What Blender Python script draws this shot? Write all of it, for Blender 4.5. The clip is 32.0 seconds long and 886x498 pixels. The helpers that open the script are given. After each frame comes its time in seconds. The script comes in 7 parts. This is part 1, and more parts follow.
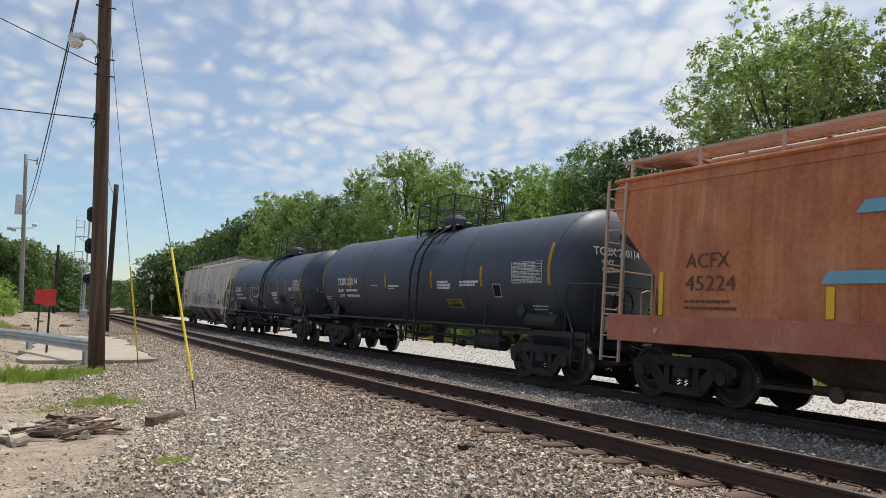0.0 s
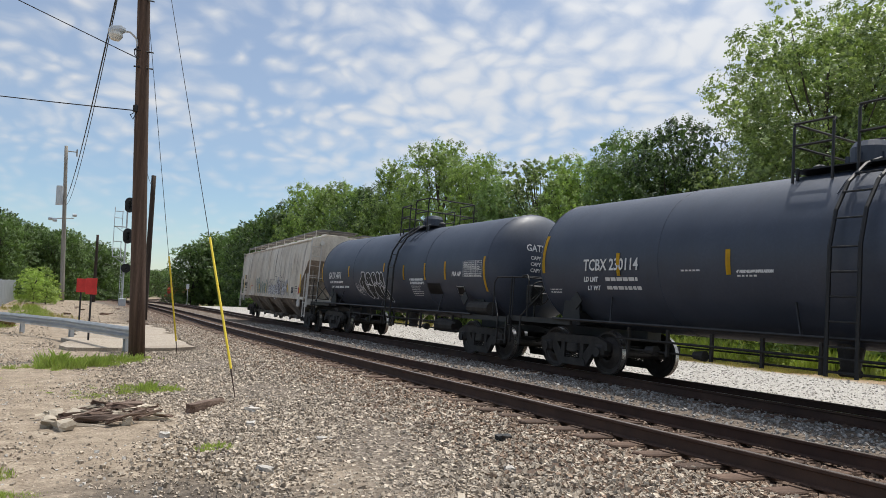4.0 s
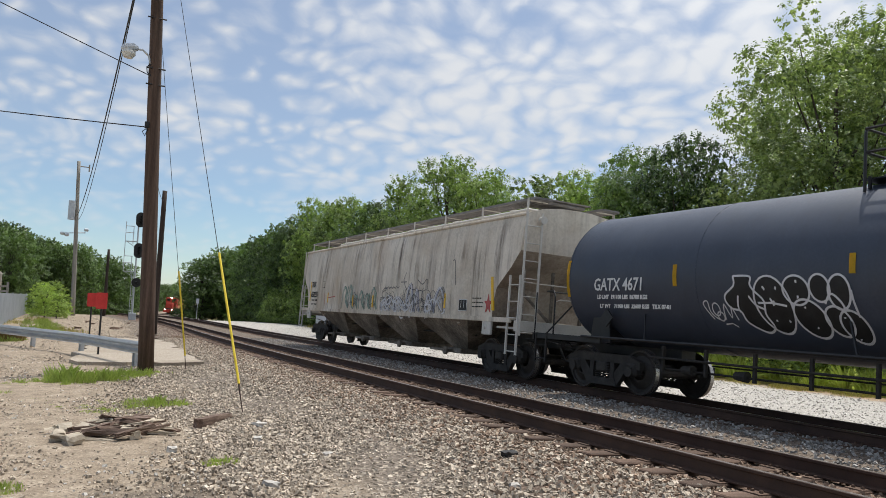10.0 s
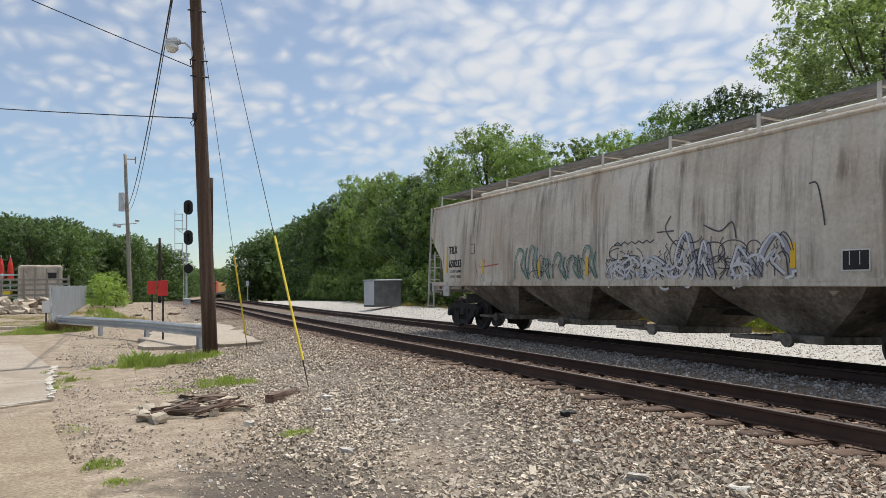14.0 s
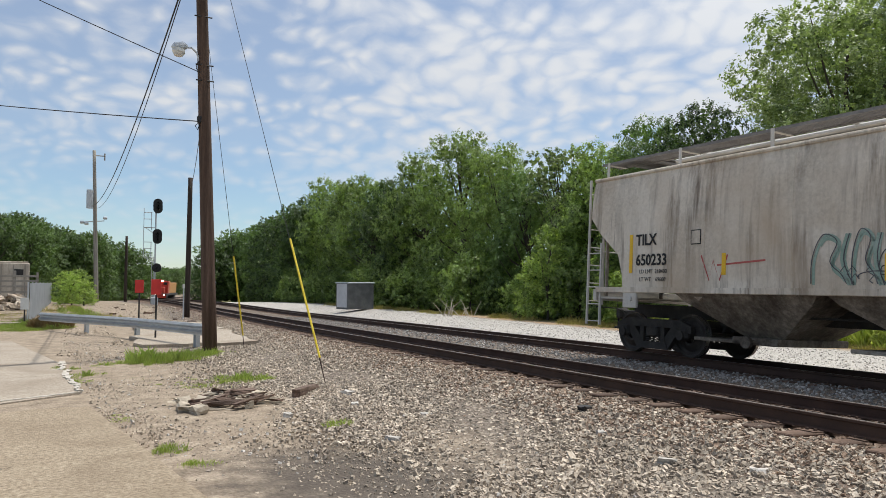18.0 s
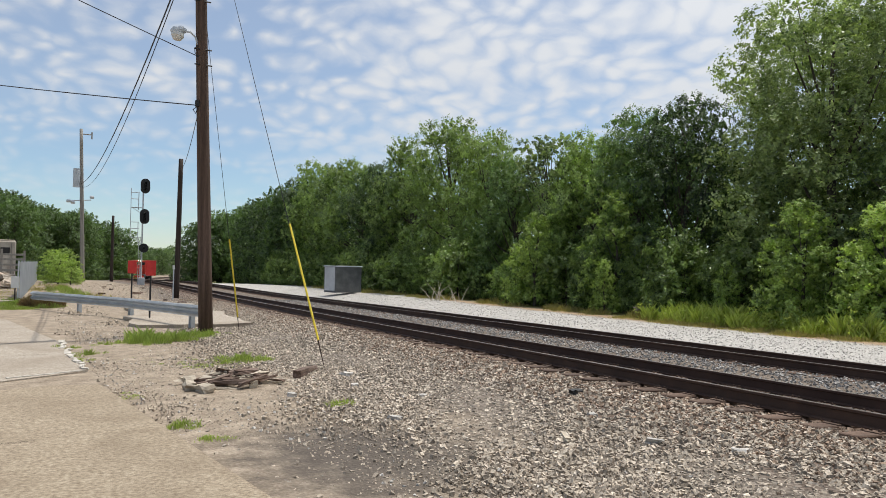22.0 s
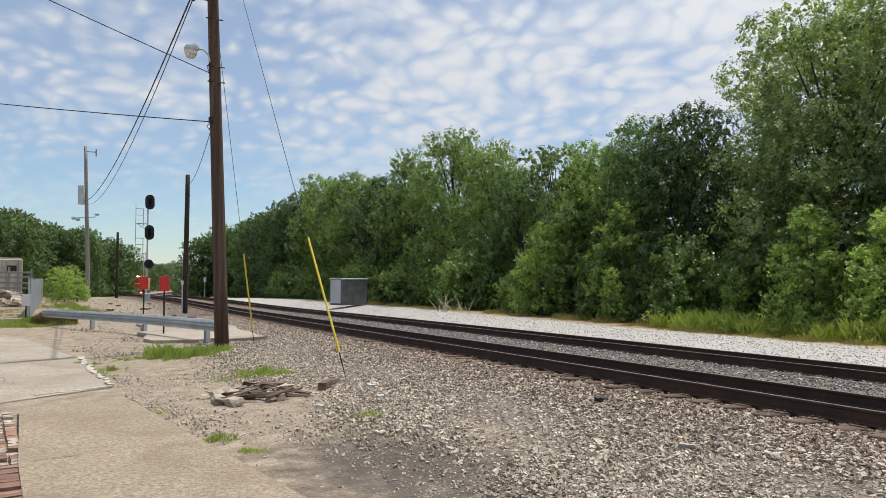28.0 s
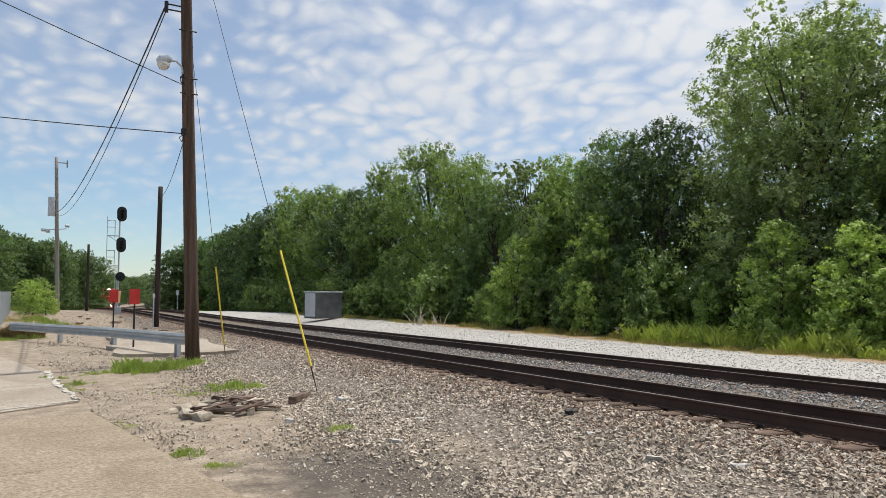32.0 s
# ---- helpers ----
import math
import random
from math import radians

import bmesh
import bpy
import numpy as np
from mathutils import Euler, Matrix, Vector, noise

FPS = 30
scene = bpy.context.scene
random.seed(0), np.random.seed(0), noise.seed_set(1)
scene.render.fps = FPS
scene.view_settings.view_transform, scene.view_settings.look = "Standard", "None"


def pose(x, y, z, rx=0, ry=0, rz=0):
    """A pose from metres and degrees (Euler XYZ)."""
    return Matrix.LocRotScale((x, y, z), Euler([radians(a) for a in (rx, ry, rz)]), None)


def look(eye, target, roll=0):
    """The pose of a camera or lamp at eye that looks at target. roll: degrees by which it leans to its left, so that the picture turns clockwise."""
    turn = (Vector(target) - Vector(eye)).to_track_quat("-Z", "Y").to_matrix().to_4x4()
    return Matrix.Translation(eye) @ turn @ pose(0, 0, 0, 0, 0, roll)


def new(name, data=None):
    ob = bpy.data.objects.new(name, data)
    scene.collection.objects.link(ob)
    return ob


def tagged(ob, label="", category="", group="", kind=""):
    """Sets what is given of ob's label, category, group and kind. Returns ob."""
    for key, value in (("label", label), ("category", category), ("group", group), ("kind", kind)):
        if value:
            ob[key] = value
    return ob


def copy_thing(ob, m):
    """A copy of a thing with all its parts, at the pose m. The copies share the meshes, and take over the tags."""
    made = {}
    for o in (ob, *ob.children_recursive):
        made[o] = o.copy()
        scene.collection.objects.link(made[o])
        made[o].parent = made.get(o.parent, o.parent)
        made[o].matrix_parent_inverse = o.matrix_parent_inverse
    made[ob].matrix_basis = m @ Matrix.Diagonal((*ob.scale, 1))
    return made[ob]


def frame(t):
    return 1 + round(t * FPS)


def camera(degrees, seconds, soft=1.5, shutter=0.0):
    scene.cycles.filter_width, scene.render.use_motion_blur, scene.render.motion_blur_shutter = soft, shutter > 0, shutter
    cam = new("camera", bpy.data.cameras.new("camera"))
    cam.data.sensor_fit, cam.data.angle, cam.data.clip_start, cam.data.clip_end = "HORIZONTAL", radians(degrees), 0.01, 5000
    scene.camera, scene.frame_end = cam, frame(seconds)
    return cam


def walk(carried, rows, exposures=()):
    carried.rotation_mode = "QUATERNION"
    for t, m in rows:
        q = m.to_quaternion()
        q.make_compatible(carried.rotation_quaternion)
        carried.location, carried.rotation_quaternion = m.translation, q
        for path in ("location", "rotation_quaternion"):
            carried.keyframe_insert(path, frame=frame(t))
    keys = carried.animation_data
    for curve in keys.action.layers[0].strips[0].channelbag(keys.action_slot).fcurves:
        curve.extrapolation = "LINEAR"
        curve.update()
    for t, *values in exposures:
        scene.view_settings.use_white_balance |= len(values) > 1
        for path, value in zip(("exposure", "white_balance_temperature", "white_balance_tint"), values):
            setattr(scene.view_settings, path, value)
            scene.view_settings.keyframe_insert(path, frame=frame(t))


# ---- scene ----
# the near track runs along +y past the standing camera; z = 0 is the head of its nearest rail
SECONDS = 32.0
cam = camera(61.7, SECONDS, soft=0.7)
PATH = [
    (0, (-6.111, 23.548, 1.395), (4.309, 40.549, 2.934), 1.82),
    (0.5, (-6.109, 23.555, 1.392), (4.287, 40.571, 2.932), 1.74),
    (1, (-6.107, 23.563, 1.389), (4.265, 40.593, 2.931), 1.66),
    (1.5, (-6.109, 23.566, 1.391), (4.159, 40.664, 2.885), 1.61),
    (2, (-6.110, 23.570, 1.394), (4.052, 40.735, 2.839), 1.55),
    (2.5, (-6.140, 23.582, 1.391), (3.896, 40.829, 2.741), 1.66),
    (3, (-6.170, 23.595, 1.388), (3.740, 40.922, 2.643), 1.77),
    (3.5, (-6.168, 23.612, 1.387), (3.640, 41.000, 2.596), 1.96),
    (5.5, (-6.161, 23.552, 1.393), (3.328, 41.090, 2.941), 2.18),
    (6, (-6.154, 23.547, 1.390), (3.306, 41.098, 2.960), 2.09),
    (6.5, (-6.161, 23.545, 1.390), (3.286, 41.103, 2.955), 2.16),
    (7, (-6.168, 23.543, 1.390), (3.266, 41.109, 2.949), 2.23),
    (7.5, (-6.162, 23.553, 1.392), (3.275, 41.116, 2.957), 2.25),
    (8, (-6.157, 23.562, 1.394), (3.285, 41.123, 2.965), 2.26),
    (8.5, (-6.162, 23.549, 1.397), (3.305, 41.094, 2.987), 2.28),
    (9, (-6.168, 23.536, 1.400), (3.325, 41.066, 3.009), 2.29),
    (9.5, (-6.166, 23.539, 1.399), (3.315, 41.073, 3.034), 2.31),
    (10, (-6.165, 23.543, 1.398), (3.305, 41.081, 3.058), 2.32),
    (10.5, (-6.164, 23.550, 1.395), (3.279, 41.101, 3.064), 2.25),
    (11, (-6.163, 23.558, 1.393), (3.253, 41.122, 3.069), 2.18),
    (11.5, (-6.167, 23.551, 1.394), (3.162, 41.166, 3.036), 1.86),
    (12, (-6.170, 23.545, 1.394), (3.071, 41.209, 3.002), 1.53),
    (12.5, (-6.190, 23.549, 1.395), (2.945, 41.278, 2.896), 1.04),
    (13, (-6.220, 23.608, 1.393), (2.758, 41.429, 2.730), 0.47),
    (13.5, (-6.308, 23.433, 1.375), (2.442, 41.384, 2.471), -0.21),
    (14, (-6.418, 23.309, 1.407), (2.086, 41.391, 2.245), -0.86),
    (14.5, (-6.663, 23.307, 1.392), (1.579, 41.518, 2.043), -1.41),
    (16.5, (-7.271, 23.044, 1.390), (1.761, 40.878, 1.998), -1.10),
    (17, (-7.461, 23.054, 1.392), (1.869, 40.731, 2.077), -0.63),
    (17.5, (-7.483, 23.047, 1.397), (1.991, 40.643, 2.180), -0.17),
    (18, (-7.519, 23.048, 1.402), (1.905, 40.663, 2.349), 0.18),
    (18.5, (-7.543, 22.977, 1.413), (1.863, 40.591, 2.543), 0.25),
    (19, (-7.567, 22.906, 1.424), (1.816, 40.521, 2.713), 0.10),
    (19.5, (-7.626, 22.951, 1.418), (1.816, 40.533, 2.728), -0.01),
    (20, (-7.685, 22.996, 1.411), (1.928, 40.491, 2.639), 0.26),
    (20.5, (-7.746, 22.976, 1.413), (1.950, 40.437, 2.457), 0.65),
    (21, (-7.808, 22.956, 1.414), (1.885, 40.430, 2.260), 0.94),
    (21.5, (-7.845, 22.876, 1.426), (1.867, 40.346, 2.100), 1.07),
    (22, (-7.882, 22.795, 1.438), (1.897, 40.233, 1.971), 1.09),
    (22.5, (-8.020, 22.829, 1.430), (1.703, 40.301, 1.841), 0.98),
    (23, (-8.159, 22.862, 1.422), (1.431, 40.411, 1.723), 1.00),
    (23.5, (-8.169, 22.850, 1.426), (1.199, 40.520, 1.628), 0.79),
    (24, (-8.179, 22.839, 1.430), (1.012, 40.601, 1.597), 0.48),
    (24.5, (-8.182, 22.828, 1.432), (0.972, 40.608, 1.644), 0.29),
    (25, (-8.185, 22.816, 1.435), (1.030, 40.564, 1.740), 0.14),
    (25.5, (-8.197, 22.808, 1.432), (1.084, 40.519, 1.857), 0.18),
    (27.5, (-8.225, 22.820, 1.432), (1.367, 40.353, 2.212), 0.15),
    (28, (-8.228, 22.833, 1.436), (1.522, 40.276, 2.264), 0.15),
    (28.5, (-8.211, 22.817, 1.435), (1.727, 40.151, 2.316), 0.28),
    (29, (-8.193, 22.801, 1.434), (1.918, 40.032, 2.359), 0.47),
    (29.5, (-8.189, 22.800, 1.436), (2.084, 39.934, 2.379), 0.65),
    (30, (-8.185, 22.799, 1.438), (2.214, 39.854, 2.432), 0.74),
    (30.5, (-8.184, 22.793, 1.438), (2.255, 39.818, 2.514), 0.72),
    (31, (-8.184, 22.787, 1.439), (2.210, 39.835, 2.588), 0.54),
    (31.5, (-8.182, 22.783, 1.436), (2.143, 39.870, 2.627), 0.35),
    (32, (-8.180, 22.779, 1.434), (2.112, 39.886, 2.622), 0.22),
]

walk(cam, [(t, look(e, g, r)) for t, e, g, r in PATH])

# ---------------------------------------------------------------- light
SUN_EL, SUN_AZ = 70.0, 23.0          # height; turn from +x towards +y
ce, se_ = math.cos(radians(SUN_EL)), math.sin(radians(SUN_EL))
SUNDIR = Vector((ce * math.cos(radians(SUN_AZ)), ce * math.sin(radians(SUN_AZ)), se_))
w = bpy.data.worlds.new("sky")
scene.world = w
w.use_nodes = True
nt = w.node_tree
nt.nodes.clear()


def mathn(tree, op, a, b=None, c=None, clamp=False):
    n = tree.nodes.new("ShaderNodeMath")
    n.operation, n.use_clamp = op, clamp
    for i, v in enumerate((a, b, c)):
        if v is None:
            continue
        if isinstance(v, (int, float)):
            n.inputs[i].default_value = v
        else:
            tree.links.new(v, n.inputs[i])
    return n.outputs[0]


def noisen(tree, vec, scale, detail=4.0, rough=0.55, dist=0.0):
    n = tree.nodes.new("ShaderNodeTexNoise")
    n.inputs["Scale"].default_value, n.inputs["Detail"].default_value = scale, detail
    n.inputs["Roughness"].default_value, n.inputs["Distortion"].default_value = rough, dist
    if vec is not None:
        tree.links.new(vec, n.inputs["Vector"])
    return n.outputs["Fac"]


def rampn(tree, fac, stops):
    n = tree.nodes.new("ShaderNodeValToRGB")
    while len(n.color_ramp.elements) < len(stops):
        n.color_ramp.elements.new(0.5)
    for e, (p, c) in zip(n.color_ramp.elements, stops):
        e.position = p
        e.color = (c, c, c, 1) if isinstance(c, (int, float)) else (*c, 1)
    tree.links.new(fac, n.inputs[0])
    return n.outputs[0]


def mixn(tree, fac, a, b, mode="MIX"):
    n = tree.nodes.new("ShaderNodeMix")
    n.data_type, n.blend_type = "RGBA", mode
    for i, v in ((0, fac), (6, a), (7, b)):
        if isinstance(v, (int, float)):
            n.inputs[i].default_value = v
        elif isinstance(v, tuple):
            n.inputs[i].default_value = (*v, 1)
        else:
            tree.links.new(v, n.inputs[i])
    return n.outputs[2]


def build_sky():
    L = nt.links.new
    sky = nt.nodes.new("ShaderNodeTexSky")
    sky.sky_type, sky.sun_disc = "NISHITA", False
    sky.sun_elevation, sky.sun_rotation = radians(SUN_EL), radians(90 - SUN_AZ)
    sky.dust_density, sky.ozone_density, sky.air_density = 0.15, 2.2, 1.0
    co = nt.nodes.new("ShaderNodeTexCoord")
    sep = nt.nodes.new("ShaderNodeSeparateXYZ")
    L(co.outputs["Generated"], sep.inputs[0])
    up = mathn(nt, "ADD", mathn(nt, "MAXIMUM", sep.outputs[2], 0.0), 0.34)
    px, py = mathn(nt, "DIVIDE", sep.outputs[0], up), mathn(nt, "DIVIDE", sep.outputs[1], up)
    cmb = nt.nodes.new("ShaderNodeCombineXYZ")
    L(px, cmb.inputs[0]), L(py, cmb.inputs[1])
    # rows of small puffs, bent by a slow drift
    warp = nt.nodes.new("ShaderNodeTexNoise")
    warp.inputs["Scale"].default_value, warp.inputs["Detail"].default_value = 4.5, 3.0
    L(cmb.outputs[0], warp.inputs["Vector"])
    ws = nt.nodes.new("ShaderNodeVectorMath")
    ws.operation = "MULTIPLY_ADD"
    L(warp.outputs["Color"], ws.inputs[0])
    ws.inputs[1].default_value = (0.17, 0.17, 0.0)
    L(cmb.outputs[0], ws.inputs[2])
    vor = nt.nodes.new("ShaderNodeTexVoronoi")
    vor.feature = "SMOOTH_F1"
    vor.inputs["Scale"].default_value, vor.inputs["Smoothness"].default_value = 21.0, 0.5
    sq = nt.nodes.new("ShaderNodeMapping")
    sq.inputs["Rotation"].default_value, sq.inputs["Scale"].default_value = (0, 0, radians(-35)), (1.0, 0.85, 1.0)
    L(ws.outputs[0], sq.inputs[0])
    L(sq.outputs[0], vor.inputs["Vector"])
    puffs = mathn(nt, "SUBTRACT", 1.0, mathn(nt, "MULTIPLY", vor.outputs["Distance"], 1.35))
    fine = noisen(nt, ws.outputs[0], 30.0, 5.0, 0.6, 0.2)
    broad = noisen(nt, cmb.outputs[0], 1.7, 3.0, 0.5, 0.2)
    toward = mathn(nt, "MULTIPLY", mathn(nt, "SUBTRACT", sep.outputs[0], mathn(nt, "MULTIPLY", sep.outputs[1], 0.25)), 0.30)
    den = mathn(nt, "ADD", mathn(nt, "ADD", mathn(nt, "MULTIPLY", puffs, 0.50), mathn(nt, "MULTIPLY", fine, 0.30)), mathn(nt, "ADD", mathn(nt, "MULTIPLY", broad, 1.15), toward))
    ramp = nt.nodes.new("ShaderNodeMapRange")
    ramp.interpolation_type = "SMOOTHSTEP"
    for i, v in ((1, 0.66), (2, 1.30), (3, 0.25), (4, 0.92)):
        ramp.inputs[i].default_value = v
    L(den, ramp.inputs[0])
    low = rampn(nt, sep.outputs[2], ((0.0, 0.35), (0.12, 0.45), (0.20, 1.0)))
    fac = mathn(nt, "MULTIPLY", ramp.outputs[0], low)
    # thin cloud glows round the sun
    dt = nt.nodes.new("ShaderNodeVectorMath")
    dt.operation = "DOT_PRODUCT"
    L(co.outputs["Generated"], dt.inputs[0])
    dt.inputs[1].default_value = SUNDIR
    glow = mathn(nt, "POWER", mathn(nt, "MAXIMUM", dt.outputs["Value"], 0.0), 7.0)
    glow = mathn(nt, "ADD", mathn(nt, "MULTIPLY", glow, 3.2), 0.92)
    gc = nt.nodes.new("ShaderNodeCombineColor")
    for i in range(3):
        L(glow, gc.inputs[i])
    bg = nt.nodes.new("ShaderNodeBackground")
    blue = mixn(nt, 1.0, sky.outputs[0], (0.90, 1.0, 1.06), "MULTIPLY")
    col = mixn(nt, fac, blue, mixn(nt, 1.0, (7.7, 7.85, 8.05), gc.outputs[0], "MULTIPLY"))
    L(col, bg.inputs[0])
    bg.inputs[1].default_value = 0.105
    out = nt.nodes.new("ShaderNodeOutputWorld")
    L(bg.outputs[0], out.inputs[0])


build_sky()
sun = new("sun", bpy.data.lights.new("sun", "SUN"))
sun.data.energy, sun.data.angle, sun.data.color = 3.6, radians(0.6), (1.0, 0.955, 0.88)
sun.matrix_world = look(SUNDIR * 60, (0, 0, 0))
scene.view_settings.exposure = 0.0

# ---------------------------------------------------------------- materials
MATS = {}


def material(name, colors, rough=0.7, metal=0.0, scale=3.0, fine=40.0, bump=0.15, amount=1.0, rand=0.0, spec=0.4, coords="Object", streak=None, stretch=None, bump_dist=0.01, stain=None):
    """colors: dark, mid, light of a two-scale noise; rand: lightness spread from piece to piece; streak: (colour, strength) of vertical run-off stains."""
    if name in MATS:
        return MATS[name]
    m = bpy.data.materials.new(name)
    m.use_nodes = True
    t = m.node_tree
    L = t.links.new
    b = t.nodes["Principled BSDF"]
    co = t.nodes.new("ShaderNodeTexCoord")
    vec = co.outputs[coords]
    if stretch:
        mp = t.nodes.new("ShaderNodeMapping")
        mp.inputs["Scale"].default_value = stretch
        L(vec, mp.inputs[0])
        vec = mp.outputs[0]
    big, small = noisen(t, vec, scale, 5.0, 0.6), noisen(t, vec, fine, 4.0, 0.65)
    f = mathn(t, "ADD", mathn(t, "MULTIPLY", big, 0.6), mathn(t, "MULTIPLY", small, 0.4))
    f = mathn(t, "ADD", mathn(t, "MULTIPLY", mathn(t, "SUBTRACT", f, 0.5), amount * 2.2), 0.5, clamp=True)
    col = rampn(t, f, ((0.0, colors[0]), (0.5, colors[1]), (1.0, colors[2])))
    if streak:
        mp = t.nodes.new("ShaderNodeMapping")
        mp.inputs["Scale"].default_value = (2.2, 2.2, 0.16)
        L(co.outputs[coords], mp.inputs[0])
        s = rampn(t, noisen(t, mp.outputs[0], 1.6, 6.0, 0.7), ((0.47, 0.0), (0.66, 1.0)))
        where = rampn(t, noisen(t, co.outputs[coords], 0.55, 3.0), ((0.40, 0.2), (0.58, 1.0)))
        col = mixn(t, mathn(t, "MULTIPLY", mathn(t, "MULTIPLY", s, where), streak[1]), col, streak[0])
    if stain:
        s = rampn(t, noisen(t, co.outputs[coords], stain[2], 4.0, 0.55, 0.6), ((0.46, 0.0), (0.74, 1.0)))
        col = mixn(t, mathn(t, "MULTIPLY", s, stain[1]), col, stain[0])
    if rand:
        oi = t.nodes.new("ShaderNodeObjectInfo")
        geo = t.nodes.new("ShaderNodeNewGeometry")
        r = mathn(t, "FRACT", mathn(t, "ADD", oi.outputs["Random"], geo.outputs["Random Per Island"]))
        k = mathn(t, "ADD", mathn(t, "MULTIPLY", r, 2 * rand), 1 - rand)
        cmb = t.nodes.new("ShaderNodeCombineColor")
        for i in range(3):
            L(k, cmb.inputs[i])
        col = mixn(t, 1.0, col, cmb.outputs[0], "MULTIPLY")
    L(col, b.inputs["Base Color"])
    b.inputs["Roughness"].default_value, b.inputs["Metallic"].default_value = rough, metal
    b.inputs["Specular IOR Level"].default_value = spec
    rr = mathn(t, "ADD", mathn(t, "MULTIPLY", mathn(t, "SUBTRACT", small, 0.5), 0.35), rough, clamp=True)
    L(rr, b.inputs["Roughness"])
    if bump:
        bn = t.nodes.new("ShaderNodeBump")
        bn.inputs["Strength"].default_value, bn.inputs["Distance"].default_value = bump, bump_dist
        L(small, bn.inputs["Height"])
        L(bn.outputs[0], b.inputs["Normal"])
    MATS[name] = m
    return m


def leafmat(name, dark, light, trans=0.35):
    m = bpy.data.materials.new(name)
    m.use_nodes = True
    t = m.node_tree
    L = t.links.new
    b = t.nodes["Principled BSDF"]
    co, geo = t.nodes.new("ShaderNodeTexCoord"), t.nodes.new("ShaderNodeNewGeometry")
    oi = t.nodes.new("ShaderNodeObjectInfo")
    n = noisen(t, co.outputs["Object"], 0.9, 3.0)
    f = mathn(t, "ADD", mathn(t, "MULTIPLY", geo.outputs["Random Per Island"], 0.45), mathn(t, "ADD", mathn(t, "MULTIPLY", n, 1.1), -0.27), clamp=True)
    f = mathn(t, "ADD", f, mathn(t, "MULTIPLY", mathn(t, "SUBTRACT", oi.outputs["Random"], 0.5), 0.35), clamp=True)
    col = rampn(t, f, ((0.1, dark), (0.9, light)))
    L(col, b.inputs["Base Color"])
    b.inputs["Roughness"].default_value = 0.42
    b.inputs["Specular IOR Level"].default_value = 0.5
    tr = t.nodes.new("ShaderNodeBsdfTranslucent")
    L(mixn(t, 1.0, col, (1.32, 1.48, 0.75), "MULTIPLY"), tr.inputs[0])
    mx = t.nodes.new("ShaderNodeMixShader")
    mx.inputs[0].default_value = trans
    L(b.outputs[0], mx.inputs[1]), L(tr.outputs[0], mx.inputs[2])
    L(mx.outputs[0], t.nodes["Material Output"].inputs[0])
    return m


M_RUST = material("rail_rust", ((0.024, 0.0125, 0.0085), (0.052, 0.027, 0.018), (0.09, 0.048, 0.031)), 0.75, 0.0, 2.0, 60)
M_CRACK = material("dirt_filled_crack", ((0.04, 0.03, 0.022), (0.075, 0.058, 0.042), (0.12, 0.095, 0.07)), 0.95, 0, 6, 40, 0.2)
M_RAILTOP = material("worn_rail_head", ((0.13, 0.11, 0.10), (0.22, 0.20, 0.185), (0.34, 0.32, 0.30)), 0.42, 0.7, 1.5, 50, stretch=(1, 0.1, 1))
M_TIE = material("old_tie_timber", ((0.045, 0.028, 0.019), (0.105, 0.066, 0.046), (0.18, 0.12, 0.088)), 0.9, 0, 3, 30, 0.5, 1.2, 0.3, stretch=(0.4, 3, 3))
M_STONE = material("ballast_stone", ((0.14, 0.112, 0.083), (0.37, 0.308, 0.238), (0.69, 0.605, 0.495)), 0.85, 0, 9, 60, 0.4, 1.2, 0.45)
M_STONERUST = material("rusty_ballast_stone", ((0.10, 0.066, 0.045), (0.25, 0.175, 0.122), (0.45, 0.345, 0.26)), 0.9, 0, 9, 60, 0.4, 1.1, 0.4)
M_STONEGREY = material("grey_ballast_stone", ((0.13, 0.122, 0.112), (0.29, 0.272, 0.25), (0.5, 0.47, 0.435)), 0.85, 0, 9, 60, 0.4, 1.1, 0.4)
M_STONEDIRT = material("tan_pebble", ((0.25, 0.20, 0.15), (0.40, 0.33, 0.255), (0.62, 0.54, 0.44)), 0.9, 0, 9, 60, 0.4, 1.0, 0.3)
M_STONEW = material("pale_gravel", ((0.30, 0.275, 0.245), (0.46, 0.43, 0.39), (0.68, 0.645, 0.60)), 0.85, 0, 9, 60, 0.4, 1.0, 0.22)
M_POLE = material("weathered_pole", ((0.036, 0.022, 0.016), (0.085, 0.053, 0.038), (0.16, 0.105, 0.078)), 0.9, 0, 3, 40, 0.5, 1.4, stretch=(4, 4, 0.2))
M_POLEDARK = material("dark_creosoted_pole", ((0.018, 0.013, 0.010), (0.040, 0.028, 0.022), (0.075, 0.055, 0.042)), 0.9, 0, 3, 40, 0.4, 1.2, stretch=(4, 4, 0.2))
M_POLEGREY = material("grey_pole", ((0.16, 0.14, 0.12), (0.27, 0.25, 0.22), (0.38, 0.35, 0.31)), 0.9, 0, 3, 40, 0.3, 1.0, stretch=(3, 3, 0.25))
M_GALV = material("galvanised_steel", ((0.33, 0.36, 0.39), (0.47, 0.50, 0.53), (0.60, 0.62, 0.65)), 0.45, 0.15, 2.5, 30, 0.05)
M_YELLOW = material("yellow_plastic", ((0.55, 0.40, 0.02), (0.72, 0.54, 0.04), (0.82, 0.64, 0.07)), 0.5, 0, 6, 60, 0.05)
M_RED = material("faded_red_board", ((0.40, 0.025, 0.02), (0.55, 0.035, 0.03), (0.66, 0.06, 0.05)), 0.6, 0, 4, 40, 0.05)
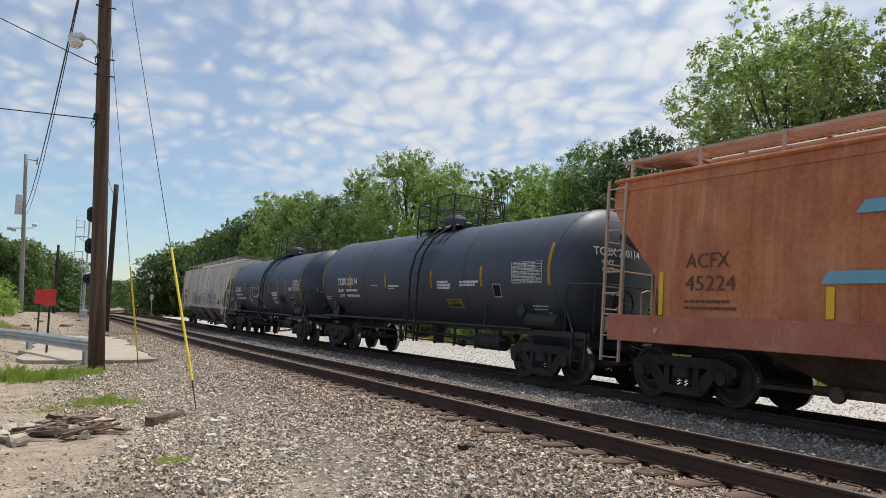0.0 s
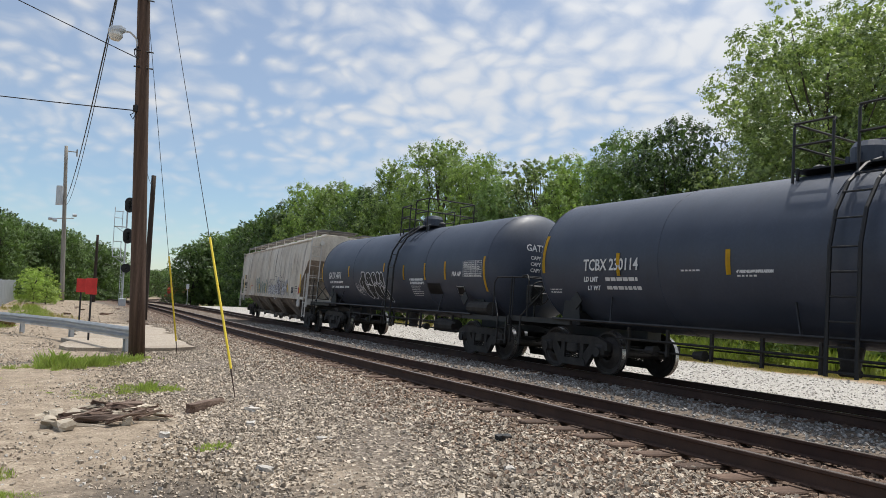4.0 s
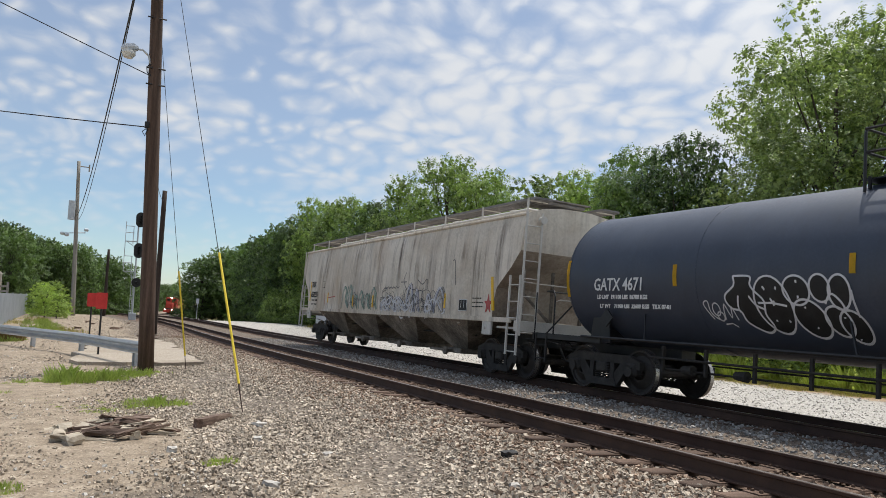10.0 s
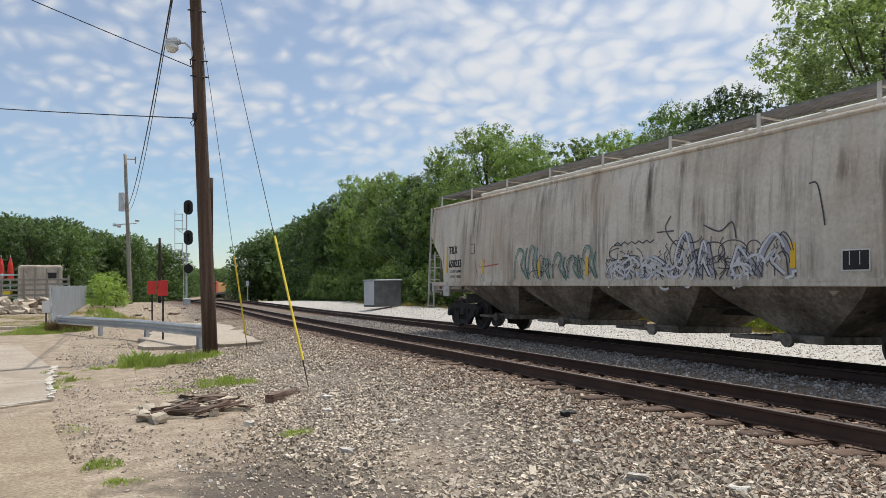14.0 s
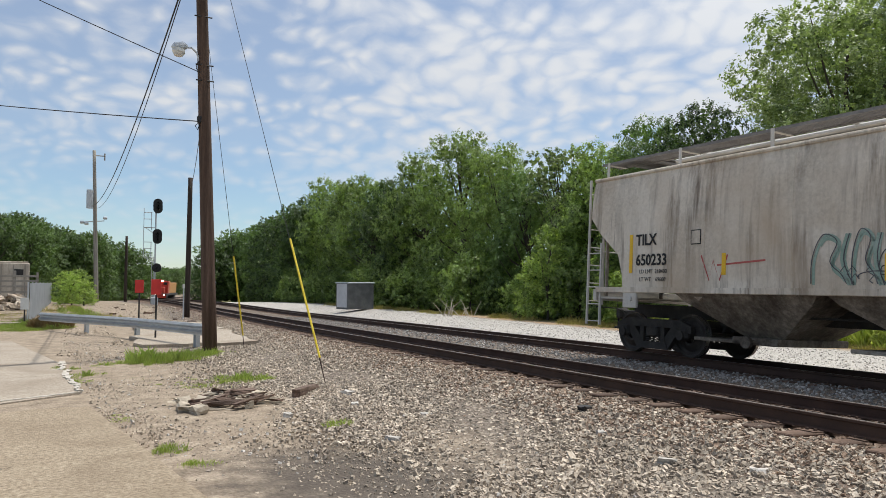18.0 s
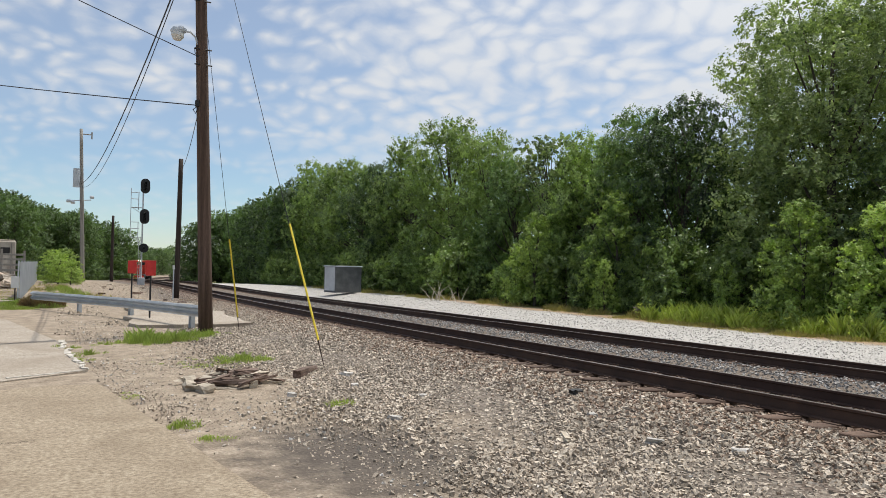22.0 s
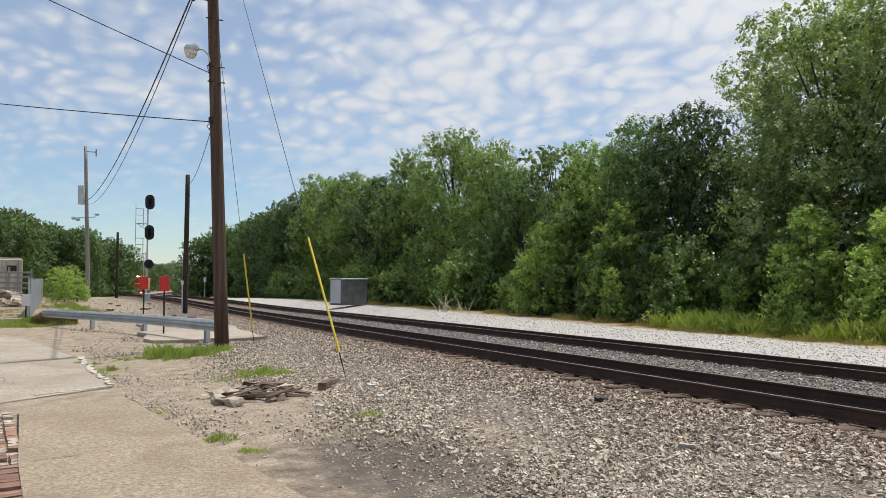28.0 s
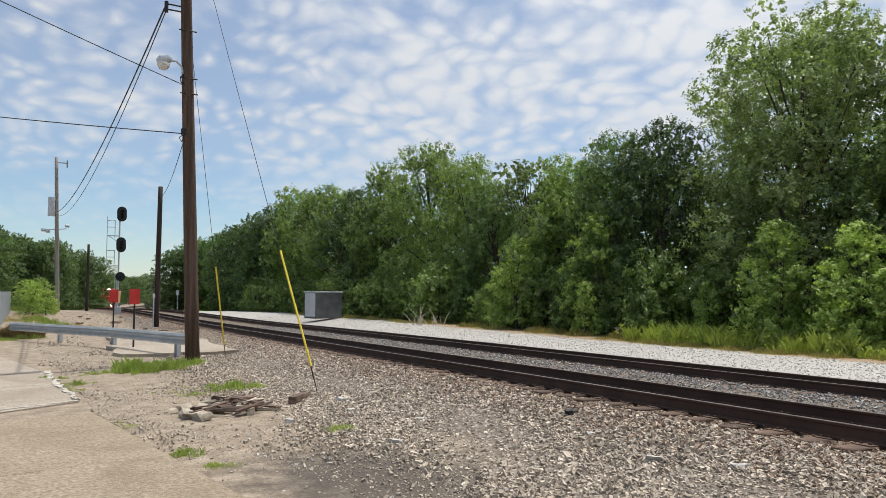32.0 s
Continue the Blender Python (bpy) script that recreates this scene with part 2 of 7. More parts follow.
M_DARKSTEEL = material("dark_steel", ((0.012, 0.012, 0.013), (0.025, 0.024, 0.024), (0.05, 0.045, 0.042)), 0.6, 0.2, 4, 50, 0.1)
M_BLACK = material("black_paint", ((0.006, 0.006, 0.007), (0.012, 0.012, 0.013), (0.022, 0.022, 0.023)), 0.5, 0, 4, 50, 0.05)
M_TRUCK = material("grimy_truck_iron", ((0.014, 0.012, 0.011), (0.032, 0.029, 0.027), (0.065, 0.057, 0.05)), 0.75, 0.1, 5, 40, 0.2)
M_WHEEL = material("dull_wheel_steel", ((0.02, 0.017, 0.015), (0.045, 0.038, 0.034), (0.08, 0.07, 0.062)), 0.6, 0.3, 5, 40, 0.1)
M_TREAD = material("bright_wheel_tread", ((0.3, 0.29, 0.28), (0.42, 0.41, 0.4), (0.55, 0.54, 0.52)), 0.3, 0.9, 5, 40, 0.05)
M_TANK = material("black_tank_paint", ((0.026, 0.035, 0.055), (0.039, 0.050, 0.076), (0.060, 0.072, 0.10)), 0.50, 0, 0.7, 18, 0.03, 1.1, spec=0.5, streak=((0.034, 0.038, 0.047), 0.35))
M_HOP = material("pale_grey_hopper_paint", ((0.41, 0.36, 0.29), (0.65, 0.59, 0.50), (0.79, 0.73, 0.64)), 0.6, 0, 0.5, 14, 0.05, 1.1, streak=((0.12, 0.09, 0.068), 0.95), stain=((0.46, 0.35, 0.24), 0.7, 0.4))
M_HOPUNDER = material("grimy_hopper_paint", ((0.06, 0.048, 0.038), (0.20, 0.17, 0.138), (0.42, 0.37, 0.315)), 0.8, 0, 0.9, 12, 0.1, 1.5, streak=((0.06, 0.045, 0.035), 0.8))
# rust brown, darker than the body paint: shade below the overhang is in the colour
M_SLOPE = material("shaded_rust_slope_sheet", ((0.17, 0.13, 0.095), (0.42, 0.35, 0.28), (0.62, 0.545, 0.45)), 0.8, 0, 0.8, 12, 0.06, 1.15, stain=((0.13, 0.095, 0.07), 0.8, 0.5))
M_ORANGE = material("faded_orange_paint", ((0.32, 0.085, 0.034), (0.46, 0.145, 0.058), (0.58, 0.235, 0.11)), 0.6, 0, 0.45, 12, 0.05, 1.4, streak=((0.60, 0.31, 0.15), 0.8), stain=((0.29, 0.082, 0.042), 0.7, 0.6))
# rust colour darkened to stand in for the shade below the orange car
M_RUSTSHADE = material("shaded_rust_underside", ((0.035, 0.022, 0.016), (0.085, 0.05, 0.036), (0.16, 0.10, 0.07)), 0.85, 0, 0.9, 14, 0.1, 1.4)
M_MAROON = material("faded_maroon_sill", ((0.33, 0.105, 0.065), (0.44, 0.16, 0.098), (0.55, 0.25, 0.165)), 0.65, 0, 1.2, 20, 0.05, 1.3)
M_TAN = material("tan_ladder_paint", ((0.34, 0.23, 0.165), (0.47, 0.335, 0.25), (0.58, 0.44, 0.34)), 0.65, 0, 2, 30, 0.05)
M_LADDER = material("grey_ladder_paint", ((0.42, 0.40, 0.37), (0.56, 0.54, 0.50), (0.66, 0.64, 0.6)), 0.65, 0, 2, 30, 0.05)
M_GRATE = material("roof_grating", ((0.13, 0.125, 0.12), (0.22, 0.21, 0.20), (0.32, 0.31, 0.30)), 0.7, 0.2, 3, 30, 0.05)
M_WHITE = material("white_marking", ((0.5, 0.5, 0.5), (0.66, 0.66, 0.65), (0.78, 0.78, 0.77)), 0.6, 0, 4, 30, 0)
M_LETTER = material("black_marking", ((0.008, 0.008, 0.008), (0.014, 0.014, 0.014), (0.03, 0.03, 0.03)), 0.6, 0, 4, 30, 0)
M_FADED = material("faded_brown_marking", ((0.07, 0.030, 0.020), (0.13, 0.056, 0.036), (0.23, 0.10, 0.06)), 0.6, 0, 3, 30, 0, 1.4)
M_REFLECT = material("yellow_reflector_tape", ((0.62, 0.36, 0.01), (0.78, 0.47, 0.015), (0.85, 0.55, 0.03)), 0.4, 0, 4, 30, 0)
M_CONC = material("old_concrete", ((0.15, 0.112, 0.072), (0.325, 0.258, 0.178), (0.53, 0.44, 0.325)), 0.9, 0, 28, 150, 0.9, 1.4, stain=((0.20, 0.148, 0.095), 0.6, 0.9))
M_LOT = material("pale_lot_concrete", ((0.20, 0.165, 0.125), (0.37, 0.315, 0.25), (0.54, 0.475, 0.39)), 0.9, 0, 24, 130, 0.8, 1.3, stain=((0.23, 0.18, 0.128), 0.6, 0.6))
M_BRICK = material("worn_brick", ((0.14, 0.075, 0.05), (0.25, 0.14, 0.10), (0.36, 0.23, 0.17)), 0.9, 0, 6, 50, 0.3, 1.2, 0.3)
M_WOOD = material("dark_splintered_timber", ((0.045, 0.028, 0.020), (0.135, 0.088, 0.066), (0.29, 0.22, 0.175)), 0.9, 0, 4, 40, 0.6, 1.4, 0.4, stretch=(0.5, 5, 5))
M_WOODPALE = material("pale_split_wood", ((0.26, 0.21, 0.15), (0.42, 0.36, 0.28), (0.55, 0.49, 0.40)), 0.9, 0, 5, 40, 0.5, 1.0, 0.25)
M_BARK = material("tree_bark", ((0.03, 0.025, 0.02), (0.075, 0.062, 0.05), (0.13, 0.11, 0.09)), 0.95, 0, 3, 20, 0.5)
M_WIRE = material("wire_sheath", ((0.012, 0.012, 0.013), (0.02, 0.02, 0.022), (0.035, 0.035, 0.037)), 0.6, 0, 4, 20, 0)
M_LENSGLASS = material("lamp_glass", ((0.45, 0.45, 0.42), (0.58, 0.58, 0.55), (0.7, 0.7, 0.66)), 0.25, 0, 5, 20, 0)
LEAF = [leafmat("leaf_deep", (0.009, 0.024, 0.009), (0.205, 0.31, 0.098), 0.31), leafmat("leaf_mid", (0.018, 0.043, 0.013), (0.37, 0.485, 0.15), 0.35), leafmat("leaf_light", (0.11, 0.175, 0.042), (0.50, 0.60, 0.19), 0.44), leafmat("leaf_pale", (0.045, 0.08, 0.03), (0.425, 0.50, 0.22), 0.40)]
M_GRASS = leafmat("grass_blade", (0.21, 0.27, 0.065), (0.50, 0.56, 0.19), 0.42)
M_WEED = leafmat("sunlit_weed", (0.32, 0.36, 0.08), (0.64, 0.66, 0.24), 0.55)
M_DRYWEED = leafmat("dry_weed", (0.16, 0.10, 0.045), (0.36, 0.26, 0.13), 0.35)
M_DRYGRASS = leafmat("dry_grass", (0.24, 0.22, 0.08), (0.50, 0.42, 0.19), 0.45)


# ---------------------------------------------------------------- mesh helpers
def part(name, bm, mat, parent=None, label="", smooth=False, m=None):
    me = bpy.data.meshes.new(name)
    bm.normal_update()
    bm.to_mesh(me)
    bm.free()
    if smooth:
        for p in me.polygons:
            p.use_smooth = True
    me.materials.append(mat)
    ob = new(name, me)
    if parent is not None:
        ob.parent = parent
    if m is not None:
        ob.matrix_basis = m
    if label:
        tagged(ob, label)
    return ob


def thing(name, label, category, group="", kind="", m=None):
    ob = new(name)
    if m is not None:
        ob.matrix_basis = m
    return tagged(ob, label, category, group, kind)


def box(bm, c, s, r=(0, 0, 0), bevel=0.0):
    m = pose(*c, *r) @ Matrix.Diagonal((*s, 1))
    vs = bmesh.ops.create_cube(bm, size=1.0, matrix=m)["verts"]
    if bevel:
        es = list({e for v in vs for e in v.link_edges})
        bmesh.ops.bevel(bm, geom=es, offset=bevel, segments=1, affect="EDGES", profile=0.5)


def tube(bm, pts, radii, n=8, cap=True):
    """A tapered tube through points."""
    pts = [Vector(p) for p in pts]
    if isinstance(radii, (int, float)):
        radii = [radii] * len(pts)
    rings = []
    prev = None
    for i, p in enumerate(pts):
        d = (pts[min(i + 1, len(pts) - 1)] - pts[max(i - 1, 0)]).normalized()
        a = prev if prev is not None else (Vector((1, 0, 0)) if abs(d.x) < 0.8 else Vector((0, 1, 0)))
        a = (a - d * a.dot(d)).normalized()
        b = d.cross(a)
        prev = a
        rings.append([bm.verts.new(p + radii[i] * (math.cos(k * 2 * math.pi / n) * a + math.sin(k * 2 * math.pi / n) * b)) for k in range(n)])
    for r0, r1 in zip(rings, rings[1:]):
        for k in range(n):
            bm.faces.new((r0[k], r0[(k + 1) % n], r1[(k + 1) % n], r1[k]))
    if cap:
        bm.faces.new(rings[0][::-1])
        bm.faces.new(rings[-1])


def prism(bm, poly, y0, y1):
    """A closed polygon of (x, z) drawn out from y0 to y1."""
    a = [bm.verts.new((x, y0, z)) for x, z in poly]
    b = [bm.verts.new((x, y1, z)) for x, z in poly]
    n = len(poly)
    for i in range(n):
        bm.faces.new((a[i], a[(i + 1) % n], b[(i + 1) % n], b[i]))
    bm.faces.new(a[::-1])
    bm.faces.new(b)
    bmesh.ops.recalc_face_normals(bm, faces=bm.faces)


def prism_x(bm, poly, x0, x1):
    """A closed polygon of (y, z) drawn out from x0 to x1."""
    a = [bm.verts.new((x0, y, z)) for y, z in poly]
    b = [bm.verts.new((x1, y, z)) for y, z in poly]
    n = len(poly)
    for i in range(n):
        bm.faces.new((a[i], a[(i + 1) % n], b[(i + 1) % n], b[i]))
    bm.faces.new(a[::-1])
    bm.faces.new(b)
    bmesh.ops.recalc_face_normals(bm, faces=bm.faces)


def fast_mesh(name, verts, faces, mat, smooth=False):
    """A mesh from arrays of vertices and of equal-sized faces."""
    me = bpy.data.meshes.new(name)
    verts, faces = np.asarray(verts, np.float32), np.asarray(faces, np.int32)
    k = faces.shape[1]
    me.vertices.add(len(verts))
    me.vertices.foreach_set("co", verts.ravel())
    me.loops.add(faces.size)
    me.loops.foreach_set("vertex_index", faces.ravel())
    me.polygons.add(len(faces))
    me.polygons.foreach_set("loop_start", np.arange(0, faces.size, k, dtype=np.int32))
    me.polygons.foreach_set("use_smooth", np.full(len(faces), smooth))
    me.update(calc_edges=True)
    me.materials.append(mat)
    return me


def text_part(name, words, size, mat, parent, m, squeeze=1.0, bold=0.0):
    cu = bpy.data.curves.new(name, "FONT")
    cu.body, cu.size, cu.extrude, cu.offset = words, size, 0.002, bold
    cu.resolution_u = 2
    tmp = new(name, cu)
    dg = bpy.context.evaluated_depsgraph_get()
    me = bpy.data.meshes.new_from_object(tmp.evaluated_get(dg))
    bpy.data.objects.remove(tmp)
    me.materials.clear()
    me.materials.append(mat)
    ob = new(name, me)
    ob.parent = parent
    ob.matrix_basis = m @ Matrix.Diagonal((squeeze, 1, 1, 1))
    return tagged(ob, kind="stuff")


# ---------------------------------------------------------------- the lie of the land
BEND_Y, BEND_R, BEND_4 = 45.0, 1300.0, 6e-9
TILT = 2.77                       # cant of both tracks, degrees
FAR_X, FAR_Z = 5.465, -0.185      # middle of the far track, at rail height
NEAR_X, NEAR_Z = 0.7525, -0.036


def bend(y):
    d = np.clip(np.asarray(y, float) - BEND_Y, 0.0, 320.0)
    return d * d / (2 * BEND_R) + BEND_4 * d ** 4 + sway(y)


SWAY, SWAY_Y, SWAY_L, SINK = 2.5, 84.0, 25.0, 0.18      # the tracks swing out and dip before the long bend


def sway(y):
    return SWAY * np.exp(-((np.asarray(y, float) - SWAY_Y) / SWAY_L) ** 2)


def fall(y):
    s = np.clip((np.asarray(y, float) - 90.0) / 120.0, 0, 1)
    return -2.5 * s * s * (3 - 2 * s)


US = (-400, -3.4, -1.5, -0.6, 2.3, 3.3, 4.4, 7.5, 9.2, 17.0, 400)
ZS = (-0.34, -0.33, -0.245, -0.205, -0.315, -0.29, -0.335, -0.50, -0.60, -0.60, -0.6)


def ground_z(x, y):
    x, y = np.asarray(x, float), np.asarray(y, float)
    u = x - bend(y)
    return np.interp(u, US, ZS) + fall(y) - SINK * sway(y) * np.interp(u, (-4.0, -1.2, 8.0, 12.0), (0, 1, 1, 0))


def ground_at(x, y):
    return float(ground_z(x, y))


def track_pose(x0, z0, y):
    """The pose of the track's middle at rail height, y metres along, for a track whose straight part lies at x0."""
    b, sl = float(bend(y)), (float(bend(y + 0.5)) - float(bend(y - 0.5)))
    return pose(x0 + b, y, z0 + float(fall(y)) - SINK * float(sway(y)), 0, TILT, -math.degrees(math.atan(sl)))


def ground_material():
    m = bpy.data.materials.new("ground_dirt_and_gravel")
    m.use_nodes = True
    t = m.node_tree
    L = t.links.new
    b = t.nodes["Principled BSDF"]
    geo = t.nodes.new("ShaderNodeNewGeometry")
    pos = geo.outputs["Position"]
    sep = t.nodes.new("ShaderNodeSeparateXYZ")
    L(pos, sep.inputs[0])
    dy = mathn(t, "MAXIMUM", mathn(t, "SUBTRACT", sep.outputs[1], BEND_Y), 0.0)
    u = mathn(t, "SUBTRACT", sep.outputs[0], mathn(t, "ADD", mathn(t, "DIVIDE", mathn(t, "MULTIPLY", dy, dy), 2 * BEND_R), mathn(t, "MULTIPLY", mathn(t, "POWER", dy, 4.0), BEND_4)))
    q = mathn(t, "DIVIDE", mathn(t, "SUBTRACT", sep.outputs[1], SWAY_Y), SWAY_L)
    u = mathn(t, "SUBTRACT", u, mathn(t, "MULTIPLY", mathn(t, "POWER", math.e, mathn(t, "MULTIPLY", mathn(t, "MULTIPLY", q, q), -1.0)), SWAY))
    n1, n2, n3 = noisen(t, pos, 0.55, 5, 0.6), noisen(t, pos, 3.0, 5, 0.65), noisen(t, pos, 28.0, 4, 0.7)
    uw = mathn(t, "ADD", u, mathn(t, "ADD", mathn(t, "MULTIPLY", mathn(t, "SUBTRACT", n1, 0.5), 2.2), mathn(t, "MULTIPLY", mathn(t, "SUBTRACT", n2, 0.5), 0.8)))

    def band(a, bq):
        mr = t.nodes.new("ShaderNodeMapRange")
        mr.interpolation_type = "SMOOTHSTEP"
        mr.inputs[1].default_value, mr.inputs[2].default_value = a, bq
        L(uw, mr.inputs[0])
        return mr.outputs[0]

    vor = t.nodes.new("ShaderNodeTexVoronoi")
    vor.inputs["Scale"].default_value = 24.0
    L(pos, vor.inputs["Vector"])
    cell = t.nodes.new("ShaderNodeSeparateColor")
    L(vor.outputs["Color"], cell.inputs[0])
    # ballast ground, coloured darker to give the gaps between loose stones their shade
    stone = rampn(t, mathn(t, "ADD", mathn(t, "MULTIPLY", cell.outputs[0], 0.6), mathn(t, "MULTIPLY", n3, 0.4)), ((0.15, (0.06, 0.048, 0.038)), (0.5, (0.15, 0.122, 0.097)), (0.9, (0.30, 0.255, 0.21))))
    rusty = rampn(t, mathn(t, "ADD", mathn(t, "MULTIPLY", cell.outputs[1], 0.5), mathn(t, "MULTIPLY", n3, 0.5)), ((0.15, (0.04, 0.025, 0.018)), (0.5, (0.11, 0.07, 0.05)), (0.9, (0.23, 0.16, 0.12))))
    pale = rampn(t, mathn(t, "ADD", mathn(t, "MULTIPLY", cell.outputs[0], 0.45), mathn(t, "MULTIPLY", n3, 0.55)), ((0.15, (0.26, 0.24, 0.215)), (0.5, (0.43, 0.405, 0.37)), (0.9, (0.64, 0.61, 0.57))))
    dirt = rampn(t, mathn(t, "ADD", mathn(t, "MULTIPLY", n2, 0.55), mathn(t, "MULTIPLY", n3, 0.45)), ((0.27, (0.10, 0.076, 0.055)), (0.5, (0.285, 0.228, 0.168)), (0.72, (0.52, 0.44, 0.34))))
    grass = rampn(t, mathn(t, "ADD", mathn(t, "MULTIPLY", n2, 0.6), mathn(t, "MULTIPLY", n3, 0.4)), ((0.3, (0.05, 0.06, 0.016)), (0.5, (0.13, 0.125, 0.04)), (0.75, (0.26, 0.215, 0.10))))
    col = mixn(t, band(-4.2, -2.9), dirt, stone)
    col = mixn(t, mathn(t, "MULTIPLY", band(-2.6, -1.2), 0.85), col, rusty)
    col = mixn(t, mathn(t, "MULTIPLY", band(1.6, 2.6), 0.8), col, stone)
    col = mixn(t, band(7.4, 8.6), col, pale)
    tan = rampn(t, mathn(t, "ADD", mathn(t, "MULTIPLY", n2, 0.6), mathn(t, "MULTIPLY", n3, 0.4)), ((0.3, (0.20, 0.13, 0.075)), (0.5, (0.33, 0.235, 0.15)), (0.75, (0.46, 0.35, 0.25))))
    col = mixn(t, band(13.8, 14.6), col, tan)
    col = mixn(t, band(15.0, 16.2), col, grass)
    # a patch of oil-dark earth on the near side
    vm = t.nodes.new("ShaderNodeVectorMath")
    vm.operation = "SUBTRACT"
    L(pos, vm.inputs[0])
    vm.inputs[1].default_value = (-5.0, 29.3, -0.33)
    ms = t.nodes.new("ShaderNodeVectorMath")
    ms.operation = "MULTIPLY"
    L(vm.outputs[0], ms.inputs[0])
    ms.inputs[1].default_value = (0.95, 0.70, 0.0)
    ln = t.nodes.new("ShaderNodeVectorMath")
    ln.operation = "LENGTH"
    L(ms.outputs[0], ln.inputs[0])
    d = mathn(t, "ADD", ln.outputs["Value"], mathn(t, "MULTIPLY", mathn(t, "SUBTRACT", n2, 0.5), 1.5))
    mr = t.nodes.new("ShaderNodeMapRange")
    mr.interpolation_type = "SMOOTHSTEP"
    for i, v in ((1, 0.4), (2, 1.7), (3, 0.88), (4, 0.0)):
        mr.inputs[i].default_value = v
    L(d, mr.inputs[0])
    col = mixn(t, mr.outputs[0], col, mixn(t, n3, (0.035, 0.03, 0.026), (0.12, 0.10, 0.085)))
    L(col, b.inputs["Base Color"])
    b.inputs["Roughness"].default_value, b.inputs["Specular IOR Level"].default_value = 0.95, 0.2
    bn = t.nodes.new("ShaderNodeBump")
    bn.inputs["Strength"].default_value, bn.inputs["Distance"].default_value = 0.6, 0.02
    L(mathn(t, "ADD", vor.outputs["Distance"], n3), bn.inputs["Height"])
    L(bn.outputs[0], b.inputs["Normal"])
    return m


def build_ground():
    xs = np.unique(np.concatenate([np.linspace(-900, -60, 12), np.linspace(-60, -12, 17), np.arange(-12, 20, 0.25), np.linspace(20, 60, 21), np.linspace(60, 900, 12)]))
    ys = np.unique(np.concatenate([np.linspace(-300, 10, 12), np.arange(10, 50, 0.4), np.arange(50, 120, 1.5), np.linspace(120, 260, 40), np.linspace(260, 2200, 16)]))
    X, Y = np.meshgrid(xs, ys)
    Z = ground_z(X, Y)
    k = (np.sin(X * 1.9 + 1.3 * np.sin(Y * 0.7)) + np.sin(Y * 1.3 + 1.7 * np.sin(X * 0.9))) * 0.012
    Z += np.where((X - bend(Y) < -2.2) & (X > -12) & (Y < 60), k, 0)
    nx, ny = len(xs), len(ys)
    idx = np.arange(nx * ny).reshape(ny, nx)
    f = np.stack([idx[:-1, :-1], idx[:-1, 1:], idx[1:, 1:], idx[1:, :-1]], -1).reshape(-1, 4)
    ob = new("ground", fast_mesh("ground", np.stack([X, Y, Z], -1).reshape(-1, 3), f, ground_material(), True))
    tagged(ob, "dry dirt, ballast and pale gravel ground along the railway", "ground", kind="structure")


build_ground()


def scatter_stones(name, label, mat, n, place, smin, smax, seed, lift=0.2):
    """Loose angular stones; place(rng, n) gives x and y."""
    rng = np.random.default_rng(seed)
    x, y = place(rng, n)
    n = len(x)
    s = rng.uniform(smin, smax, n) * rng.uniform(0.7, 1.3, n)
    c = np.array([(a, b, d) for a in (-1, 1) for b in (-1, 1) for d in (-1, 1)], float)
    bare = ((x + 5.0) / 1.15) ** 2 + ((y - 29.3) / 1.5) ** 2 + 0.5 * np.sin(x * 5.1) * np.sin(y * 3.7) < rng.uniform(0.3, 1.2, n)
    pad = (y > 44.0) & (y < 56.8) & (x < -1.95 + 0.03 * (y - 44)) & (x > -5.4)
    keep = ((~bare | (smax < 0.035)) & ~pad) | (rng.random(n) < np.where(pad, 0.015, 0.30))
    x, y, s = x[keep], y[keep], s[keep]
    n = len(x)
    v = c[None] * rng.uniform(0.45, 1.0, (n, 8, 3)) * np.stack([s, s * rng.uniform(0.6, 1, n), s * rng.uniform(0.55, 0.9, n)], -1)[:, None] * 0.5
    a, b = rng.uniform(0, 6.28, n), rng.uniform(-1.3, 1.3, n)
    ca, sa, cb, sb = np.cos(a)[:, None], np.sin(a)[:, None], np.cos(b)[:, None], np.sin(b)[:, None]
    x1, z1 = v[..., 0] * cb - v[..., 2] * sb, v[..., 0] * sb + v[..., 2] * cb
    v = np.stack([x1 * ca - v[..., 1] * sa + x[:, None], x1 * sa + v[..., 1] * ca + y[:, None], z1 + (ground_z(x, y) + s * lift)[:, None]], -1)
    q = np.array([(0, 1, 3, 2), (4, 6, 7, 5), (0, 4, 5, 1), (2, 3, 7, 6), (0, 2, 6, 4), (1, 5, 7, 3)])
    f = (np.arange(n)[:, None, None] * 8 + q[None]).reshape(-1, 4)
    return tagged(new(name, fast_mesh(name, v.reshape(-1, 3), f, mat)), label, "gravel", kind="stuff")


def near_ballast(rng, n):
    y = 24 + 36 * rng.random(n) ** 1.7
    x = -4.35 + 4.25 * rng.random(n) - np.abs(rng.normal(0, 0.25, n))
    x = np.where(rng.random(n) < 0.08, x - rng.random(n) * 2.5, x)
    return x + sway(y), y


def rail_ballast(rng, n):
    y = 24 + 40 * rng.random(n) ** 1.5
    return -0.12 - np.abs(rng.normal(0, 0.85, n)) + bend(y), y


def mid_ballast(rng, n):
    y = 25 + 40 * rng.random(n) ** 1.5
    x = rng.uniform(1.62, 8.3, n)
    return x + bend(y), y


def crib_ballast(rng, n):
    y = 25 + 40 * rng.random(n) ** 1.5
    return rng.uniform(0.1, 1.62, n) + bend(y), y


def far_gravel(rng, n):
    y = 30 + 60 * rng.random(n) ** 1.2
    return 8.2 + 6.2 * rng.random(n) + bend(y), y


